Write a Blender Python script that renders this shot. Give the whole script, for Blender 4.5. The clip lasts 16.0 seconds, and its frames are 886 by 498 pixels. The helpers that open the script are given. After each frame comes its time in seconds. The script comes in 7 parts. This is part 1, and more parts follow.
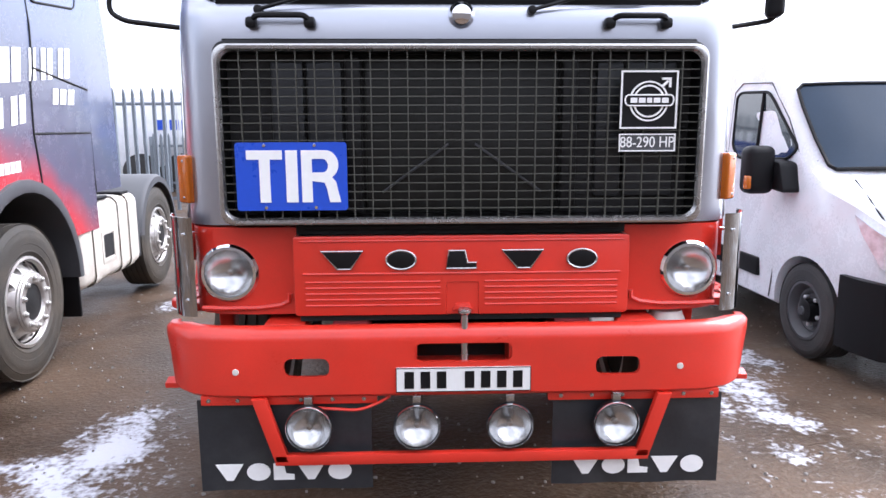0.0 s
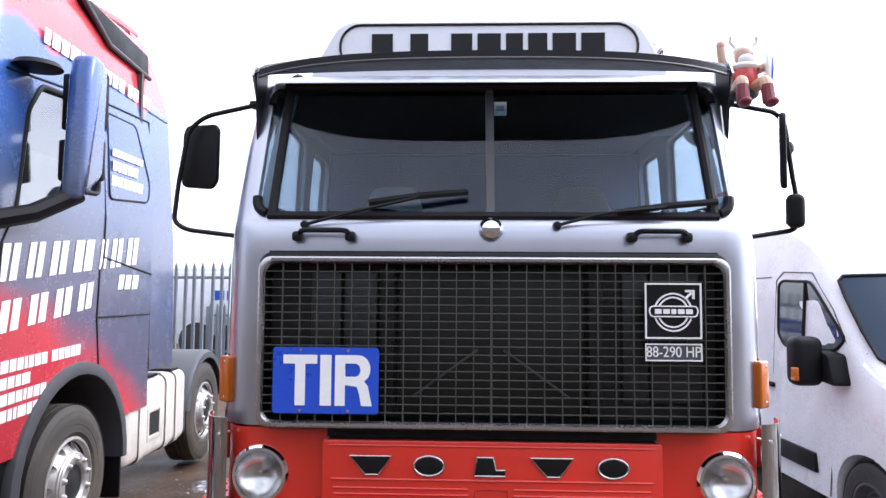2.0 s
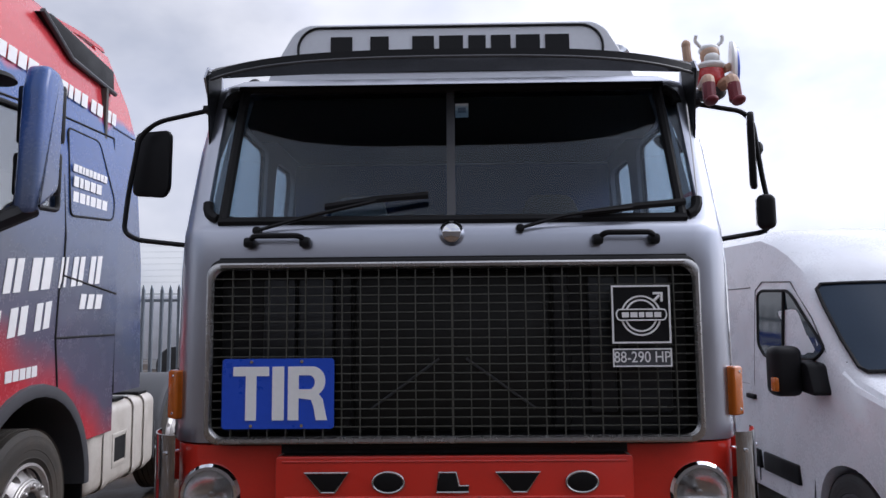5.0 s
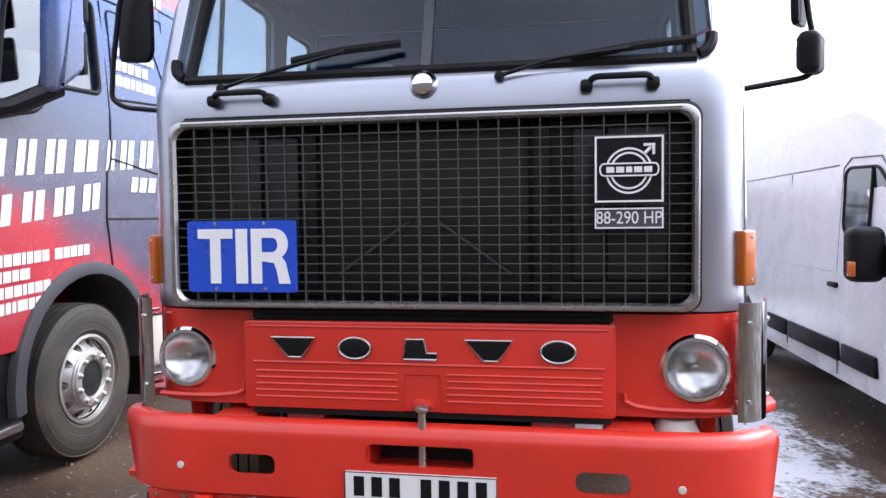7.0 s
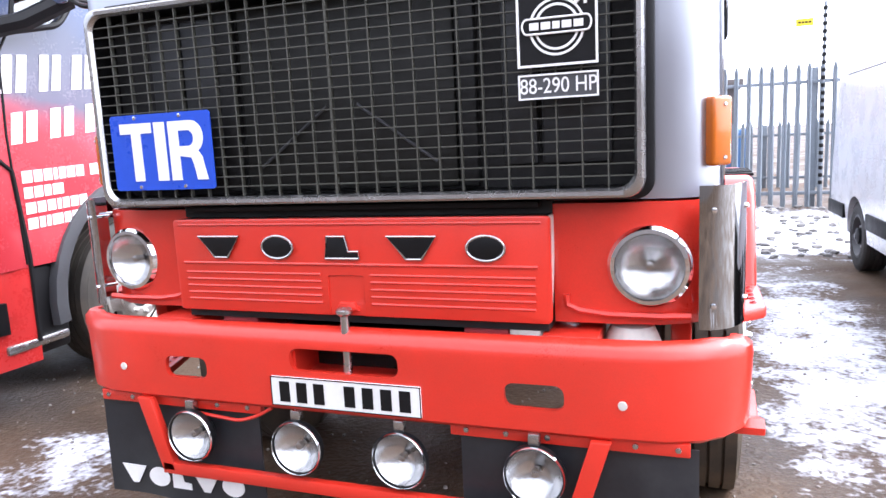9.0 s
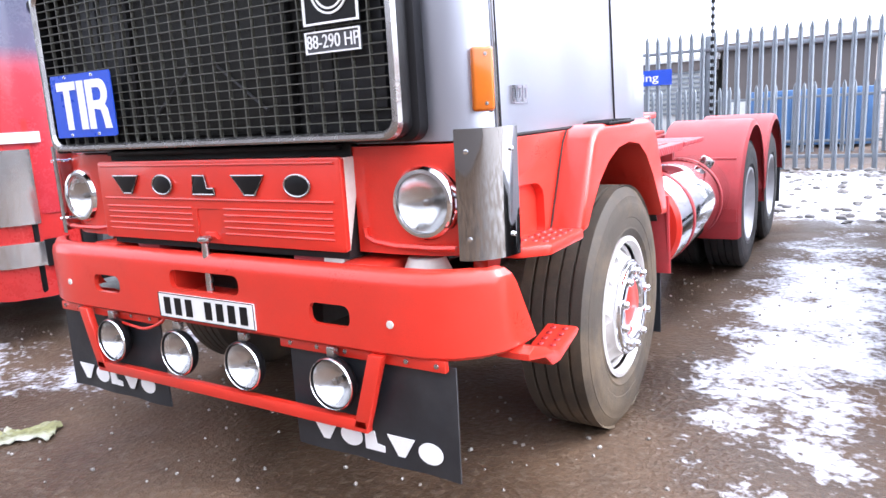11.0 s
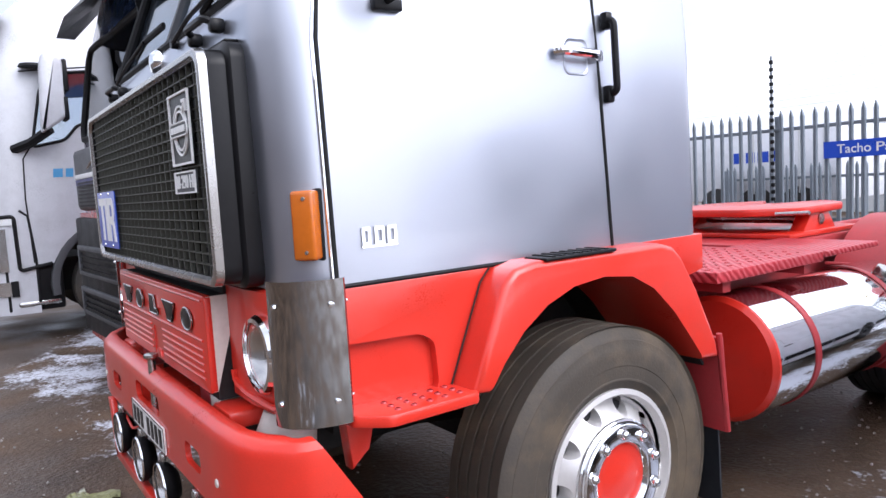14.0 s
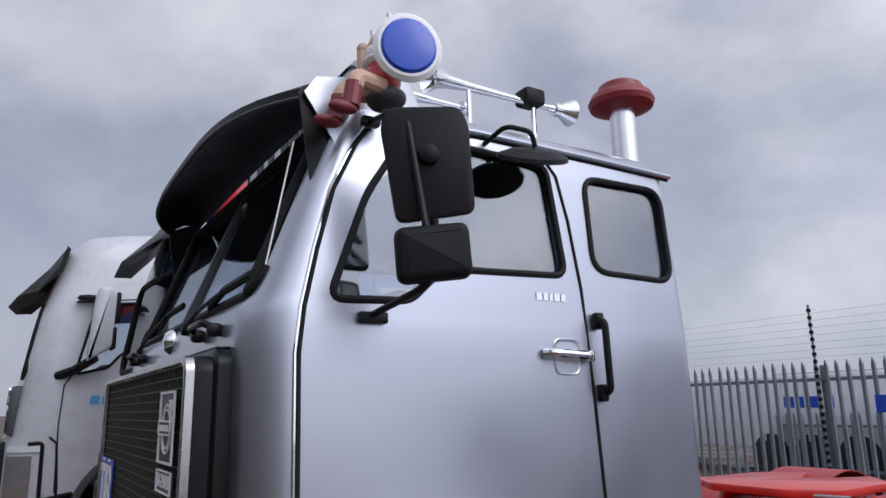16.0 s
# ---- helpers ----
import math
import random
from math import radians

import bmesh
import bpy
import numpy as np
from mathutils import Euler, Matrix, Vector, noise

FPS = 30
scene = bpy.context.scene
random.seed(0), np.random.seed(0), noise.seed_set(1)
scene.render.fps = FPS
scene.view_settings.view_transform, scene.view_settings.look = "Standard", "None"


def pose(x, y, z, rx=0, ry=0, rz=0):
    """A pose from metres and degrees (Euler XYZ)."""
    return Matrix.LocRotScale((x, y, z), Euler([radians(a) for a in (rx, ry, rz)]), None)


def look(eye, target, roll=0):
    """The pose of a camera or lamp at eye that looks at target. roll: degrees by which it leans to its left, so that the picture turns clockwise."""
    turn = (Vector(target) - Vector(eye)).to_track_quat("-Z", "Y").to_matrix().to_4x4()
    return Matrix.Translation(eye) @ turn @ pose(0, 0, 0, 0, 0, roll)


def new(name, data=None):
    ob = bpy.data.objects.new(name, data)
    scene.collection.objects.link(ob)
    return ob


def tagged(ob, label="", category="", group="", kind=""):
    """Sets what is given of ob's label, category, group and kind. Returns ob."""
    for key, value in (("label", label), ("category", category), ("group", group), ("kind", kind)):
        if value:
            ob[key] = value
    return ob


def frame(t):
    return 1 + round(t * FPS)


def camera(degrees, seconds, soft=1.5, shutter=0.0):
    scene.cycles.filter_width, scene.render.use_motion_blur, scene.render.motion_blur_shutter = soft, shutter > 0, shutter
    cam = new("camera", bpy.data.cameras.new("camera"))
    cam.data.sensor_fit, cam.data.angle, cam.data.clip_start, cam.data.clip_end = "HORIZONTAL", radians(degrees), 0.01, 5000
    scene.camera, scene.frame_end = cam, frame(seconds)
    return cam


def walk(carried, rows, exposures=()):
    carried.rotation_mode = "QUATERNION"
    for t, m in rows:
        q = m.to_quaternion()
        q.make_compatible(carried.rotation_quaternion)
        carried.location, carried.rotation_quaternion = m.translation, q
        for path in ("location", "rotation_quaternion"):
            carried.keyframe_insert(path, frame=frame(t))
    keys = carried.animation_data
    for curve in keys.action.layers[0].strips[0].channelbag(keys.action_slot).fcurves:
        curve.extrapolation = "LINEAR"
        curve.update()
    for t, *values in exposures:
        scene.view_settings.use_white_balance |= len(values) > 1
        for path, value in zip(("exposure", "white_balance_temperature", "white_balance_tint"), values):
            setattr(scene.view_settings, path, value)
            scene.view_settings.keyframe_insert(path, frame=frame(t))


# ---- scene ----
cam = camera(64.9, 16.0)
PATH = [
    (0, (-0.163, -2.555, 1.660), (-0.095, -0.586, 1.317), -0.2),
    (0.5, (-0.092, -2.554, 1.675), (-0.117, -0.570, 1.422), 0.1),
    (1, (-0.138, -2.573, 1.715), (-0.183, -0.580, 1.551), 0.2),
    (1.5, (-0.078, -2.623, 1.761), (-0.172, -0.625, 1.745), 0.5),
    (2, (-0.088, -2.631, 1.815), (-0.161, -0.636, 1.943), 0.4),
    (2.5, (-0.068, -2.629, 1.809), (-0.118, -0.647, 2.073), 0.3),
    (3, (-0.037, -2.631, 1.801), (-0.044, -0.660, 2.139), -0.1),
    (3.2, (-0.018, -2.634, 1.800), (-0.012, -0.664, 2.146), -0.2),
    (5.3, (0.024, -2.446, 1.744), (-0.032, -0.452, 1.896), -0.7),
    (5.5, (0.039, -2.395, 1.734), (-0.057, -0.401, 1.860), -0.8),
    (6, (0.110, -2.305, 1.691), (-0.101, -0.316, 1.742), -0.9),
    (6.5, (0.288, -2.289, 1.660), (-0.003, -0.311, 1.616), -0.9),
    (7, (0.466, -2.253, 1.615), (0.129, -0.284, 1.523), -0.7),
    (7.5, (0.608, -2.106, 1.553), (0.249, -0.147, 1.373), -0.8),
    (8, (0.738, -1.962, 1.502), (0.319, -0.020, 1.268), -1.1),
    (8.2, (0.783, -1.938, 1.493), (0.330, -0.006, 1.245), -1.3),
    (10.3, (1.599, -1.704, 1.390), (0.600, -0.012, 1.021), -3.8),
    (10.5, (1.720, -1.691, 1.371), (0.710, -0.005, 1.000), -3.4),
    (11, (2.051, -1.661, 1.378), (1.008, 0.002, 0.995), -3.3),
    (11.5, (2.241, -1.506, 1.366), (1.139, 0.114, 0.963), -3.3),
    (12, (2.409, -1.341, 1.386), (1.204, 0.210, 1.006), -3.9),
    (12.5, (2.623, -1.161, 1.396), (1.278, 0.274, 1.030), -4.7),
    (13, (2.705, -0.980, 1.437), (1.214, 0.310, 1.104), -5.4),
    (13.5, (2.697, -0.771, 1.472), (1.112, 0.421, 1.213), -4.9),
    (14, (2.759, -0.571, 1.552), (1.127, 0.570, 1.370), -3.4),
    (14.5, (2.820, -0.401, 1.633), (1.156, 0.707, 1.592), -1.9),
    (15, (2.813, -0.391, 1.710), (1.139, 0.694, 1.848), -0.8),
    (15.5, (2.852, -0.410, 1.788), (1.182, 0.648, 2.091), -0.7),
    (16, (2.894, -0.421, 1.800), (1.237, 0.609, 2.241), -1.2),
]
EXPO = [(t, e, 6080, 14) for t, e in ((0, 0.5), (1.0, 0.55), (1.5, 0.5), (2.0, 0.2), (2.5, -0.4), (3.0, -1.1), (5.5, -1.1), (6.0, -0.65), (6.5, -0.15), (7.0, 0.15), (8.0, 0.68), (10.5, 1.0), (11.5, 0.8), (12.5, 0.4), (13.5, -0.05), (14.5, -0.43), (15.0, -0.83), (15.5, -1.1), (16.0, -1.36))]
walk(cam, [(t, look(eye, target, roll)) for t, eye, target, roll in PATH], EXPO)

# ---- light: a bright broken overcast with a weak wide sun ----
SUN_EL, SUN_AZ = 40.0, 72.0   # degrees; azimuth from +y towards +x
SKY_AT = (1.01, 2.10, 0.05)     # which part of the cloud field stands overhead
world = bpy.data.worlds.new("sky")
scene.world = world
world.use_nodes = True
wn, wl = world.node_tree.nodes, world.node_tree.links
wn.clear()
w_out = wn.new("ShaderNodeOutputWorld")
w_bg = wn.new("ShaderNodeBackground")
w_sky = wn.new("ShaderNodeTexSky")
w_sky.sky_type = "NISHITA"
w_sky.sun_disc = False
w_sky.sun_elevation = radians(SUN_EL)
w_sky.sun_rotation = radians(SUN_AZ)
w_co = wn.new("ShaderNodeTexCoord")
w_map = wn.new("ShaderNodeMapping")
w_map.inputs["Scale"].default_value = (1.0, 1.0, 1.6)
w_map.inputs["Location"].default_value = SKY_AT
w_noi = wn.new("ShaderNodeTexNoise")
w_noi.inputs["Scale"].default_value = 1.35
w_noi.inputs["Detail"].default_value = 7.0
w_noi.inputs["Roughness"].default_value = 0.55
w_ramp = wn.new("ShaderNodeValToRGB")
w_ramp.color_ramp.elements[0].position, w_ramp.color_ramp.elements[1].position = 0.40, 0.56
w_ramp.color_ramp.elements[0].color = (0.60, 0.60, 0.60, 1)   # thin haze over the blue
w_no2 = wn.new("ShaderNodeTexNoise")
w_no2.inputs["Scale"].default_value = 3.4
w_no2.inputs["Detail"].default_value = 5.0
w_cr = wn.new("ShaderNodeValToRGB")
w_cr.color_ramp.elements[0].position, w_cr.color_ramp.elements[1].position = 0.34, 0.66
w_cr.color_ramp.elements[0].color = (8.6, 9.0, 10.3, 1)
w_cr.color_ramp.elements[1].color = (12.6, 12.6, 13.0, 1)
w_mix = wn.new("ShaderNodeMix")
w_mix.data_type = "RGBA"
wl.new(w_co.outputs["Generated"], w_map.inputs["Vector"])
wl.new(w_map.outputs["Vector"], w_noi.inputs["Vector"])
wl.new(w_map.outputs["Vector"], w_no2.inputs["Vector"])
wl.new(w_noi.outputs["Fac"], w_ramp.inputs["Fac"])
wl.new(w_no2.outputs["Fac"], w_cr.inputs["Fac"])
wl.new(w_ramp.outputs["Color"], w_mix.inputs["Factor"])
wl.new(w_sky.outputs["Color"], w_mix.inputs["A"])
# clouds glow more on the sun's side than opposite it
w_dot, w_glow, w_mul = wn.new("ShaderNodeVectorMath"), wn.new("ShaderNodeMath"), wn.new("ShaderNodeVectorMath")
w_dot.operation, w_glow.operation, w_mul.operation = "DOT_PRODUCT", "MULTIPLY_ADD", "SCALE"
_se, _sa = radians(SUN_EL), radians(SUN_AZ)
w_dot.inputs[1].default_value = (math.sin(_sa) * math.cos(_se), math.cos(_sa) * math.cos(_se), math.sin(_se))
w_glow.inputs[1].default_value, w_glow.inputs[2].default_value = 0.3, 1.0
w_pos, w_pow, w_halo = wn.new("ShaderNodeMath"), wn.new("ShaderNodeMath"), wn.new("ShaderNodeMath")
w_pos.operation, w_pow.operation, w_halo.operation = "MAXIMUM", "POWER", "MULTIPLY_ADD"
w_pos.inputs[1].default_value, w_pow.inputs[1].default_value, w_halo.inputs[1].default_value = 0.0, 4.0, 2.0
wl.new(w_dot.outputs["Value"], w_pos.inputs[0])
wl.new(w_pos.outputs[0], w_pow.inputs[0])
wl.new(w_pow.outputs[0], w_halo.inputs[0])
wl.new(w_glow.outputs[0], w_halo.inputs[2])
wl.new(w_co.outputs["Generated"], w_dot.inputs[0])
wl.new(w_dot.outputs["Value"], w_glow.inputs[0])
wl.new(w_cr.outputs["Color"], w_mul.inputs[0])
wl.new(w_halo.outputs[0], w_mul.inputs["Scale"])
wl.new(w_mix.outputs["Result"], w_bg.inputs["Color"])
wl.new(w_mul.outputs[0], w_mix.inputs["B"])
w_bg.inputs["Strength"].default_value = 0.15
wl.new(w_bg.outputs["Background"], w_out.inputs["Surface"])
sun = new("sun", bpy.data.lights.new("sun", "SUN"))
sun.data.energy, sun.data.angle, sun.data.color = 2.4, radians(34), (1.0, 0.96, 0.9)
sun.matrix_world = look((10 * math.sin(_sa) * math.cos(_se), 10 * math.cos(_sa) * math.cos(_se), 10 * math.sin(_se)), (0, 0, 0))


# ---- materials ----
def material(name, color, rough=0.5, metal=0.0, coat=0.0, vary=0.12, scale=6.0, bump=0.0, bscale=60.0, dirt=None, dirt_amount=0.0, spec=0.5):
    """Principled material with colour variation at two scales, fine relief and optional dirt stains."""
    m = bpy.data.materials.new(name)
    m.use_nodes = True
    n, l = m.node_tree.nodes, m.node_tree.links
    b = n["Principled BSDF"]
    co = n.new("ShaderNodeTexCoord")
    big, fine = n.new("ShaderNodeTexNoise"), n.new("ShaderNodeTexNoise")
    big.inputs["Scale"].default_value, big.inputs["Detail"].default_value = scale, 5.0
    fine.inputs["Scale"].default_value, fine.inputs["Detail"].default_value = bscale, 3.0
    l.new(co.outputs["Object"], big.inputs["Vector"])
    l.new(co.outputs["Object"], fine.inputs["Vector"])
    add = n.new("ShaderNodeMath")
    add.operation = "MULTIPLY_ADD"
    add.inputs[1].default_value, add.inputs[2].default_value = 0.4, 0.0
    l.new(fine.outputs["Fac"], add.inputs[0])
    su = n.new("ShaderNodeMath")
    su.operation = "MULTIPLY_ADD"
    su.inputs[1].default_value = 0.6
    l.new(big.outputs["Fac"], su.inputs[0])
    l.new(add.outputs[0], su.inputs[2])
    ramp = n.new("ShaderNodeMapRange")
    ramp.inputs["From Min"].default_value, ramp.inputs["From Max"].default_value = 0.3, 0.7
    ramp.inputs["To Min"].default_value, ramp.inputs["To Max"].default_value = 1 - vary, 1 + vary
    l.new(su.outputs[0], ramp.inputs["Value"])
    mul = n.new("ShaderNodeVectorMath")
    mul.operation = "SCALE"
    mul.inputs[0].default_value = color[:3]
    l.new(ramp.outputs[0], mul.inputs["Scale"])
    last = mul.outputs[0]
    if dirt:
        dn = n.new("ShaderNodeTexNoise")
        dn.inputs["Scale"].default_value, dn.inputs["Detail"].default_value, dn.inputs["Roughness"].default_value = 3.2, 8.0, 0.65
        l.new(co.outputs["Object"], dn.inputs["Vector"])
        dr = n.new("ShaderNodeMapRange")
        dr.inputs["From Min"].default_value, dr.inputs["From Max"].default_value = 0.45, 0.75
        dr.inputs["To Max"].default_value = dirt_amount
        l.new(dn.outputs["Fac"], dr.inputs["Value"])
        mx = n.new("ShaderNodeMix")
        mx.data_type = "RGBA"
        l.new(dr.outputs[0], mx.inputs["Factor"])
        l.new(last, mx.inputs["A"])
        mx.inputs["B"].default_value = (*dirt, 1)
        last = mx.outputs["Result"]
    l.new(last, b.inputs["Base Color"])
    b.inputs["Metallic"].default_value = metal
    b.inputs["Coat Weight"].default_value = coat
    b.inputs["Coat Roughness"].default_value = 0.06
    b.inputs["Specular IOR Level"].default_value = spec
    rr = n.new("ShaderNodeMapRange")
    rr.inputs["From Min"].default_value, rr.inputs["From Max"].default_value = 0.3, 0.7
    rr.inputs["To Min"].default_value, rr.inputs["To Max"].default_value = max(0.02, rough * 0.8), min(1, rough * 1.2)
    l.new(su.outputs[0], rr.inputs["Value"])
    l.new(rr.outputs[0], b.inputs["Roughness"])
    if bump:
        bp = n.new("ShaderNodeBump")
        bp.inputs["Strength"].default_value, bp.inputs["Distance"].default_value = bump, 0.004
        l.new(fine.outputs["Fac"], bp.inputs["Height"])
        l.new(bp.outputs[0], b.inputs["Normal"])
    return m


def glass(name, tint, alpha, rough=0.02, ior=1.5):
    """Thin window glass: a tinted see-through pane with a real gloss."""
    m = bpy.data.materials.new(name)
    m.use_nodes = True
    n, l = m.node_tree.nodes, m.node_tree.links
    n.remove(n["Principled BSDF"])
    tr, gl, mix, lw = n.new("ShaderNodeBsdfTransparent"), n.new("ShaderNodeBsdfGlossy"), n.new("ShaderNodeMixShader"), n.new("ShaderNodeLayerWeight")
    tr.inputs["Color"].default_value = (*[c * alpha for c in tint], 1)
    gl.inputs["Roughness"].default_value = rough
    f0 = ((ior - 1) / (ior + 1)) ** 2
    pw, ma = n.new("ShaderNodeMath"), n.new("ShaderNodeMath")
    pw.operation, ma.operation = "POWER", "MULTIPLY_ADD"
    pw.inputs[1].default_value, ma.inputs[1].default_value, ma.inputs[2].default_value = 5.0, 1 - f0, f0
    l.new(lw.outputs["Facing"], pw.inputs[0])
    l.new(pw.outputs[0], ma.inputs[0])
    l.new(ma.outputs[0], mix.inputs[0])
    l.new(tr.outputs[0], mix.inputs[1])
    l.new(gl.outputs[0], mix.inputs[2])
    l.new(mix.outputs[0], n["Material Output"].inputs["Surface"])
    return m


M_RED = material("red_paint", (0.62, 0.029, 0.015), 0.32, coat=0.35, vary=0.10, scale=5, bump=0.03, bscale=220, dirt=(0.40, 0.045, 0.03), dirt_amount=0.3)
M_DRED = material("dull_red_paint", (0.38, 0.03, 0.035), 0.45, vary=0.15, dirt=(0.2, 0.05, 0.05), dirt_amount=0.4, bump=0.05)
M_SILVER = material("silver_blue_metallic_paint", (0.45, 0.47, 0.53), 0.35, metal=0.92, coat=0.5, vary=0.01, scale=2, bscale=6)
M_BLACK = material("satin_black_paint", (0.008, 0.008, 0.009), 0.34, vary=0.2, bump=0.05, spec=0.22)
M_PLASTIC = material("black_plastic", (0.007, 0.007, 0.008), 0.5, vary=0.2, bump=0.1, bscale=250, spec=0.2)
M_RUBBER = material("rubber_seal", (0.009, 0.009, 0.010), 0.6, vary=0.2, spec=0.2)
M_TYRE = material("dusty_tyre_rubber", (0.050, 0.040, 0.030), 0.72, vary=0.35, scale=7, bump=0.3, bscale=120, dirt=(0.17, 0.12, 0.07), dirt_amount=0.7)
M_TYRE2 = material("black_tyre_rubber", (0.03, 0.03, 0.031), 0.75, vary=0.2, scale=9, bump=0.25, bscale=90, dirt=(0.09, 0.08, 0.07), dirt_amount=0.4)
M_TYRE3 = material("road_dirty_tyre_rubber", (0.042, 0.037, 0.031), 0.72, vary=0.3, scale=7, bump=0.3, bscale=120, dirt=(0.11, 0.085, 0.06), dirt_amount=0.6)
M_CHROME = material("chrome", (0.80, 0.81, 0.83), 0.06, metal=1.0, vary=0.02, scale=4, bscale=9)
M_POLISHED = material("polished_stainless_sheet", (0.40, 0.405, 0.41), 0.045, metal=1.0, vary=0.02, scale=2, bscale=5)
M_STEEL = material("brushed_stainless", (0.72, 0.72, 0.74), 0.2, metal=1.0, vary=0.06, bscale=180)
M_DULLCHROME = material("weathered_bright_trim", (0.46, 0.455, 0.45), 0.26, metal=0.95, vary=0.04, scale=6, bscale=20)
M_RIM = material("polished_steel_rim", (0.70, 0.68, 0.67), 0.38, metal=0.5, vary=0.06, scale=8, dirt=(0.42, 0.38, 0.34), dirt_amount=0.35)
M_DIRTYRIM = material("dirty_steel_rim", (0.52, 0.50, 0.48), 0.36, metal=0.6, vary=0.2, scale=10, dirt=(0.16, 0.12, 0.09), dirt_amount=0.6)
M_GREYRIM = material("grey_painted_rim", (0.45, 0.46, 0.48), 0.4, metal=0.3, vary=0.1, dirt=(0.25, 0.23, 0.2), dirt_amount=0.4)
M_AMBER = material("amber_lens", (0.48, 0.115, 0.007), 0.18, coat=0.5, vary=0.08, scale=40)
M_BLUE = material("blue_sign", (0.018, 0.075, 0.52), 0.3, vary=0.06, coat=0.2)
M_WHITE = material("white_letter_paint", (0.82, 0.82, 0.81), 0.4, vary=0.05)
# white paint with the white tractor's shade put into its colour, plus dirt
M_SHADEWPAINT = material("shaded_white_paint", (0.52, 0.53, 0.56), 0.3, coat=0.3, vary=0.05, scale=3, dirt=(0.3, 0.3, 0.31), dirt_amount=0.4)
M_WPAINT = material("white_vehicle_paint", (0.74, 0.76, 0.80), 0.28, coat=0.4, vary=0.04, scale=3, dirt=(0.5, 0.5, 0.5), dirt_amount=0.3)
M_CREAM = material("cream_tank_paint", (0.62, 0.58, 0.52), 0.35, vary=0.08, coat=0.2, dirt=(0.3, 0.25, 0.2), dirt_amount=0.4)
M_FLAP = material("rubber_mud_flap", (0.018, 0.02, 0.024), 0.45, vary=0.25, scale=9, bump=0.15, dirt=(0.09, 0.09, 0.09), dirt_amount=0.3)
# near-black for engine and chassis parts; also fills openings in place of shade
M_DARK = material("dark_bay_and_shade", (0.006, 0.006, 0.0065), 0.7, vary=0.3, scale=8)
M_GRILLE = material("grille_bars", (0.066, 0.066, 0.054), 0.5, metal=0.15, vary=0.15, scale=30)
M_GALV = material("galvanised_steel", (0.215, 0.245, 0.275), 0.5, metal=0.45, vary=0.14, scale=7, bump=0.05)
M_INT = material("cab_trim", (0.060, 0.056, 0.050), 0.7, vary=0.2)
M_CLOTH = material("pale_seat_cover", (0.5, 0.5, 0.5), 0.8, vary=0.15, scale=8)
M_GLASS = glass("windscreen_glass", (0.82, 0.92, 1.0), 0.88, ior=1.5)
M_DGLASS = glass("dark_tinted_glass", (0.30, 0.36, 0.44), 0.9)
M_SGLASS = glass("side_glass", (0.93, 0.97, 1.0), 0.93, ior=2.6)
M_LAMPGLASS = glass("lamp_glass", (1, 1, 1), 0.98, rough=0.04)
M_LENS = material("clear_lamp_unit", (0.62, 0.63, 0.64), 0.1, metal=0.85, vary=0.12, scale=6, bump=0.12, bscale=18)
M_VLAMP = material("clear_lamp_cover", (0.62, 0.65, 0.70), 0.12, metal=0.15, coat=0.8, vary=0.3, scale=14, bump=0.2, bscale=30)
M_BOWL = material("lamp_reflector", (0.60, 0.60, 0.60), 0.22, metal=1.0, vary=0.06, scale=20, bump=0.18, bscale=60)
M_DKGREY = material("dark_grey_plastic", (0.06, 0.062, 0.068), 0.5, vary=0.15)
M_FHRED = material("bright_red_cab_paint", (0.55, 0.03, 0.028), 0.28, coat=0.4, vary=0.08)
M_LOGOBLUE = material("pale_blue_logo", (0.08, 0.30, 0.55), 0.4, vary=0.05)
M_PLATE = material("number_plate_white", (0.78, 0.78, 0.76), 0.35, vary=0.04)
M_PRIMER = material("cream_primer", (0.62, 0.58, 0.53), 0.6, vary=0.12, scale=10)
M_SKIN = material("painted_resin", (0.55, 0.36, 0.25), 0.5, vary=0.15)
M_BRICK = material("grey_brown_cladding", (0.12, 0.105, 0.10), 0.7, vary=0.12)
M_BLIND = material("pale_louvre", (0.66, 0.68, 0.68), 0.5, vary=0.06)
M_RAG = material("rag_cloth", (0.22, 0.22, 0.10), 0.9, vary=0.4, scale=14, dirt=(0.62, 0.64, 0.64), dirt_amount=1.0)


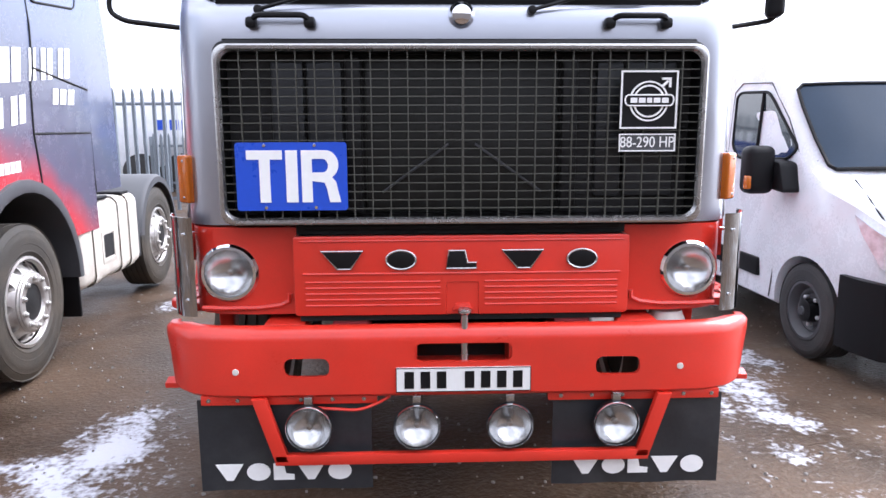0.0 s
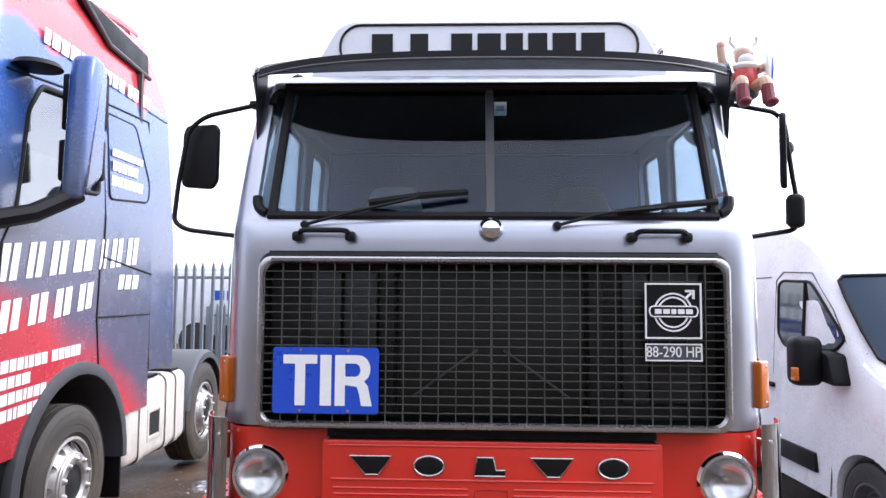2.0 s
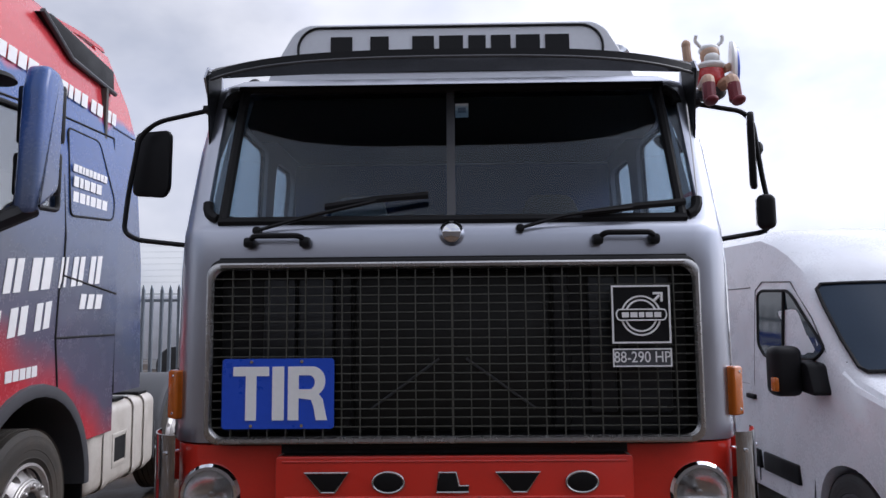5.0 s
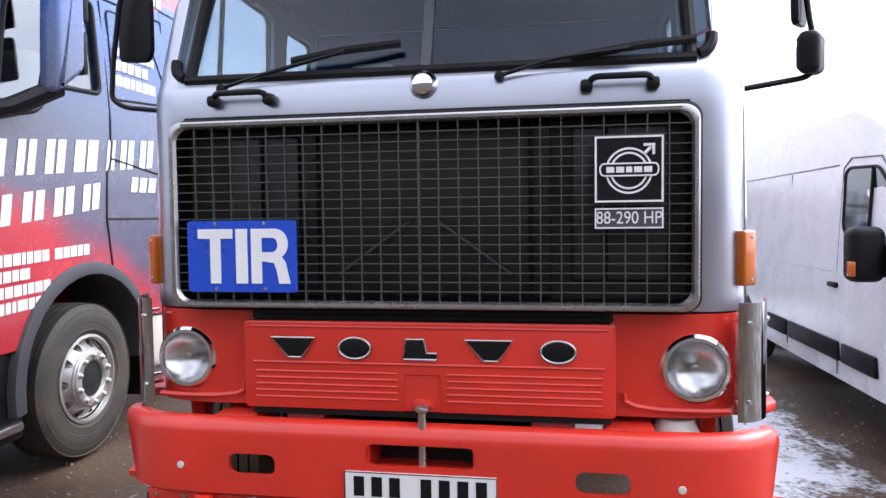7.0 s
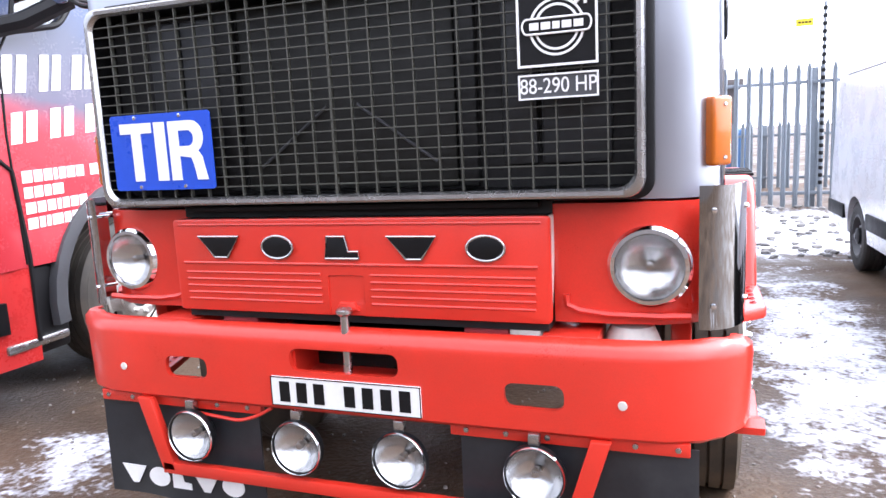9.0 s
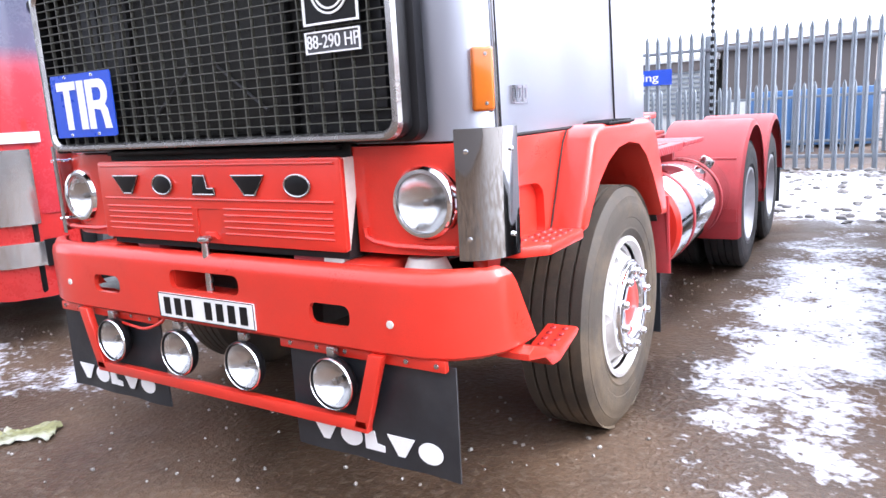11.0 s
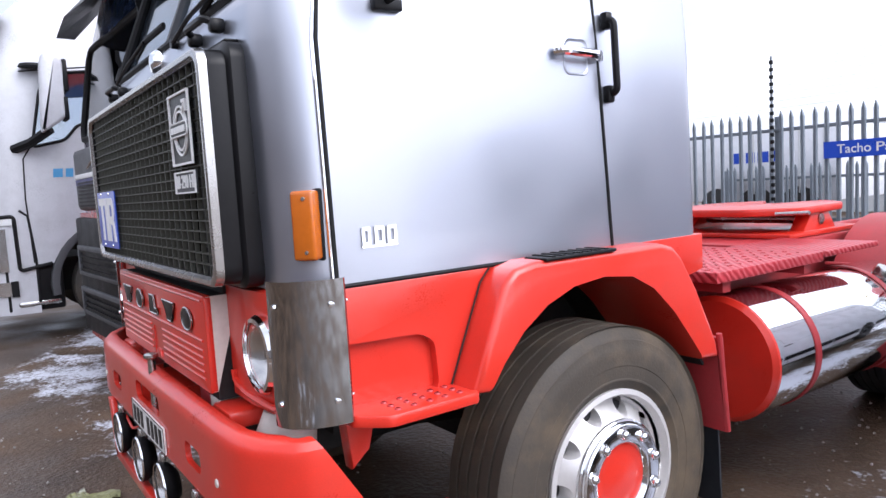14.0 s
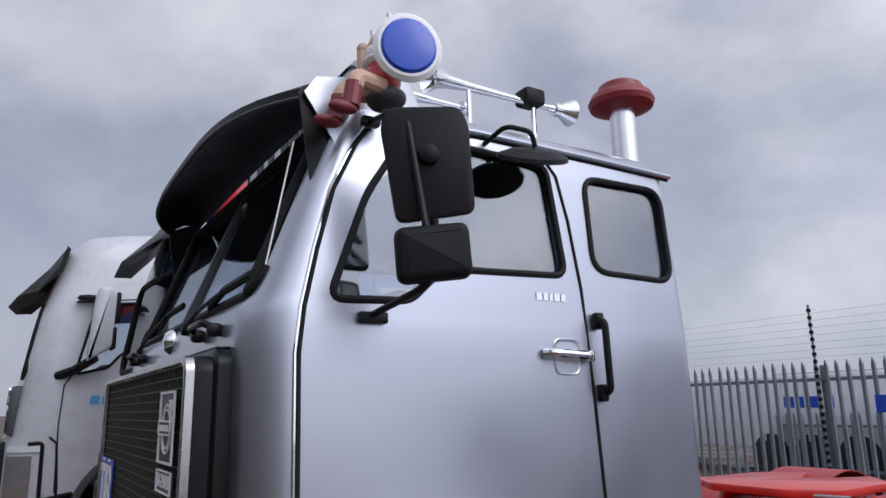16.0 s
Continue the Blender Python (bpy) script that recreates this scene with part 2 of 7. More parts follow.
def livery(name):
    """Haulage livery: red lower flank fading upward to slate blue, then blue, red at the roof."""
    m = material(name, (0.5, 0.5, 0.5), 0.26, coat=0.5, vary=0.0)
    n, l = m.node_tree.nodes, m.node_tree.links
    co, sep = n.new("ShaderNodeTexCoord"), n.new("ShaderNodeSeparateXYZ")
    noi = n.new("ShaderNodeTexNoise")
    noi.inputs["Scale"].default_value, noi.inputs["Detail"].default_value = 1.6, 6.0
    l.new(co.outputs["Object"], sep.inputs[0])
    l.new(co.outputs["Object"], noi.inputs["Vector"])
    a = n.new("ShaderNodeMath")
    a.operation = "MULTIPLY_ADD"
    a.inputs[1].default_value = 0.55
    l.new(noi.outputs["Fac"], a.inputs[0])
    l.new(sep.outputs["Z"], a.inputs[2])
    # the red runs out towards the rear of the flank, low down only
    k = n.new("ShaderNodeMapRange")
    k.inputs["From Min"].default_value, k.inputs["From Max"].default_value = 1.5, 2.5
    k.inputs["To Min"].default_value, k.inputs["To Max"].default_value = 0.50, 0.0
    l.new(sep.outputs["Z"], k.inputs["Value"])
    c = n.new("ShaderNodeMath")
    c.operation = "MULTIPLY_ADD"
    l.new(k.outputs[0], c.inputs[1])
    l.new(sep.outputs["Y"], c.inputs[0])
    l.new(a.outputs[0], c.inputs[2])
    mr = n.new("ShaderNodeMapRange")
    mr.inputs["From Min"].default_value, mr.inputs["From Max"].default_value = 0.5, 4.5
    l.new(c.outputs[0], mr.inputs["Value"])
    r = n.new("ShaderNodeValToRGB")
    e = r.color_ramp.elements
    e[0].position, e[0].color = 0.0, (0.50, 0.035, 0.045, 1)
    e[1].position, e[1].color = 1.0, (0.55, 0.05, 0.06, 1)
    for p, k in ((0.26, (0.50, 0.04, 0.055, 1)), (0.34, (0.10, 0.09, 0.14, 1)), (0.48, (0.075, 0.085, 0.13, 1)), (0.58, (0.05, 0.085, 0.19, 1)), (0.66, (0.035, 0.085, 0.27, 1)), (0.78, (0.035, 0.10, 0.31, 1)), (0.80, (0.55, 0.05, 0.06, 1))):
        x = e.new(p)
        x.color = k
    l.new(mr.outputs[0], r.inputs["Fac"])
    l.new(r.outputs["Color"], n["Principled BSDF"].inputs["Base Color"])
    return m


M_LIVERY = livery("haulage_livery")


# ---- mesh helpers ----
def smooth(me, angle=35):
    for p in me.polygons:
        p.use_smooth = True
    me.set_sharp_from_angle(angle=radians(angle))


def part(name, bm, mat, parent=None, label="", m=None, angle=35):
    """Links a bmesh (or a shared mesh) as one mesh object under a thing or part."""
    if isinstance(bm, bmesh.types.BMesh):
        bmesh.ops.recalc_face_normals(bm, faces=bm.faces)
        me = bpy.data.meshes.new(name)
        bm.to_mesh(me)
        bm.free()
        smooth(me, angle)
        me.materials.append(mat)
    else:
        me = bm
    ob = new(name, me)
    if m is not None:
        ob.matrix_basis = m
    if parent:
        ob.parent = parent
    if label:
        tagged(ob, label)
    return ob


def thing(name, label, category, at=(0, 0, 0), group="", kind="", rz=0):
    ob = new(name)
    ob.empty_display_size = 0.1
    ob.matrix_basis = pose(*at, 0, 0, rz)
    return tagged(ob, label, category, group, kind)


def mesh_of(bm, name, mat, angle=35):
    bmesh.ops.recalc_face_normals(bm, faces=bm.faces)
    me = bpy.data.meshes.new(name)
    bm.to_mesh(me)
    bm.free()
    smooth(me, angle)
    me.materials.append(mat)
    return me


def box(x0, x1, y0, y1, z0, z1, r=0.0, seg=2, bm=None):
    """A box between those limits with rounded edges."""
    b = bmesh.new()
    bmesh.ops.create_cube(b, size=1, matrix=Matrix.LocRotScale(((x0 + x1) / 2, (y0 + y1) / 2, (z0 + z1) / 2), None, (abs(x1 - x0), abs(y1 - y0), abs(z1 - z0))))
    if r:
        bmesh.ops.bevel(b, geom=b.edges[:], offset=r, segments=seg, affect="EDGES", profile=0.5)
    return b if bm is None else join(bm, b)


def join(a, b, m=None):
    """Adds bmesh b into a."""
    me = bpy.data.meshes.new("tmp")
    b.to_mesh(me)
    b.free()
    if m is not None:
        me.transform(m)
    a.from_mesh(me)
    bpy.data.meshes.remove(me)
    return a


def moved(b, m):
    bmesh.ops.transform(b, matrix=m, verts=b.verts)
    return b


def prism(pts, lo, hi, axis="x", r=0.0, seg=2):
    """A polygon drawn out along an axis; pts are (y,z), (x,z) or (x,y)."""
    b = bmesh.new()
    put = {"x": lambda u, v, w: (w, u, v), "y": lambda u, v, w: (u, w, v), "z": lambda u, v, w: (u, v, w)}[axis]
    one = [b.verts.new(put(u, v, lo)) for u, v in pts]
    two = [b.verts.new(put(u, v, hi)) for u, v in pts]
    n = len(pts)
    b.faces.new(one)
    b.faces.new(two[::-1])
    for i in range(n):
        b.faces.new((one[i], one[(i + 1) % n], two[(i + 1) % n], two[i]))
    bmesh.ops.recalc_face_normals(b, faces=b.faces)
    if r:
        keep = [e for e in b.edges if (e.verts[0] in one) == (e.verts[1] in one)]
        bmesh.ops.bevel(b, geom=keep, offset=r, segments=seg, affect="EDGES", profile=0.5)
    return b


def rounded(x0, x1, z0, z1, r, n=6):
    """Points of a rounded rectangle."""
    out = []
    for cx, cz, a in ((x1 - r, z1 - r, 0), (x0 + r, z1 - r, 90), (x0 + r, z0 + r, 180), (x1 - r, z0 + r, 270)):
        for i in range(n + 1):
            t = radians(a + 90 * i / n)
            out.append((cx + r * math.cos(t), cz + r * math.sin(t)))
    return out


def round_poly(pts, r, n=5):
    """A polygon with its corners rounded."""
    out, k = [], len(pts)
    for i in range(k):
        p, a, b = Vector(pts[i]), Vector(pts[i - 1]), Vector(pts[(i + 1) % k])
        d = min(r, (a - p).length * 0.45, (b - p).length * 0.45)
        s, e = p + (a - p).normalized() * d, p + (b - p).normalized() * d
        for j in range(n + 1):
            t = j / n
            out.append(tuple((1 - t) ** 2 * s + 2 * t * (1 - t) * p + t * t * e))
    return out


def lathe(profile, m, n=32, closed=False):
    """Turns a profile of (radius, height) round the local z, then places it by m."""
    b = bmesh.new()
    rings = []
    for r, h in profile:
        if r < 1e-5:
            rings.append([b.verts.new((0, 0, h))])
        else:
            rings.append([b.verts.new((r * math.cos(2 * math.pi * i / n), r * math.sin(2 * math.pi * i / n), h)) for i in range(n)])
    pairs = list(zip(rings, rings[1:])) + ([(rings[-1], rings[0])] if closed else [])
    for a, c in pairs:
        for i in range(n):
            j = (i + 1) % n
            if len(a) == 1:
                b.faces.new((a[0], c[i], c[j]))
            elif len(c) == 1:
                b.faces.new((a[i], a[j], c[0]))
            else:
                b.faces.new((a[i], a[j], c[j], c[i]))
    return moved(b, m)


def tube(pts, r, n=8, closed=False, flat=1.0):
    """A round bar swept along a line of points."""
    b = bmesh.new()
    pts = [Vector(p) for p in pts]
    k = len(pts)
    rings, up = [], None
    for i, p in enumerate(pts):
        if closed:
            d = (pts[(i + 1) % k] - pts[i - 1]).normalized()
        else:
            d = (pts[min(i + 1, k - 1)] - pts[max(i - 1, 0)]).normalized()
        if up is None:
            up = Vector((0, 0, 1)) if abs(d.z) < 0.9 else Vector((1, 0, 0))
        s = d.cross(up).normalized()
        up = s.cross(d).normalized()
        rings.append([b.verts.new(p + r * (math.cos(2 * math.pi * j / n) * s + flat * math.sin(2 * math.pi * j / n) * up)) for j in range(n)])
    for i in range(k if closed else k - 1):
        a, c = rings[i], rings[(i + 1) % k]
        for j in range(n):
            b.faces.new((a[j], a[(j + 1) % n], c[(j + 1) % n], c[j]))
    if not closed:
        b.faces.new(rings[0])
        b.faces.new(rings[-1][::-1])
    return b


def arc_pts(pts, r=0.05, n=5):
    """A line of 3D points with rounded bends."""
    out = [Vector(pts[0])]
    for i in range(1, len(pts) - 1):
        p, a, c = Vector(pts[i]), Vector(pts[i - 1]), Vector(pts[i + 1])
        d = min(r, (a - p).length * 0.45, (c - p).length * 0.45)
        s, e = p + (a - p).normalized() * d, p + (c - p).normalized() * d
        for j in range(n + 1):
            t = j / n
            out.append((1 - t) ** 2 * s + 2 * t * (1 - t) * p + t * t * e)
    return out + [Vector(pts[-1])]


def loft(rings, cap=True, closed=True):
    """A skin through rings of equally many points."""
    b = bmesh.new()
    vs = [[b.verts.new(p) for p in r] for r in rings]
    n = len(vs[0])
    for a, c in zip(vs, vs[1:]):
        for i in range(n if closed else n - 1):
            j = (i + 1) % n
            b.faces.new((a[i], a[j], c[j], c[i]))
    if cap:
        b.faces.new(vs[0])
        b.faces.new(vs[-1][::-1])
    bmesh.ops.recalc_face_normals(b, faces=b.faces)
    return b


def carve(bm, *cutters):
    """bm with the cutters' solids taken out of it."""
    me = bpy.data.meshes.new("tmp")
    bmesh.ops.recalc_face_normals(bm, faces=bm.faces)
    bm.to_mesh(me)
    bm.free()
    ob = new("tmp", me)
    extra = []
    for c in cutters:
        bmesh.ops.recalc_face_normals(c, faces=c.faces)
        cm = bpy.data.meshes.new("tmp")
        c.to_mesh(cm)
        c.free()
        co = new("tmp", cm)
        extra.append(co)
        mod = ob.modifiers.new("cut", "BOOLEAN")
        mod.object, mod.operation, mod.solver = co, "DIFFERENCE", "EXACT"
        mod.use_self = True
    bpy.context.view_layer.update()
    res = bpy.data.meshes.new_from_object(ob.evaluated_get(bpy.context.evaluated_depsgraph_get()))
    out = bmesh.new()
    out.from_mesh(res)
    for o in [ob] + extra:
        d = o.data
        bpy.data.objects.remove(o)
        bpy.data.meshes.remove(d)
    bpy.data.meshes.remove(res)
    return out


def words(text, height, depth=0.003, bold=0.012):
    """Letters of the built-in font as a bmesh in the xz plane, facing -y, centred at the origin."""
    cu = bpy.data.curves.new("tmp", "FONT")
    cu.body, cu.size, cu.align_x, cu.align_y, cu.extrude = text, height * 1.38, "CENTER", "CENTER", depth / 2
    cu.offset = height * bold
    ob = new("tmp", cu)
    bpy.context.view_layer.update()
    me = bpy.data.meshes.new_from_object(ob.evaluated_get(bpy.context.evaluated_depsgraph_get()))
    bpy.data.objects.remove(ob)
    bpy.data.curves.remove(cu)
    b = bmesh.new()
    b.from_mesh(me)
    bpy.data.meshes.remove(me)
    return moved(b, pose(0, 0, 0, 90, 0, 0))


def bars(widths, height, gap, slant=0.0, depth=0.003):
    """A row of plain upright bars standing for unreadable or withheld writing; xz plane, from x = 0."""
    b, x = bmesh.new(), 0.0
    for w in widths:
        if w > 0:
            join(b, prism([(x, 0), (x + w, 0), (x + w + slant, height), (x + slant, height)], -depth, 0, "y"))
        x += abs(w) + gap
    return b, x - gap


def marks(parent, widths, height, gap, m, mat, slant=0.0, depth=0.003, name="mark", label=""):
    """The same row with every bar an object of its own, centred when m is given for the middle."""
    x = 0.0
    for w in widths:
        if w > 0:
            part(name, moved(prism([(x, 0), (x + w, 0), (x + w + slant, height), (x + slant, height)], -depth, 0, "y"), m), mat, parent, label)
        x += abs(w) + gap
    return x - gap


def strokes(widths):
    """Each wide character as two narrow strokes, so that the row reads as dense as lettering."""
    out = []
    for w in widths:
        out += [w] if w < 0 else [w * 0.40, w * 0.40, -w * 0.2]
    return out


RX = pose(0, 0, 0, 0, 90, 0)     # local z along +x
RY = pose(0, 0, 0, -90, 0, 0)    # local z along +y


def at(x, y, z, turn=None):
    return Matrix.Translation((x, y, z)) @ (turn if turn is not None else Matrix())


# ---- wheels ----
WHEELS = {}


def wheel(parent, x, y, z, side, R, width, rim_r, style, name="wheel"):
    """A road wheel: rim with tyre, hub and nuts as its pieces. side: +1 faces +x."""
    key = (R, width, rim_r, style)
    if key not in WHEELS:
        w, I = width / 2, Matrix()
        tm = {"steer": M_TYRE, "fh": M_TYRE3}.get(style, M_TYRE2)
        prof = [(rim_r - 0.005, -w * 0.8), (rim_r + 0.03, -w * 0.95), (R * 0.80, -w), (R * 0.93, -w * 0.93), (R * 0.985, -w * 0.80)]
        for i in range(5):
            c = -w * 0.72 + i * w * 0.36
            prof += [(R, c - w * 0.14), (R, c + w * 0.14), (R - 0.014, c + w * 0.15), (R - 0.014, c + w * 0.21)] if i < 4 else [(R, c - w * 0.14), (R, c + w * 0.14)]
        prof += [(R * 0.985, w * 0.80), (R * 0.93, w * 0.93), (R * 0.915, w * 0.95), (R * 0.912, w * 0.965), (R * 0.86, w * 0.992), (R * 0.855, w * 1.0), (R * 0.80, w), (R * 0.74, w * 0.998), (R * 0.735, w * 0.985), (R * 0.70, w * 0.985), (R * 0.655, w * 0.975), (R * 0.65, w * 0.985), (R * 0.64, w * 0.985), (rim_r + 0.03, w * 0.95), (rim_r - 0.005, w * 0.8)]
        tyre = mesh_of(lathe(prof, I, 56), "tyre", tm, 25)
        if style in ("steer", "fh"):
            prof = [(rim_r - 0.05, -w * 0.8), (rim_r, -w * 0.85), (rim_r - 0.03, -w * 0.5), (rim_r - 0.035, w * 0.6), (rim_r + 0.004, w * 0.8), (rim_r + 0.006, w * 0.93), (rim_r - 0.012, w * 0.96), (rim_r - 0.020, w * 0.86), (rim_r - 0.028, w * 0.60), (rim_r - 0.040, w * 0.56), (rim_r * 0.85, w * 0.60), (rim_r * 0.72, w * 0.86), (rim_r * 0.69, w * 0.98), (rim_r * 0.66, w * 1.04), (rim_r * 0.30, w * 1.04), (rim_r * 0.28, w * 0.9), (0, w * 0.9)]
            disc = lathe(prof, I, 60)
            cut = []
            for i in range(10):
                a = 2 * math.pi * (i + 0.5) / 10
                cut.append(lathe([(0, -w * 0.1), (0.031, -w * 0.1), (0.031, w * 1.3), (0, w * 1.3)], Matrix.Translation((0.80 * rim_r * math.cos(a), 0.80 * rim_r * math.sin(a), 0)), 18))
            cutter = cut[0]
            for c in cut[1:]:
                join(cutter, c)
            rim = mesh_of(carve(disc, cutter), "wheel_rim", M_RIM if style == "steer" else M_DIRTYRIM, 30)
            hub = mesh_of(lathe([(rim_r * 0.685, w * 1.0), (rim_r * 0.685, w * 1.07), (rim_r * 0.665, w * 1.10), (rim_r * 0.645, w * 1.10), (rim_r * 0.64, w * 1.16), (rim_r * 0.625, w * 1.19), (rim_r * 0.60, w * 1.205), (rim_r * 0.47, w * 1.205), (rim_r * 0.445, w * 1.195), (rim_r * 0.425, w * 1.16), (rim_r * 0.405, w * 1.05)], I, 40), "hub_ring", M_CHROME if style == "steer" else M_DIRTYRIM)
            cap = mesh_of(lathe([(rim_r * 0.415, w * 1.05), (rim_r * 0.39, w * 1.07), (rim_r * 0.33, w * 1.055), (rim_r * 0.27, w * 1.07), (rim_r * 0.12, w * 1.12), (0, w * 1.13)], I, 30), "hub_cap", M_RED if style == "steer" else M_DARK)
            nut = mesh_of(lathe([(0.022, 0), (0.022, 0.003), (0.0165, 0.006), (0.0165, 0.013), (0.013, 0.020), (0.006, 0.024), (0, 0.025)], I, 14), "wheel_nut", M_CHROME if style == "steer" else M_DIRTYRIM)
            nuts = [(0.54 * rim_r, w * 1.205)] * 10
        else:
            deep = -0.35 if style == "drive" else 0.45
            prof = [(rim_r, -w * 0.85), (rim_r - 0.035, -w * 0.5), (rim_r - 0.035, w * 0.6), (rim_r + 0.004, w * 0.8), (rim_r + 0.006, w * 0.95), (rim_r - 0.014, w * 0.97), (rim_r - 0.03, w * 0.8), (rim_r - 0.05, w * 0.45), (rim_r - 0.065, w * deep), (rim_r * 0.58, w * (deep - 0.18)), (rim_r * 0.52, w * (deep - 0.1)), (rim_r * 0.42, w * (deep - 0.1)), (0, w * (deep - 0.1))]
            rim = mesh_of(lathe(prof, I, 48), "wheel_rim", M_GREYRIM if style == "drive" else M_DKGREY, 30)
            hub = mesh_of(lathe([(rim_r * 0.42, w * (deep - 0.12)), (rim_r * 0.38, w * (deep + 0.5)), (rim_r * 0.2, w * (deep + 0.62)), (0, w * (deep + 0.62))], I, 30), "hub_ring", M_GREYRIM if style == "drive" else M_BLACK)
            cap = mesh_of(lathe([(rim_r * 0.16, w * (deep + 0.6)), (rim_r * 0.14, w * (deep + 0.72)), (0, w * (deep + 0.74))], I, 20), "hub_cap", M_DKGREY)
            nut = mesh_of(lathe([(0.016, 0), (0.016, 0.03), (0.009, 0.036), (0, 0.036)], I, 8), "wheel_nut", M_GREYRIM)
            nuts = [(0.50 * rim_r, w * (deep - 0.1))] * (10 if style == "drive" else 5)
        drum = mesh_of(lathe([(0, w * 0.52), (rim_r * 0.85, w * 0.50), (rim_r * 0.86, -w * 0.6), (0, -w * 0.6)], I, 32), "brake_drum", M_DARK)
        WHEELS[key] = (drum, tyre, rim, hub, cap, nut, nuts)
    drum, tyre, rim, hub, cap, nut, nuts = WHEELS[key]
    m = at(x, y, z, RX if side > 0 else RX @ pose(0, 0, 0, 180, 0, 0))
    root = part(name, rim, None, parent, m=m)
    part("tyre", tyre, None, root)
    if style in ("steer", "fh"):
        part("brake_drum", drum, None, root)
    part("hub_ring", hub, None, root)
    part("hub_cap", cap, None, root)
    for i, (r, h) in enumerate(nuts):
        a = 2 * math.pi * i / len(nuts)
        part("wheel_nut", nut, None, root, m=Matrix.Translation((r * math.cos(a), r * math.sin(a), h)))
    return root



# ---- ground ----
def snow_amount(x, y):
    """How much snow lies there: the lane beside the lorry, patches before it, none beneath vehicles."""
    a = 0.0
    for cx, cy, rx, ry, k in ((1.80, 3.4, 0.62, 3.4, 0.86), (1.9, 8.0, 2.2, 1.6, 1.0), (2.3, 0.9, 1.0, 1.1, 0.36), (-1.8, 0.8, 0.5, 0.75, 0.8), (-2.4, 0.3, 1.0, 0.7, 0.55), (-4.6, 0.2, 1.6, 0.6, 0.75), (-6.2, 0.9, 1.6, 0.7, 0.8), (-2.4, 4.0, 0.5, 1.2, 0.5), (1.75, 1.6, 0.5, 1.0, 0.55), (3.5, -2.5, 1.5, 2.0, 0.5), (-6.0, -4.0, 3.0, 2.0, 0.5)):
        d = ((x - cx) / rx) ** 2 + ((y - cy) / ry) ** 2
        a = max(a, k * math.exp(-d * 0.9))
    return a


def bank(x, y):
    """Height of the ground: flat yard, a low rubble bank along the fence."""
    t = min(1, max(0, (y - 7.2) / 2.0))
    h = 0.28 * t * t * (3 - 2 * t)
    n = noise.noise(Vector((x * 0.5, y * 0.5, 0))) * 0.014 + noise.noise(Vector((x * 2.1, y * 2.1, 3))) * 0.006
    return h + n * (1 + 3.5 * t)


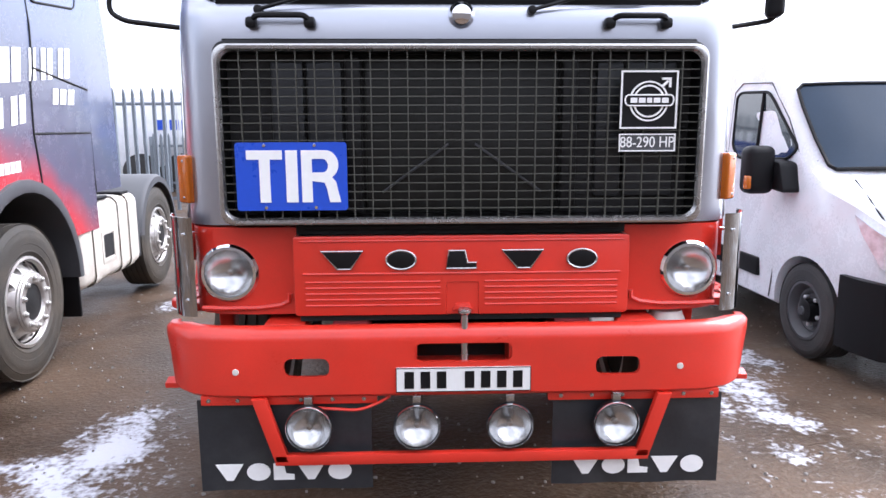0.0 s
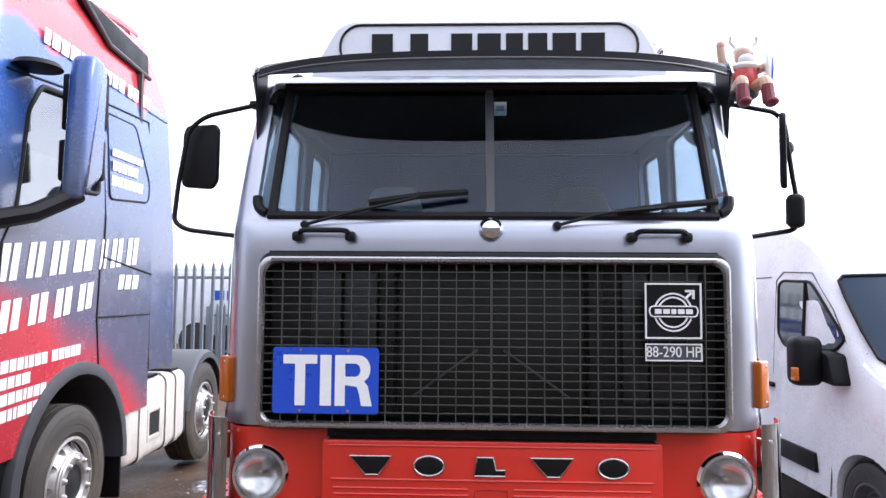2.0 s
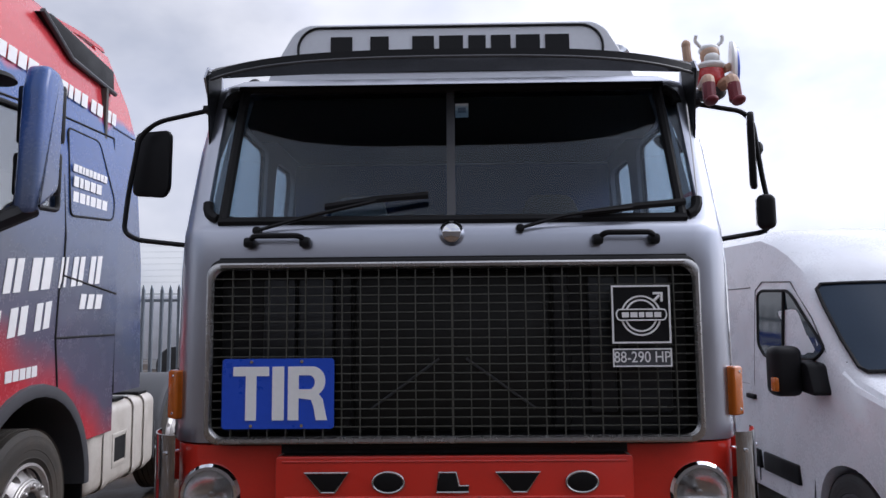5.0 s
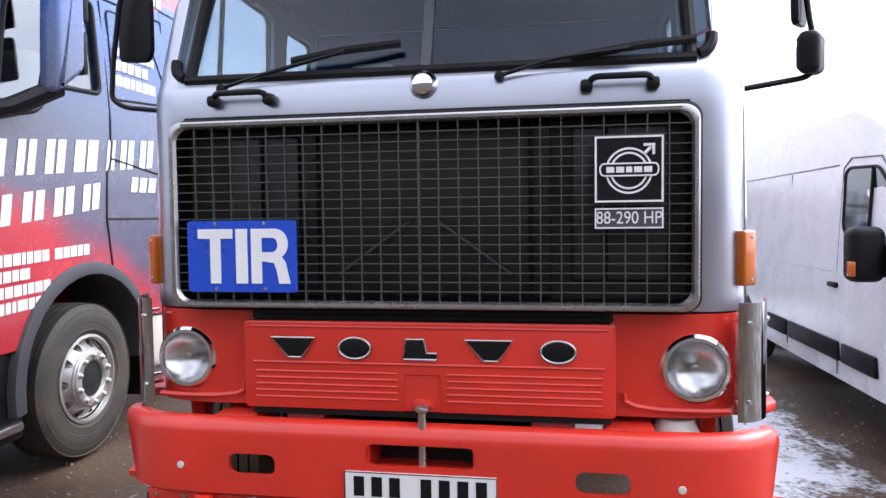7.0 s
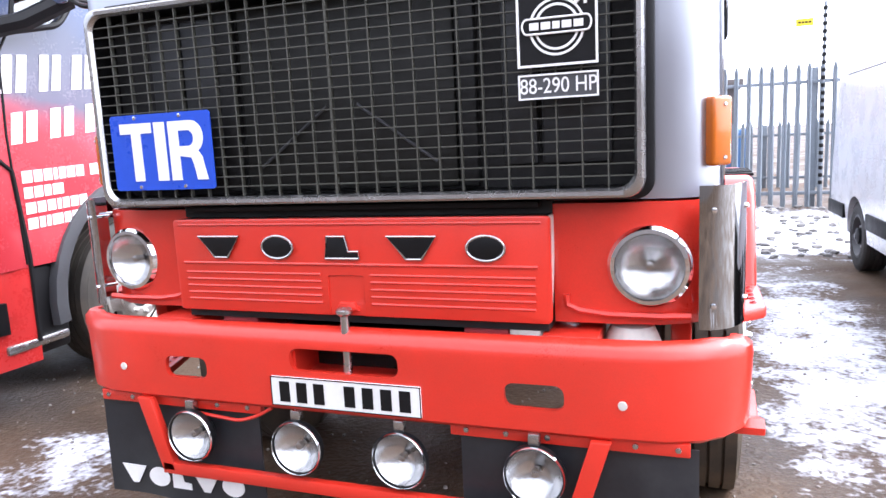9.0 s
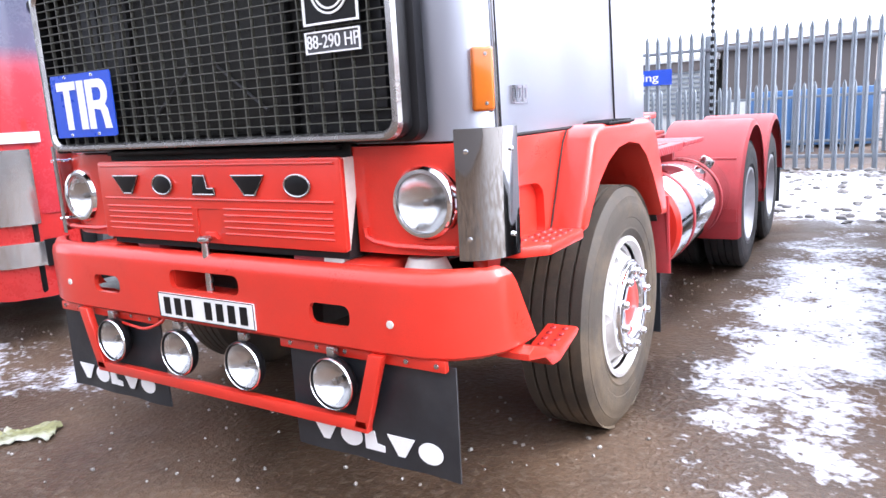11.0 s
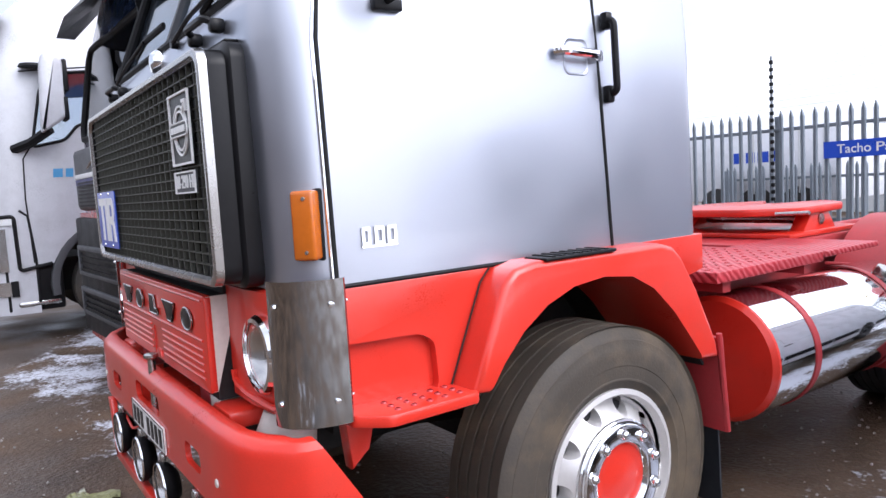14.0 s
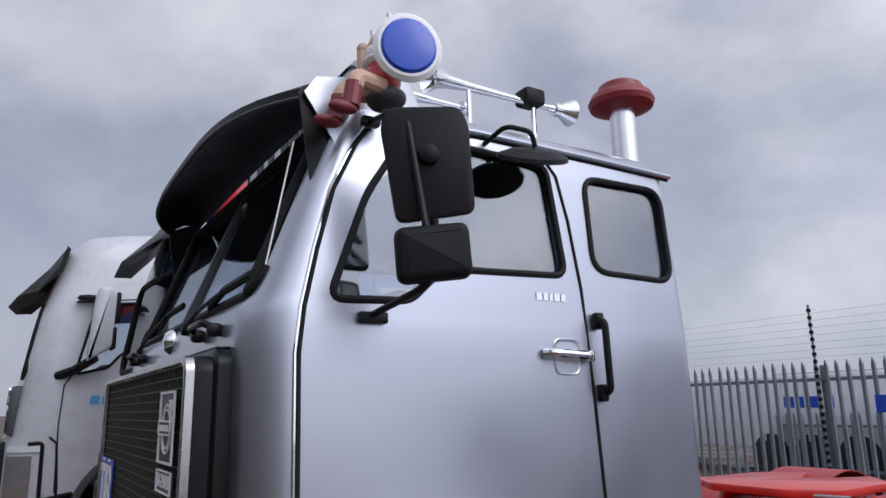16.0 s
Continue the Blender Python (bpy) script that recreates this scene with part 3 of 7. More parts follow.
def build_ground():
    b = bmesh.new()
    xs = sorted(set([-3000, -600, -150, -60, -30, -16] + [round(-10 + 0.16 * i, 3) for i in range(106)] + [9, 12, 18, 30, 60, 150, 600, 3000]))
    ys = sorted(set([-3000, -600, -150, -60, -30, -14, -8, -6] + [round(-4 + 0.16 * i, 3) for i in range(92)] + [12, 14, 18, 30, 60, 150, 600, 3000]))
    lay = b.verts.layers.float.new("snow")
    grid = []
    for y in ys:
        row = []
        for x in xs:
            v = b.verts.new((x, y, bank(x, y) if abs(x) < 40 and -10 < y < 40 else (0.28 if y > 10 else 0)))
            v[lay] = snow_amount(x, y) if abs(x) < 40 else 0.2
            row.append(v)
        grid.append(row)
    for r0, r1 in zip(grid, grid[1:]):
        for i in range(len(xs) - 1):
            b.faces.new((r0[i], r0[i + 1], r1[i + 1], r1[i]))
    m = material("wet_gravel_yard", (0.084, 0.053, 0.033), 0.62, vary=0.4, scale=2.2, bscale=55, spec=0.3)
    n, l = m.node_tree.nodes, m.node_tree.links
    pr = n["Principled BSDF"]
    base = pr.inputs["Base Color"].links[0].from_socket
    co, at_ = n.new("ShaderNodeTexCoord"), n.new("ShaderNodeAttribute")
    at_.attribute_name = "snow"
    # stones in three sizes
    vor = n.new("ShaderNodeTexVoronoi")
    vor.inputs["Scale"].default_value = 38.0
    vo2 = n.new("ShaderNodeTexVoronoi")
    vo2.inputs["Scale"].default_value = 110.0
    noi = n.new("ShaderNodeTexNoise")
    noi.inputs["Scale"].default_value, noi.inputs["Detail"].default_value, noi.inputs["Roughness"].default_value = 2.4, 10.0, 0.68
    nof = n.new("ShaderNodeTexNoise")
    nof.inputs["Scale"].default_value, nof.inputs["Detail"].default_value = 26.0, 6.0
    nom = n.new("ShaderNodeTexNoise")
    nom.inputs["Scale"].default_value, nom.inputs["Detail"].default_value = 0.9, 7.0
    for q in (vor, vo2, noi, nof, nom):
        l.new(co.outputs["Object"], q.inputs["Vector"])
    # pale grit between brown mud
    gm = n.new("ShaderNodeMapRange")
    gm.inputs["From Min"].default_value, gm.inputs["From Max"].default_value = 0.52, 0.68
    l.new(nof.outputs["Fac"], gm.inputs["Value"])
    g1 = n.new("ShaderNodeMix")
    g1.data_type = "RGBA"
    g1.inputs["B"].default_value = (0.15, 0.118, 0.088, 1)
    gk = n.new("ShaderNodeMath")
    gk.operation = "MULTIPLY"
    gk.inputs[1].default_value = 0.4
    l.new(gm.outputs[0], gk.inputs[0])
    l.new(gk.outputs[0], g1.inputs["Factor"])
    wet = n.new("ShaderNodeMapRange")
    wet.inputs["From Min"].default_value, wet.inputs["From Max"].default_value = 0.36, 0.62
    wet.inputs["To Min"].default_value, wet.inputs["To Max"].default_value = 0.55, 1.2
    l.new(nom.outputs["Fac"], wet.inputs["Value"])
    wm = n.new("ShaderNodeVectorMath")
    wm.operation = "SCALE"
    l.new(base, wm.inputs[0])
    l.new(wet.outputs[0], wm.inputs["Scale"])
    l.new(wm.outputs[0], g1.inputs["A"])
    # snow mask
    s1 = n.new("ShaderNodeMath")
    s1.operation = "MULTIPLY_ADD"
    s1.inputs[1].default_value = 0.62
    l.new(at_.outputs["Fac"], s1.inputs[0])
    l.new(noi.outputs["Fac"], s1.inputs[2])
    s2 = n.new("ShaderNodeMath")
    s2.operation = "MULTIPLY_ADD"
    s2.inputs[1].default_value = 0.42
    l.new(nof.outputs["Fac"], s2.inputs[0])
    l.new(s1.outputs[0], s2.inputs[2])
    sm = n.new("ShaderNodeMapRange")
    sm.inputs["From Min"].default_value, sm.inputs["From Max"].default_value = 1.03, 1.17
    l.new(s2.outputs[0], sm.inputs["Value"])
    g2 = n.new("ShaderNodeMix")
    g2.data_type = "RGBA"
    g2.inputs["B"].default_value = (0.60, 0.62, 0.68, 1)
    l.new(sm.outputs[0], g2.inputs["Factor"])
    l.new(g1.outputs["Result"], g2.inputs["A"])
    l.new(g2.outputs["Result"], pr.inputs["Base Color"])
    # wet sheen where the mud is low
    wr = n.new("ShaderNodeMapRange")
    wr.inputs["From Min"].default_value, wr.inputs["From Max"].default_value = 0.42, 0.62
    wr.inputs["To Min"].default_value, wr.inputs["To Max"].default_value = 0.36, 0.75
    l.new(nom.outputs["Fac"], wr.inputs["Value"])
    l.new(wr.outputs[0], pr.inputs["Roughness"])
    hs = n.new("ShaderNodeMath")
    hs.operation = "MULTIPLY_ADD"
    hs.inputs[1].default_value = 0.5
    l.new(vo2.outputs["Distance"], hs.inputs[0])
    l.new(vor.outputs["Distance"], hs.inputs[2])
    h2 = n.new("ShaderNodeMath")
    h2.operation = "MULTIPLY_ADD"
    h2.inputs[1].default_value = 1.6
    l.new(sm.outputs[0], h2.inputs[0])
    h3 = n.new("ShaderNodeMath")
    h3.operation = "MULTIPLY_ADD"
    h3.inputs[1].default_value = 1.5
    l.new(nof.outputs["Fac"], h3.inputs[0])
    l.new(hs.outputs[0], h3.inputs[2])
    l.new(h3.outputs[0], h2.inputs[2])
    bp = n.new("ShaderNodeBump")
    bp.inputs["Strength"].default_value, bp.inputs["Distance"].default_value = 0.42, 0.010
    l.new(h2.outputs[0], bp.inputs["Height"])
    l.new(bp.outputs[0], pr.inputs["Normal"])
    ob = part("ground", b, m)
    tagged(ob, "muddy gravel yard with thawing patches of snow", "ground", kind="structure")


build_ground()


# ---- the red and silver tractor lorry ----
lorry = thing("tractor_lorry", "classic silver and red cab-over tractor lorry, clean, parked in a yard", "lorry", (0, 0, 0))


def lerp_rows(rows, z):
    for a, c in zip(rows, rows[1:]):
        if a[0] <= z <= c[0]:
            t = (z - a[0]) / (c[0] - a[0])
            return [p + (q - p) * t for p, q in zip(a, c)]
    return list(rows[0] if z < rows[0][0] else rows[-1])


# height, front y, half width, corner width, corner depth, back y
CAB = [(1.295, 0.122, 1.080, 0.16, 0.150, 1.862), (2.03, 0.112, 1.066, 0.16, 0.145, 1.868), (2.085, 0.120, 1.062, 0.15, 0.135, 1.868), (2.12, 0.150, 1.060, 0.13, 0.115, 1.868), (2.45, 0.275, 1.040, 0.09, 0.075, 1.862), (2.70, 0.372, 1.022, 0.07, 0.070, 1.856), (2.745, 0.395, 1.012, 0.08, 0.080, 1.852), (2.79, 0.450, 0.965, 0.10, 0.090, 1.82), (2.83, 0.560, 0.86, 0.12, 0.10, 1.74), (2.855, 0.72, 0.66, 0.12, 0.10, 1.60)]


def cab_ring(z, inset=0.0):
    _, yf, xw, rx, ry, yb = lerp_rows(CAB, z)
    yf, xw, yb = yf + inset, xw - inset, yb - inset
    half = [(xw * k * 0.5, yf) for k in (0.35, 0.8, 1.2)] + [(xw - rx, yf)]
    for i in range(1, 9):
        t = radians(90 * i / 8)
        half.append((xw - rx + rx * math.sin(t), yf + ry * (1 - math.cos(t))))
    half += [(xw, yf + ry + (yb - 0.07 - yf - ry) * k) for k in (0.2, 0.4, 0.6, 0.8, 1.0)]
    for i in range(1, 5):
        t = radians(90 * i / 4)
        half.append((xw - 0.07 + 0.07 * math.cos(t), yb - 0.07 + 0.07 * math.sin(t)))
    half += [(xw * 0.5, yb)]
    return [Vector((x, y, z)) for x, y in half] + [Vector((-x, y, z)) for x, y in half[::-1]]


def cab_y(z, x=0.0):
    """The cab front's y at that height and distance from the middle."""
    _, yf, xw, rx, ry, _ = lerp_rows(CAB, z)
    d = max(0.0, min(1.0, (abs(x) - (xw - rx)) / rx))
    return yf + ry * (1 - math.sqrt(max(0, 1 - d * d)))


def cab_x(z):
    return lerp_rows(CAB, z)[2]


ZS = [1.295, 1.5, 1.75, 1.95, 2.03, 2.06, 2.085, 2.10, 2.12, 2.2, 2.3, 2.45, 2.58, 2.70, 2.745, 2.77, 2.79, 2.81, 2.83, 2.845, 2.855]
outer = loft([cab_ring(z) for z in ZS])
inner = loft([[p + Vector((0, 0, 0.03 if z < 1.3 else (-0.03 if z > 2.8 else 0))) for p in cab_ring(z, 0.035)] for z in ZS])
WS_L = [(min(x, -0.013), z) for x, z in round_poly([(-0.955, 2.135), (0.1, 2.125), (0.1, 2.725), (-0.945, 2.705)], 0.07)]
WS_R = [(-x, z) for x, z in WS_L[::-1]]
DOOR_WIN = round_poly([(0.335, 2.105), (0.60, 2.115), (0.66, 2.17), (0.72, 2.225), (1.232, 2.243), (1.19, 2.655), (0.61, 2.668), (0.46, 2.44)], 0.05)
SIDE_WIN = round_poly([(1.372, 2.272), (1.788, 2.262), (1.788, 2.645), (1.372, 2.64)], 0.075)
cut_ws = [prism(WS_L, -0.5, 0.62, "y"), prism(WS_R, -0.5, 0.62, "y")]
cut_side = [prism(DOOR_WIN, -1.5, 1.5, "x"), prism(SIDE_WIN, -1.5, 1.5, "x")]
cab_bm = carve(outer, inner, *cut_ws, *cut_side)
part("cab_shell", cab_bm, M_SILVER, lorry, "silver-blue metallic cab body")

for shape in (WS_L, WS_R):
    part("windscreen", loft([[Vector((x, cab_y(z, x) + 0.014 + k, z)) for x, z in shape] for k in (0, 0.005)]), M_GLASS, lorry, "split windscreen pane").visible_shadow = False
    part("windscreen_seal", tube([(x, cab_y(z, x) + 0.002, z) for x, z in shape if abs(x) > 0.02] if shape is WS_R else [(x, cab_y(z, x) + 0.002, z) for x, z in [q for q in WS_R if abs(q[0]) > 0.02]], 0.021, 8), M_RUBBER, lorry, m=None if shape is WS_R else Matrix.Diagonal((-1, 1, 1, 1)))
M_PILLAR = material("pale_grey_pillar_trim", (0.34, 0.34, 0.35), 0.6, vary=0.08)
for s in (-1, 1):
    part("pillar_trim", loft([[Vector((s * (x0 + dx), cab_y(z, x0) + dy, z)) for dx, dy in ((-0.045, 0.05), (0.0, 0.045), (0.0, 0.075), (-0.045, 0.08))] for x0, z in ((0.955, 2.13), (0.945, 2.30), (0.93, 2.50), (0.905, 2.70))]), M_PILLAR, lorry, "pale grey inner pillar trim")
part("windscreen_mullion", loft([[Vector((x, cab_y(z) + y, z)) for x, y in ((-0.017, -0.004), (0.017, -0.004), (0.017, 0.03), (-0.017, 0.03))] for z in (2.11, 2.3, 2.5, 2.74)]), M_DKGREY, lorry)
for k in (2.125, 2.725):
    part("windscreen_edge_seal", tube([(x, cab_y(k) + 0.002, k) for x in (-0.9, -0.4, 0.0, 0.4, 0.9)], 0.020, 8), M_RUBBER, lorry)
for s in (-1, 1):
    for nm, shape in (("door_window", DOOR_WIN), ("side_window", SIDE_WIN)):
        part(nm, loft([[Vector((s * (cab_x(z) - 0.014 - k), y, z)) for y, z in shape] for k in (0, 0.005)]), M_SGLASS, lorry).visible_shadow = False
        part("window_seal", tube([(s * (cab_x(z) - 0.002), y, z) for y, z in shape], 0.013, 8, True), M_RUBBER, lorry)
    # quarter-light divider, door shut lines, rain gutter
    part("window_divider", tube([(s * (cab_x(2.11) - 0.006), 0.705, 2.22), (s * (cab_x(2.67) - 0.006), 0.70, 2.665)], 0.012), M_RUBBER, lorry)
    seam = [(0.252, 1.30), (0.25, 1.6), (0.247, 1.95), (0.262, 2.08), (0.30, 2.25), (0.352, 2.44), (0.43, 2.60), (0.50, 2.70)]
    part("door_gap", tube([(s * (cab_x(z) - 0.001), y, z) for y, z in seam], 0.0075, 6), M_RUBBER, lorry)
    part("door_edge_trim", tube([(s * (cab_x(z) + 0.001), y - 0.012, z) for y, z in seam], 0.005, 6), M_CHROME, lorry)
    part("door_gap", tube([(s * (cab_x(z) - 0.001), y, z) for y, z in ((1.338, 1.30), (1.318, 1.8), (1.30, 2.2), (1.27, 2.45), (1.235, 2.62), (1.17, 2.70))], 0.0075, 6), M_RUBBER, lorry)
    part("door_gap", tube([(s * (cab_x(1.31) + 0.001), y, 1.297) for y in (0.252, 0.7, 1.34)], 0.007, 6), M_RUBBER, lorry)
    part("rain_gutter", tube([(s * (cab_x(z) + 0.012), y, z) for y, z in ((0.47, 2.655), (0.53, 2.712), (0.9, 2.726), (1.4, 2.724), (1.86, 2.718))], 0.011, 8), M_SILVER, lorry)
    # black strip drawn in place of the shadow beneath the gutter
    part("gutter_shadow_gap", tube([(s * (cab_x(z) + 0.004), y, z - 0.014) for y, z in ((0.55, 2.712), (0.9, 2.726), (1.4, 2.724), (1.855, 2.718))], 0.006, 6), M_RUBBER, lorry)
    # door handle in its dished recess, grab rail, quarter chrome
    hx = s * cab_x(1.96)
    rec = loft([[Vector((hx + s * k, 1.205 + (y - 1.205) * g, 1.957 + (z - 1.957) * g)) for y, z in rounded(1.145, 1.265, 1.895, 2.02, 0.03)] for k, g in ((-0.004, 1.0), (0.002, 1.0), (0.0035, 0.95), (-0.001, 0.80), (-0.003, 0.5))])
    part("handle_recess", rec, M_SILVER, lorry)
    hb = tube(arc_pts([(hx + s * 0.008, 1.10, 1.967), (hx + s * 0.042, 1.12, 1.967), (hx + s * 0.045, 1.27, 1.96), (hx + s * 0.008, 1.29, 1.96)], 0.02), 0.015, 10)
    join(hb, box(hx, hx + s * 0.04, 1.262, 1.30, 1.94, 1.978, 0.008))
    part("door_handle", hb, M_CHROME, lorry, "chrome pull handle")
    gx = s * cab_x(2.0)
    part("grab_rail", tube(arc_pts([(gx, 1.345, 2.09), (gx + s * 0.05, 1.345, 2.08), (gx + s * 0.05, 1.352, 1.84), (gx, 1.352, 1.83)], 0.02), 0.013, 10), M_BLACK, lorry, "black grab rail")
    for z in (2.085, 1.835):
        part("grab_rail_foot", box(gx - s * 0.002, gx + s * 0.03, 1.332, 1.366, z - 0.03, z + 0.03, 0.008), M_BLACK, lorry)
    # indicator
    im = at(s * 1.056, 0.186, 1.468) @ pose(0, 0, 0, 0, 0, s * 40)
    part("indicator", moved(box(-0.030, 0.036, -0.028, 0.020, -0.092, 0.092, 0.010, 3), im), M_AMBER, lorry, "amber corner indicator lens")
    part("indicator_base", moved(box(-0.036, 0.040, 0.012, 0.034, -0.096, 0.096, 0.006), im), M_RUBBER, lorry)
    for z in (-0.07, 0.07):
        part("lens_screw", moved(lathe([(0.006, 0), (0.005, 0.003), (0, 0.003)], at(0.01, -0.028, z, pose(0, 0, 0, 90, 0, 0)), 8), im), M_DULLCHROME, lorry)

# badge on each door: plain chrome blocks
for s in (1,):
    x = cab_x(1.43)
    for k, wd in enumerate((0.026, 0.030, 0.030)):
        y0 = 0.335 + 0.040 * k
        part("door_model_badge", carve(box(x, x + 0.007, y0, y0 + wd, 1.400, 1.450), box(x - 0.01, x + 0.02, y0 + 0.008, y0 + wd - 0.008, 1.409, 1.441)), M_CHROME, lorry, "chrome model badge")
    part("door_model_badge_rail", box(x, x + 0.006, 0.333, 0.447, 1.394, 1.399), M_CHROME, lorry)
    bb, w = bars([0.024, 0.020, 0.014, 0.024, 0.020], 0.026, 0.007)
    part("door_maker_badge", moved(bb, at(cab_x(2.16) + 0.001, 1.09, 2.148) @ pose(0, 0, 0, 0, 0, 90)), M_CHROME, lorry, "chrome maker badge")

# ---- grille ----
gh = loft([[Vector((x, y, z)) for x, z in rounded(-0.885 - g, 0.885 + g, 1.312 - g * 0.6, 1.952 + g, 0.05)] for y, g in ((0.13, 0.022), (0.075, 0.022), (0.07, 0.016), (0.066, 0.002), (0.012, 0.0), (0.004, -0.004))])
gh = carve(gh, prism(rounded(-0.862, 0.862, 1.336, 1.928, 0.03), -0.2, 0.10, "y"))
part("grille_housing", gh, M_BLACK, lorry, "black grille housing")
gf = loft([[Vector((x, y, z)) for x, z in rounded(-0.888 + g, 0.888 - g, 1.309 + g, 1.955 - g, 0.048)] for y, g in ((0.016, 0.0), (-0.006, 0.002), (-0.010, 0.008), (-0.009, 0.019), (0.004, 0.026))], cap=False)
part("grille_surround", gf, M_DULLCHROME, lorry, "bright trim frame round the grille")
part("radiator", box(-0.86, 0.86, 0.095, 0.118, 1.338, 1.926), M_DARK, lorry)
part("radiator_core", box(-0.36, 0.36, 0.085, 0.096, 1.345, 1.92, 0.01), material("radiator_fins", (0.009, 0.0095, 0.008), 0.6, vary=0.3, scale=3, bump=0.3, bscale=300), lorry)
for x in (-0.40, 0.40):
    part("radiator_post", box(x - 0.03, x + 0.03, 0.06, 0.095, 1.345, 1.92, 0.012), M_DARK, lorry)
hb_mesh = mesh_of(box(-0.86, 0.86, -0.006, 0.006, -0.0017, 0.0017), "grille_slat", M_GRILLE)
vb_mesh = mesh_of(box(-0.0018, 0.0018, -0.004, 0.010, -0.296, 0.296), "grille_upright", M_GRILLE)
for i in range(18):
    part("grille_slat", hb_mesh, None, lorry, m=at(0, 0.012, 1.336 + 0.592 * (i + 1) / 19))
for i in range(25):
    part("grille_upright", vb_mesh, None, lorry, m=at(-0.862 + 1.724 * (i + 1) / 26, 0.009, 1.632))
part("grille_centre_bar", box(-0.004, 0.004, 0.006, 0.022, 1.336, 1.928), M_GRILLE, lorry)
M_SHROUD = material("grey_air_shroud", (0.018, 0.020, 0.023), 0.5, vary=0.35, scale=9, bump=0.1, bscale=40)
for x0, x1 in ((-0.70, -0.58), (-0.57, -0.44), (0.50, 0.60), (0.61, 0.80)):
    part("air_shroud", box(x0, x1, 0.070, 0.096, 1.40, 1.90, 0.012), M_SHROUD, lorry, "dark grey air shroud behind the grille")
for k in (-1, 1):
    part("radiator_stay", tube([(k * 0.05, 0.075, 1.60), (k * 0.30, 0.075, 1.42)], 0.005), M_DKGREY, lorry)

# TIR plate, emblem plate and power plate on the grille
tir = thing("customs_plate", "blue plate with white letters bolted to the grille", "sign", (-0.622, 0.0, 1.487))
part("plate", prism(rounded(-0.2, 0.2, -0.123, 0.123, 0.012), -0.008, -0.004, "y"), M_BLUE, tir)
part("letter", prism([(-0.160, 0.095), (-0.032, 0.095), (-0.032, 0.062), (-0.077, 0.062), (-0.077, -0.093), (-0.115, -0.093), (-0.115, 0.062), (-0.160, 0.062)], -0.011, -0.008, "y"), M_WHITE, tir, "white letter")
part("letter", box(-0.020, 0.022, -0.011, -0.008, -0.093, 0.095), M_WHITE, tir, "white letter")
rb = prism([(0.036, -0.093), (0.036, 0.095)] + [(0.122 + 0.047 * math.cos(radians(q)), 0.043 + 0.052 * math.sin(radians(q))) for q in range(90, -61, -10)] + [(0.160, -0.020), (0.166, -0.05), (0.176, -0.093), (0.136, -0.093), (0.127, -0.045), (0.118, -0.022), (0.074, -0.016), (0.074, -0.093)], -0.011, -0.008, "y")
part("letter", carve(rb, prism([(0.074, 0.015), (0.074, 0.064)] + [(0.112 + 0.020 * math.cos(radians(q)), 0.0395 + 0.0245 * math.sin(radians(q))) for q in range(90, -91, -15)], -0.02, 0.0, "y")), M_WHITE, tir, "white letter")
for x in (-0.095, 0.085):
    for z in (-0.112, 0.112):
        part("bolt", lathe([(0.007, 0), (0.006, 0.004), (0, 0.005)], at(x, -0.008, z, pose(0, 0, 0, 90, 0, 0)), 10), M_CHROME, tir)


def frame_of(x0, x1, z0, z1, t, y0, y1):
    b = bmesh.new()
    for a in ((x0, x1, z1 - t, z1), (x0, x1, z0, z0 + t), (x0, x0 + t, z0 + t, z1 - t), (x1 - t, x1, z0 + t, z1 - t)):
        box(a[0], a[1], y0, y1, a[2], a[3], bm=b)
    return b


emb = thing("grille_emblem", "black square emblem plate with a silver ring and border", "emblem", (0.672, 0.0, 1.757))
part("backing", box(-0.104, 0.104, -0.006, -0.001, -0.103, 0.103), M_BLACK, emb)
part("border", frame_of(-0.104, 0.104, -0.103, 0.103, 0.006, -0.012, -0.006), M_WHITE, emb)
for r in (0.052, 0.066):
    part("ring", lathe([(r, 0.0), (r + 0.006, 0.0), (r + 0.006, 0.004), (r, 0.004)], at(0, -0.006, -0.005, pose(0, 0, 0, 90, 0, 0)), 40, True), M_WHITE, emb)
band = round_poly([(-0.083, -0.021), (0.083, -0.021), (0.090, 0), (0.083, 0.017), (-0.083, 0.017), (-0.090, 0)], 0.012)
part("name_band", prism(band, -0.014, -0.010, "y"), M_BLACK, emb, "black band across the ring")
part("band_outline", tube([(x, -0.014, z) for x, z in band], 0.0028, 6, True), M_WHITE, emb)
bb, w = bars([0.024, 0.024, 0.018, 0.024, 0.024], 0.018, 0.006)
part("band_marks", moved(bb, at(-w / 2, -0.0145, -0.011)), M_WHITE, emb)
ar = tube([(0.045, -0.010, 0.045), (0.066, -0.010, 0.066)], 0.005)
join(ar, prism([(0.044, 0.078), (0.078, 0.078), (0.078, 0.044), (0.070, 0.044), (0.070, 0.070), (0.044, 0.070)], -0.013, -0.007, "y"))
part("arrow", ar, M_WHITE, emb)
pwr = thing("power_plate", "small silver and black power rating plate", "sign", (0.672, 0.0, 1.604))
part("backing", box(-0.104, 0.104, -0.006, -0.001, -0.032, 0.032), M_DKGREY, pwr)
part("border", frame_of(-0.104, 0.104, -0.032, 0.032, 0.0045, -0.011, -0.006), M_WHITE, pwr)
part("lettering", moved(words("88-290 HP", 0.040, 0.003, 0.0), at(0, -0.0075, 0) @ Matrix.Diagonal((0.84, 1, 1, 1))), M_WHITE, pwr, "pale figures")

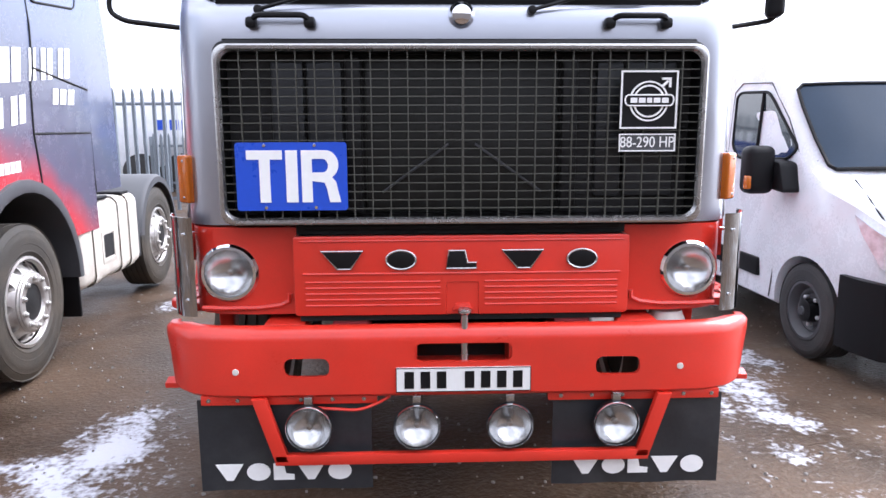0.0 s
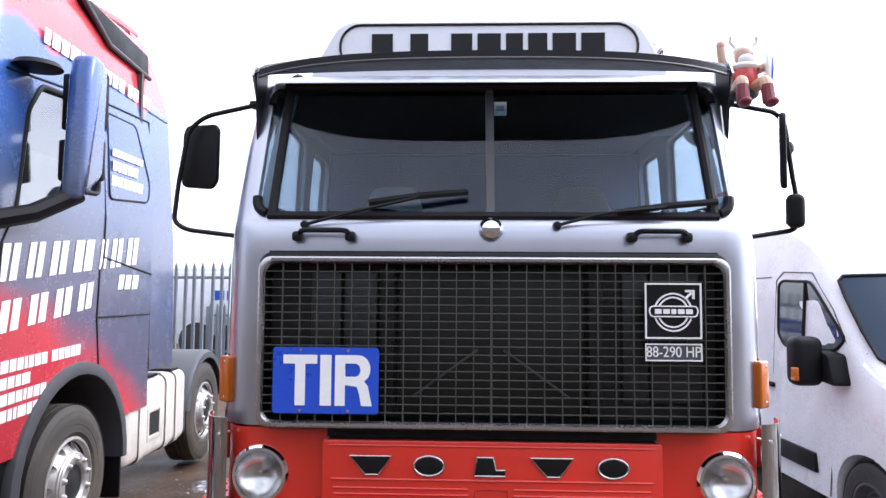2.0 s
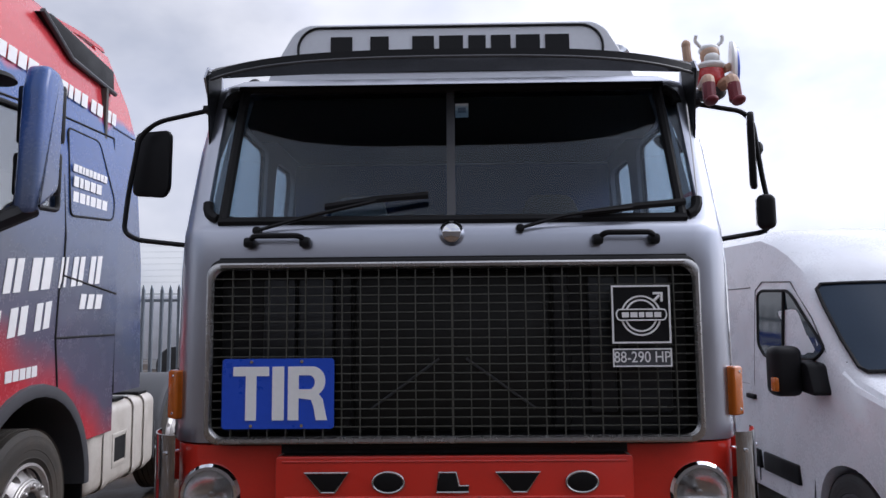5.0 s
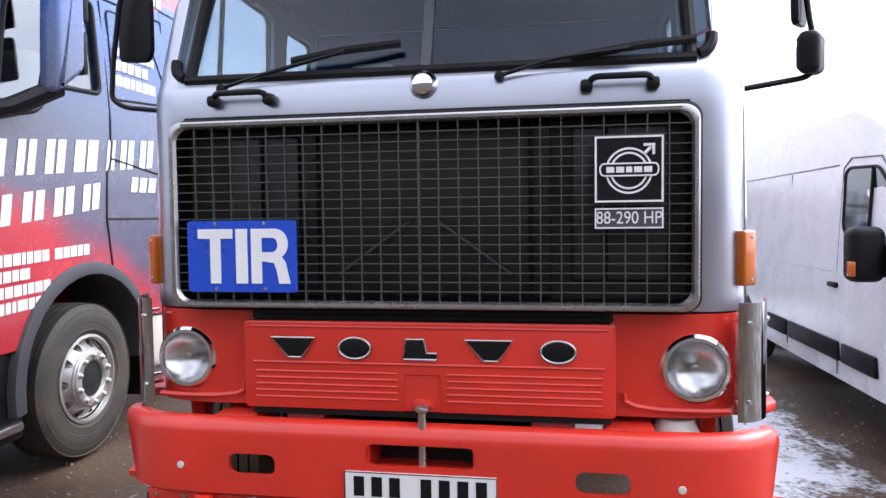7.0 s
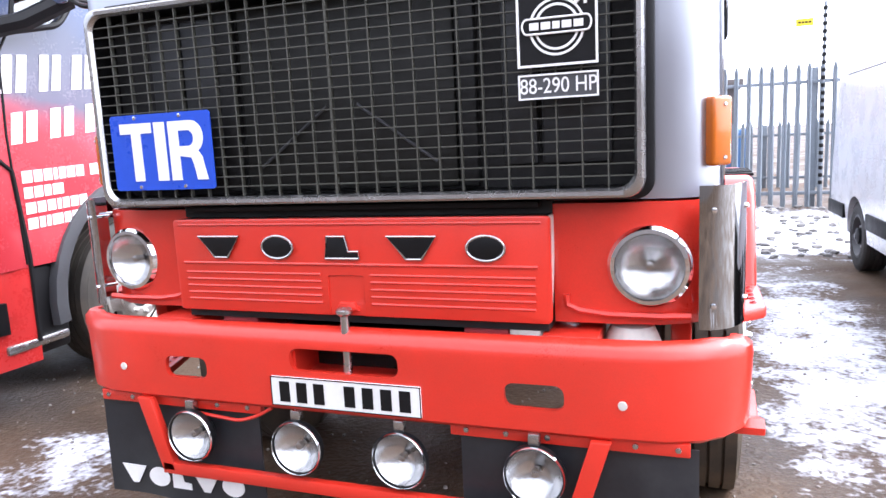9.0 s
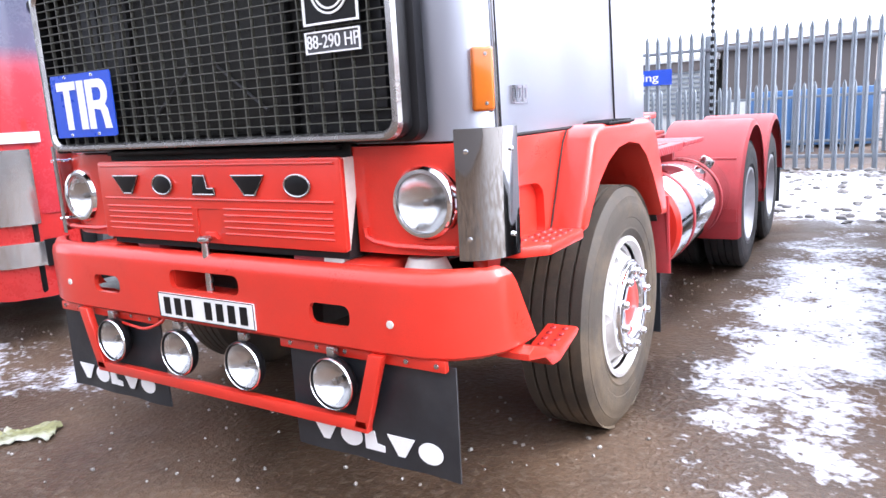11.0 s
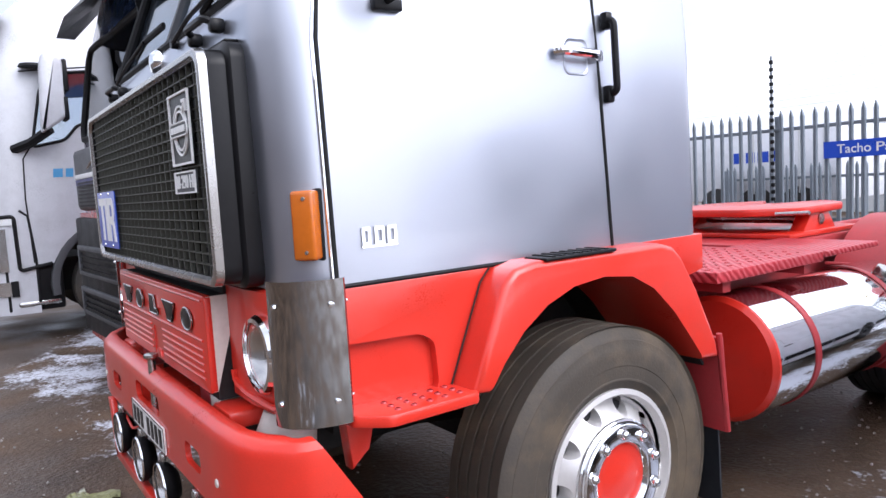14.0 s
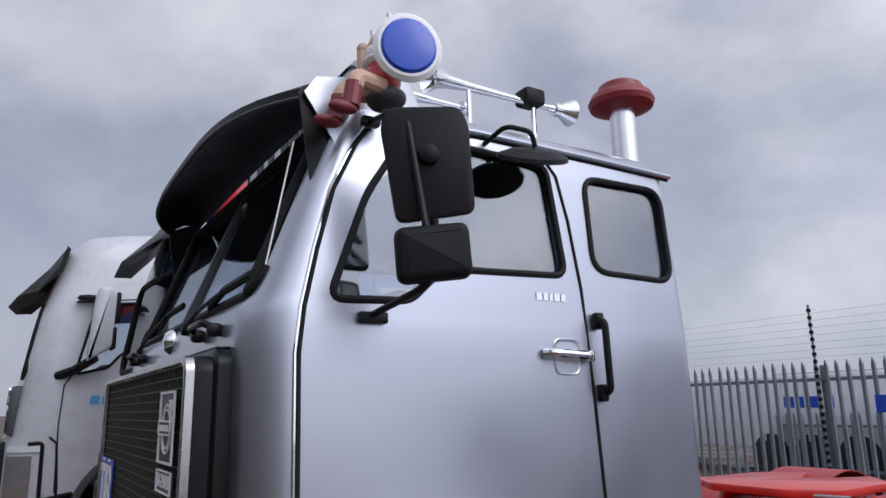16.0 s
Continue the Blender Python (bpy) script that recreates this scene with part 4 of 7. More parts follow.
# bonnet-line handles, round emblem, drip strip
for x in (-0.655, 0.655):
    hx0 = 0.105
    y0 = cab_y(2.03)
    g = tube(arc_pts([(x - hx0, y0 - 0.005, 2.035), (x - hx0 + 0.015, y0 - 0.05, 2.06), (x + hx0 - 0.015, y0 - 0.05, 2.06), (x + hx0, y0 - 0.005, 2.035)], 0.03), 0.011, 8)
    for k in (-1, 1):
        join(g, box(x + k * hx0 - 0.024, x + k * hx0 + 0.018, y0 - 0.04, y0 + 0.004, 2.018, 2.058, 0.012))
    part("step_handle", g, M_BLACK, lorry, "black grab handle below the windscreen")
part("nose_emblem", lathe([(0.05, 0.0), (0.048, 0.012), (0.035, 0.03), (0.012, 0.036), (0, 0.036)], at(0, cab_y(2.06) + 0.004, 2.068, pose(0, 0, 0, 90, 0, 0)), 24), M_CHROME, lorry, "round chrome emblem")
part("grille_drip_strip", box(-0.87, 0.87, 0.075, 0.12, 1.972, 1.980, 0.003), M_BLACK, lorry)

# windscreen wipers
for x0, tip, blade in ((-0.74, (-0.11, 2.205), (-0.49, -0.09)), (0.26, (0.87, 2.165), (0.50, 0.90))):
    py = cab_y(2.10, x0)
    arm = tube(arc_pts([(x0, py - 0.03, 2.085), (x0 + 0.18, cab_y(2.15) - 0.05, 2.135), (tip[0] - 0.18, cab_y(tip[1]) - 0.045, tip[1] - 0.005)], 0.05), 0.0075, 6)
    join(arm, lathe([(0.018, 0), (0.016, 0.025), (0, 0.028)], at(x0, py - 0.01, 2.085, pose(0, 0, 0, 90, 0, 0)), 12))
    part("wiper_arm", arm, M_BLACK, lorry)
    z0, z1 = tip[1] - 0.025, tip[1] + 0.022
    bl = tube([(blade[0], cab_y(z0) - 0.02, z0), ((blade[0] + blade[1]) / 2, cab_y(tip[1]) - 0.035, (z0 + z1) / 2 + 0.004), (blade[1], cab_y(z1, blade[1]) - 0.02, z1)], 0.009, 6, flat=1.7)
    part("wiper_blade", bl, M_RUBBER, lorry)

def lamp_pieces(parent, x, y, z, r, h):
    """Glass, reflector bowl and bulb of a round lamp facing -y."""
    m = at(x, y, z, pose(0, 0, 0, 90, 0, 0))
    part("lens", lathe([(r, h), (r * 0.75, h + 0.009), (r * 0.4, h + 0.015), (0, h + 0.018)], m, 36), M_LAMPGLASS, parent, "fluted glass lens").visible_shadow = False
    part("reflector", lathe([(r * 0.99, h - 0.003), (r * 0.9, h - 0.016), (r * 0.68, h - 0.035), (r * 0.4, h - 0.050), (r * 0.15, h - 0.056), (0, h - 0.057)], m, 36), M_BOWL, parent, "silvered reflector bowl")
    part("bulb_shield", lathe([(0.0, h - 0.012), (0.011, h - 0.016), (0.013, h - 0.03), (0.009, h - 0.052)], m, 14), M_DULLCHROME, parent)


# ---- red front: lamp panels, flap, headlamps ----
for s in (-1, 1):
    pl = loft([[Vector((s * x, y, z)) for x, y in ((0.630, 0.095), (0.80, 0.092), (0.93, 0.105), (1.0, 0.135), (1.045, 0.19), (1.068, 0.26), (1.03, 0.30), (0.63, 0.20))] for z in (0.948, 0.96, 1.12, 1.25, 1.288)])
    pl = carve(pl, lathe([(0, -0.2), (0.112, -0.2), (0.112, 0.12), (0, 0.12)], at(s * 0.892, 0.12, 1.112, pose(0, 0, 0, 90, 0, 0)), 40))
    part("lamp_panel", pl, M_RED, lorry)
    # dished scallop lip beside the lamp
    lip = tube([(s * 0.665, 0.088, 1.03)] + [(s * x, 0.089, z) for x, z in ((0.668, 1.0), (0.70, 0.985), (0.78, 0.975), (0.92, 0.974), (1.0, 0.978))], 0.010, 6)
    part("panel_crease", lip, M_RED, lorry)
    hl = lathe([(0.104, -0.005), (0.113, 0.0), (0.113, 0.022), (0.104, 0.034), (0.093, 0.036), (0.091, 0.026)], at(s * 0.892, 0.112, 1.112, pose(0, 0, 0, 90, 0, 0)), 40)
    rim_ob = part("headlamp", hl, M_CHROME, lorry, "chrome headlamp bezel")
    lamp_pieces(rim_ob, s * 0.892, 0.112, 1.112, 0.094, 0.024)
    # stainless corner air deflector on its pegs
    arc_d = [(1.026 + k * math.sin(radians(q)), 0.248 - (k + 0.056) * math.cos(radians(q))) for k, qs in ((0.116, range(-4, 91, 7)), (0.112, range(89, -5, -7))) for q in qs]
    df = loft([[Vector((s * x, y, z)) for x, y in arc_d] for z in (0.945, 0.951, 1.324, 1.330)])
    part("air_deflector", df, M_POLISHED, lorry, "polished stainless corner deflector")
    for z in (1.01, 1.265):
        for q in (14, 74):
            x, y = 1.026 + 0.116 * math.sin(radians(q)), 0.248 - 0.172 * math.cos(radians(q))
            part("deflector_bolt", lathe([(0.008, 0), (0.007, 0.007), (0, 0.009)], at(s * x, y, z) @ pose(0, 0, 0, 90, 0, s * q), 8), M_CHROME, lorry)
            part("deflector_peg", tube([(s * x, y, z), (s * (x - 0.03), y + 0.06, z)], 0.006), M_CHROME, lorry)

fl = prism(rounded(-0.635, 0.635, 0.957, 1.262, 0.014), 0.022, 0.045, "y", 0.005)
fl = carve(fl, box(-0.062, 0.062, 0.0, 0.031, 0.94, 1.085, 0.008))
part("front_flap", fl, M_RED, lorry, "red front flap panel")
part("flap_catch_recess", box(-0.06, 0.06, 0.027, 0.036, 0.96, 1.083), M_RED, lorry)
part("flap_catch", prism([(-0.04, 0.975), (0.04, 0.975), (0.025, 1.0), (-0.025, 1.0)], 0.018, 0.034, "y", 0.003), M_RED, lorry)
for s in (-1, 1):
    part("flap_side_web", prism([(0.03, 1.258), (0.125, 1.258), (0.10, 1.15), (0.045, 0.962), (0.03, 0.962)], s * 0.622, s * 0.632, "x"), M_PRIMER, lorry, "cream primed side web")
    bead = bmesh.new()
    for i in range(5):
        z = 0.997 + 0.0225 * i
        join(bead, tube([(s * 0.085, 0.022, z), (s * 0.592, 0.022, z)], 0.0045, 6))
    part("pressed_ribs", bead, M_RED, lorry)
part("flap_upper_bead", tube([(-0.60, 0.021, 1.119), (0.60, 0.021, 1.119)], 0.005, 6), M_RED, lorry)
part("flap_upper_bead", tube([(-0.61, 0.021, 1.244), (0.61, 0.021, 1.244)], 0.004, 6), M_RED, lorry)
# near-black blocks painted as the shade in the slot and behind the flap
part("slot_shade_fill", box(-0.63, 0.63, 0.085, 0.13, 1.262, 1.305), M_DARK, lorry)
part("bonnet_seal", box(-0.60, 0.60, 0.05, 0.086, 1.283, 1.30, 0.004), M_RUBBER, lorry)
part("flap_shade_backing", box(-0.62, 0.62, 0.05, 0.25, 0.93, 1.26), M_DARK, lorry)
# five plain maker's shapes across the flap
for i, (cx, kind) in enumerate(((-0.452, "v"), (-0.232, "o"), (-0.004, "l"), (0.226, "v"), (0.452, "o"))):
    if kind == "v":
        p = [(-0.078, 0.034), (0.078, 0.034), (0.030, -0.034), (-0.018, -0.034)]
    elif kind == "o":
        p = [(0.056 * math.cos(2 * math.pi * k / 24), 0.036 * math.sin(2 * math.pi * k / 24)) for k in range(24)]
    else:
        p = [(-0.048, 0.034), (0.012, 0.034), (0.022, -0.012), (0.056, -0.012), (0.056, -0.034), (-0.058, -0.034)]
    e = prism([(cx + u, 1.172 + v) for u, v in p], 0.014, 0.021, "y", 0.002)
    o = part("flap_badge", e, M_BLACK, lorry, "black badge shape with a silver edge")
    part("badge_edge", tube([(cx + u, 0.015, 1.172 + v) for u, v in p], 0.004, 6, True), M_DULLCHROME, o)

# ---- bumper ----
BP = [(-1.160, 0.30), (-1.155, 0.20), (-1.135, 0.12), (-1.09, 0.05), (-1.03, 0.0), (-0.94, -0.030), (-0.80, -0.040), (0.80, -0.040), (0.94, -0.030), (1.03, 0.0), (1.09, 0.05), (1.135, 0.12), (1.155, 0.20), (1.160, 0.30)]


def bumper_ring(i):
    x, y = BP[i]
    a, c = Vector(BP[max(0, i - 1)]), Vector(BP[min(len(BP) - 1, i + 1)])
    d = (c - a).normalized()
    nx, ny = -d.y, d.x              # inwards
    top, low = 0.925, 0.655
    pr = [(0.012, low), (0.0, low + 0.012), (0.0, top - 0.05), (0.006, top - 0.022), (0.025, top - 0.004), (0.05, top), (0.06, top - 0.001), (0.06, top - 0.008), (0.05, top - 0.007), (0.032, top - 0.014), (0.018, top - 0.05), (0.018, low + 0.012), (0.018, low)]
    out = []
    for o, z in pr:
        # the ends rake back towards the bottom edge
        rake = 0.0
        if y > 0.04:
            rake = (y - 0.04) * ((0.13 + (top - z) * 0.62 - 0.04) / 0.26 - 1)
        out.append(Vector((x + nx * o, y + ny * o + rake, z)))
    return out


bm = loft([bumper_ring(i) for i in range(len(BP))])
cuts = [prism(round_poly([(a - w, z - 0.036), (a + w, z - 0.036), (a + w, z + 0.036), (a - w, z + 0.036)], 0.036), -0.2, 0.035, "y") for a, w, z in ((-0.59, 0.085, 0.773), (0.59, 0.085, 0.766), (0.0, 0.185, 0.826))]
bumper = part("bumper", carve(bm, *cuts), M_RED, lorry, "red painted steel bumper with slotted openings")
for x in (-0.855, 0.83):
    part("bumper_bolt", lathe([(0.013, 0), (0.012, 0.004), (0, 0.006)], at(x, -0.039, 0.76, pose(0, 0, 0, 90, 0, 0)), 12), M_PRIMER, bumper)
part("tow_box", carve(box(-0.19, 0.19, -0.02, 0.16, 0.75, 0.88), box(-0.175, 0.175, -0.1, 0.12, 0.762, 0.868)), M_RED, lorry)
part("tow_pin", lathe([(0.014, 0), (0.014, 0.225), (0.026, 0.235), (0.026, 0.245), (0.02, 0.25), (0, 0.252)], at(0.005, -0.012, 0.74), 14), M_DULLCHROME, lorry, "steel towing pin")
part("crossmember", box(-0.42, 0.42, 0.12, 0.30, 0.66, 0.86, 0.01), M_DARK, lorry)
for s in (-1, 1):
    part("bumper_bracket", box(s * 0.36, s * 0.50, 0.06, 0.24, 0.86, 0.94, 0.01), M_DRED, lorry)
    part("bumper_bracket", box(s * 0.60, s * 0.76, 0.03, 0.22, 0.872, 0.925, 0.01), M_RED, lorry)
    if s < 0:
        continue
    part("washer_bottle", box(s * 0.50, s * 0.60, 0.05, 0.22, 0.84, 0.945, 0.02), M_PRIMER, lorry)
    part("side_bottle", lathe([(0, -0.02), (0.08, 0), (0.09, 0.12), (0.06, 0.19), (0, 0.2)], at(s * 0.84, 0.17, 0.74), 18), M_PRIMER, lorry)
plate = thing("number_plate", "white number plate with dark withheld characters", "number plate", (0, -0.044, 0.722))
part("plate", prism(rounded(-0.256, 0.256, -0.048, 0.048, 0.004), -0.004, 0.002, "y"), M_PLATE, plate)
part("plate_rim", frame_of(-0.256, 0.256, -0.048, 0.048, 0.003, -0.0055, -0.004), M_BLACK, plate)
marks(plate, [0.036, 0.036, 0.036, -0.02, 0.036, 0.036, 0.036, 0.036], 0.066, 0.025, at(-0.2235, -0.0045, -0.033), M_BLACK, depth=0.002, name="character_bar")

# lamp bar with four driving lamps, mud flaps
part("flap_rail", box(-1.0, -0.33, -0.012, 0.012, 0.618, 0.656, 0.003), M_RED, lorry)
part("flap_rail", box(0.33, 1.0, -0.012, 0.012, 0.618, 0.656, 0.003), M_RED, lorry)
rail_bolt = mesh_of(lathe([(0.009, 0), (0.008, 0.004), (0, 0.006)], pose(0, 0, 0, 90, 0, 0), 8), "rail_bolt", M_DULLCHROME)
for x in (0.38, 0.50, 0.62, 0.86, 0.97):
    for s in (-1, 1):
        part("rail_bolt", rail_bolt, None, lorry, m=at(s * x, -0.012, 0.638))
lb = bmesh.new()
for s in (-1, 1):
    join(lb, prism([(s * 0.80, 0.655), (s * 0.745, 0.655), (s * 0.665, 0.40), (s * 0.72, 0.40)], -0.055, -0.025, "y", 0.004))
join(lb, box(-0.72, 0.72, -0.055, -0.025, 0.388, 0.43, 0.004))
part("lamp_bar", lb, M_RED, lorry, "red lamp bar below the bumper")
for x in (-0.588, -0.178, 0.178, 0.588):
    lo = part("driving_lamp", lathe([(0, -0.052), (0.05, -0.048), (0.080, -0.024), (0.091, -0.004), (0.091, 0.012), (0.083, 0.017), (0.081, 0.010)], at(x, -0.045, 0.537, pose(0, 0, 0, 90, 0, 0)), 36), M_PLASTIC, lorry, "round driving lamp")
    lamp_pieces(lo, x, -0.045, 0.537, 0.082, 0.011)
    part("bezel", lathe([(0.082, 0.012), (0.086, 0.019), (0.090, 0.012), (0.090, 0.006)], at(x, -0.045, 0.537, pose(0, 0, 0, 90, 0, 0)), 36), M_CHROME, lo)
    part("bracket", box(x - 0.016, x + 0.016, -0.05, -0.02, 0.625, 0.66, 0.004), M_DULLCHROME, lo)
part("lamp_cable", tube(arc_pts([(-0.60, -0.02, 0.61), (-0.4, -0.03, 0.598), (-0.33, -0.02, 0.62), (-0.28, -0.02, 0.65)], 0.05), 0.006), M_RED, lorry)
for s in (-1, 1):
    b = loft([[Vector((s * x, 0.018 + 0.012 * math.sin(x * 21 + z * 6) * (0.63 - z) + k, z)) for x in [0.355 + 0.667 * i / 12 for i in range(13)]] + [] for k, z in [(0, 0.632 - 0.375 * j / 6) for j in range(7)]], cap=False, closed=False)
    bmesh.ops.solidify(b, geom=b.faces[:], thickness=0.007)
    fo = part("front_mud_flap", b, M_FLAP, lorry, "black rubber mud flap")
    x = 0.0
    for k, wd in enumerate((0.108, 0.092, 0.080, 0.108, 0.092)):
        if k in (1, 4):
            p = [(x + wd / 2 + wd / 2 * math.cos(2 * math.pi * q / 20), 0.034 + 0.036 * math.sin(2 * math.pi * q / 20)) for q in range(20)]
        elif k == 2:
            p = [(x, 0), (x + wd, 0), (x + wd, 0.022), (x + wd * 0.6, 0.026), (x + wd * 0.5, 0.068), (x, 0.068)]
        else:
            p = [(x + wd * 0.38, 0), (x + wd * 0.62, 0), (x + wd, 0.068), (x, 0.068)]
        part("flap_mark", moved(prism(p, -0.003, 0, "y"), at(-0.965 if s < 0 else 0.435, 0.0085, 0.300)), M_WHITE, fo)
        x += wd + 0.012

# ---- wings, steps, lower flank ----
WING_OUT = [(0.600, 0.945), (0.66, 1.08), (0.735, 1.25), (0.78, 1.29), (0.86, 1.305), (1.46, 1.303), (1.53, 1.285), (1.58, 1.24), (1.66, 1.12), (1.775, 0.90), (1.79, 0.83)]
WING_IN = [(0.60, 0.80), (0.655, 0.935), (0.72, 1.02), (0.80, 1.10), (0.90, 1.165), (1.02, 1.208), (1.16, 1.222), (1.30, 1.205), (1.41, 1.15), (1.52, 1.05), (1.62, 0.93), (1.705, 0.82), (1.72, 0.60), (0.60, 0.60)]
for s in (-1, 1):
    lo_x, hi_x = (0.80, 1.200) if s > 0 else (-1.200, -0.80)
    wing = prism(WING_OUT, lo_x, hi_x, "x", 0.022, 3)
    part("front_wing", carve(wing, prism(WING_IN, -1.4, 1.4, "x")), M_RED, lorry, "red wheel arch wing")
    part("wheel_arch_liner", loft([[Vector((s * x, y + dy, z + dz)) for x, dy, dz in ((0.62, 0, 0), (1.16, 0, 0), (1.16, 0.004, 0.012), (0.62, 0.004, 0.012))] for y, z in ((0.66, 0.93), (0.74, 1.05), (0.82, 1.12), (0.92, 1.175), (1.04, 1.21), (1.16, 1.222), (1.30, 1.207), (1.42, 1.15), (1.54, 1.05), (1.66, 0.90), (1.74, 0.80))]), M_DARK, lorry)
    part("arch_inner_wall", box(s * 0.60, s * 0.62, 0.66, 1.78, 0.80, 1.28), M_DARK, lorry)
    part("wing_step_pad", box(s * 1.10, s * 1.205, 0.90, 1.22, 1.300, 1.311, 0.004), M_PLASTIC, lorry, "black ribbed step pad")
    for k in range(7):
        part("pad_rib", box(s * 1.105, s * 1.20, 0.93 + 0.04 * k, 0.945 + 0.04 * k, 1.310, 1.315), M_PLASTIC, lorry)
    flk = prism([(0.24, 0.95), (0.62, 0.95), (0.735, 1.25), (0.775, 1.292), (0.24, 1.292)], s * 1.02, s * 1.085, "x", 0.006)
    flk = carve(flk, prism(round_poly([(0.20, 0.94), (0.56, 0.94), (0.55, 1.10), (0.50, 1.13), (0.20, 1.14)], 0.05), s * 1.055, s * 1.2, "x"))
    part("lower_flank", flk, M_RED, lorry, "red flank panel with a scooped recess")
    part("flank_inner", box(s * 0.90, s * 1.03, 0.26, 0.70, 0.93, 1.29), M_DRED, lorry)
    part("rear_flank", prism([(1.50, 1.30), (1.865, 1.30), (1.865, 1.16), (1.67, 1.12), (1.57, 1.25)], s * 0.98, s * 1.085, "x", 0.006), M_RED, lorry)
    stp = prism(round_poly([(s * 0.98, 0.24), (s * 1.13, 0.24), (s * 1.205, 0.32), (s * 1.205, 0.62), (s * 0.98, 0.62)], 0.02), 0.922, 0.958, "z", 0.008)
    stb = part("cab_step", stp, M_RED, lorry, "red perforated cab step")
    dim = mesh_of(lathe([(0.011, 0.0), (0.009, 0.004), (0.006, 0.0045)], Matrix(), 10), "tread_dimple", M_DRED)
    for a in range(5):
        for c in range(3):
            part("tread_dimple", dim, None, stb, m=at(s * (1.095 + 0.038 * c), 0.36 + 0.052 * a, 0.958))
    low = prism([(0.16, 0.648), (0.20, 0.662), (0.30, 0.628), (0.345, 0.60), (0.395, 0.585), (0.56, 0.618), (0.575, 0.606), (0.56, 0.592), (0.40, 0.548), (0.34, 0.552), (0.28, 0.598), (0.16, 0.628)], s * 1.08, s * 1.195, "x", 0.006)
    lob = part("bumper_step", low, M_RED, lorry, "red bumper-end step with raised treads")
    for a in range(4):
        for c in range(2):
            part("tread_dimple", dim, None, lob, m=at(s * (1.115 + 0.045 * c), 0.42 + 0.037 * a, 0.592 + 0.0077 * a) @ pose(0, 0, 0, 11, 0, 0))
    part("step_hanger", prism([(0.28, 0.95), (0.40, 0.95), (0.36, 0.80), (0.30, 0.75)], s * 0.94, s * 1.0, "x", 0.01), M_RED, lorry)
    part("flank_seam", tube([(s * 1.088, y, z) for y, z in ((0.600, 0.958), (0.655, 1.085), (0.728, 1.25), (0.765, 1.29))], 0.003, 6), M_DARK, lorry)
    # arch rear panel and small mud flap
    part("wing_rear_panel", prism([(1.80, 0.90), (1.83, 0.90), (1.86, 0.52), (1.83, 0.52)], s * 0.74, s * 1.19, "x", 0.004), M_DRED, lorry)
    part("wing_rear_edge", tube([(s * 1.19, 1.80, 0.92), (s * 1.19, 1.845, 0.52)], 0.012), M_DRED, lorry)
    part("rear_mud_flap", prism([(1.838, 0.53), (1.848, 0.53), (1.86, 0.20), (1.85, 0.20)], s * 0.80, s * 1.15, "x"), M_FLAP, lorry)
    wheel(lorry, s * 1.03, 1.215, 0.512, s, 0.525, 0.29, 0.30, "steer", "front_wheel")
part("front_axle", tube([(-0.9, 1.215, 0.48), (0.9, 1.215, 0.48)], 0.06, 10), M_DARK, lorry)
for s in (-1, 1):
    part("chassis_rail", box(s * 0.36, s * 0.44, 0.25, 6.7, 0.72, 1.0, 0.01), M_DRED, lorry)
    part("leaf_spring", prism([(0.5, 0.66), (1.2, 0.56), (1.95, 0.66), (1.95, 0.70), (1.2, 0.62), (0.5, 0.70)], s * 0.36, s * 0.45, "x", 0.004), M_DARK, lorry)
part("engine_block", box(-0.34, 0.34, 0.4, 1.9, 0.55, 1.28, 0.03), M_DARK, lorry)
part("cab_floor", box(-1.0, 1.0, 0.32, 1.85, 1.265, 1.30), M_DRED, lorry)

# ---- tank, deck, coupling, rear wings and wheels ----
for s in (-1, 1):
    tk = lathe([(0, 0), (0.26, 0.0), (0.288, 0.012), (0.295, 0.03), (0.295, 1.55), (0.288, 1.57), (0.25, 1.59), (0, 1.59)], at(s * 0.85, 2.30, 0.665, RY), 56)
    tko = part("fuel_tank", tk, M_CHROME if s > 0 else M_STEEL, lorry, "polished round fuel tank")
    part("tank_end", lathe([(0, -0.006), (0.275, -0.006), (0.298, 0.012), (0.298, 0.028)], at(s * 0.85, 2.296, 0.665, RY), 48), M_RED, tko, "red tank end")
    for y in (2.62, 3.48):
        part("tank_strap", lathe([(0.297, 0), (0.302, 0.004), (0.302, 0.046), (0.297, 0.05)], at(s * 0.85, y, 0.665, RY), 56), M_DRED, tko, "red strap")
    part("filler_cap", lathe([(0.04, 0), (0.052, 0.01), (0.052, 0.05), (0.045, 0.062), (0, 0.066)], at(s * 1.005, 3.60, 0.90) @ pose(0, 0, 0, 0, s * 32, 0), 14), M_DULLCHROME, tko)
    for y in (2.66, 3.3):
        part("tank_bracket", box(s * 0.43, s * 0.62, y, y + 0.08, 0.45, 0.85, 0.01), M_DRED, lorry)
deck_m = material("red_checker_plate", (0.42, 0.035, 0.045), 0.38, vary=0.12, bump=0.0)
dn, dl = deck_m.node_tree.nodes, deck_m.node_tree.links
chk = dn.new("ShaderNodeTexWave")
chk.wave_type, chk.bands_direction = "BANDS", "DIAGONAL"
chk.inputs["Scale"].default_value, chk.inputs["Distortion"].default_value = 14.0, 3.0
dco, dbp = dn.new("ShaderNodeTexCoord"), dn.new("ShaderNodeBump")
dbp.inputs["Strength"].default_value, dbp.inputs["Distance"].default_value = 0.7, 0.006
dl.new(dco.outputs["Object"], chk.inputs["Vector"])
dl.new(chk.outputs["Fac"], dbp.inputs["Height"])
dl.new(dbp.outputs[0], dn["Principled BSDF"].inputs["Normal"])
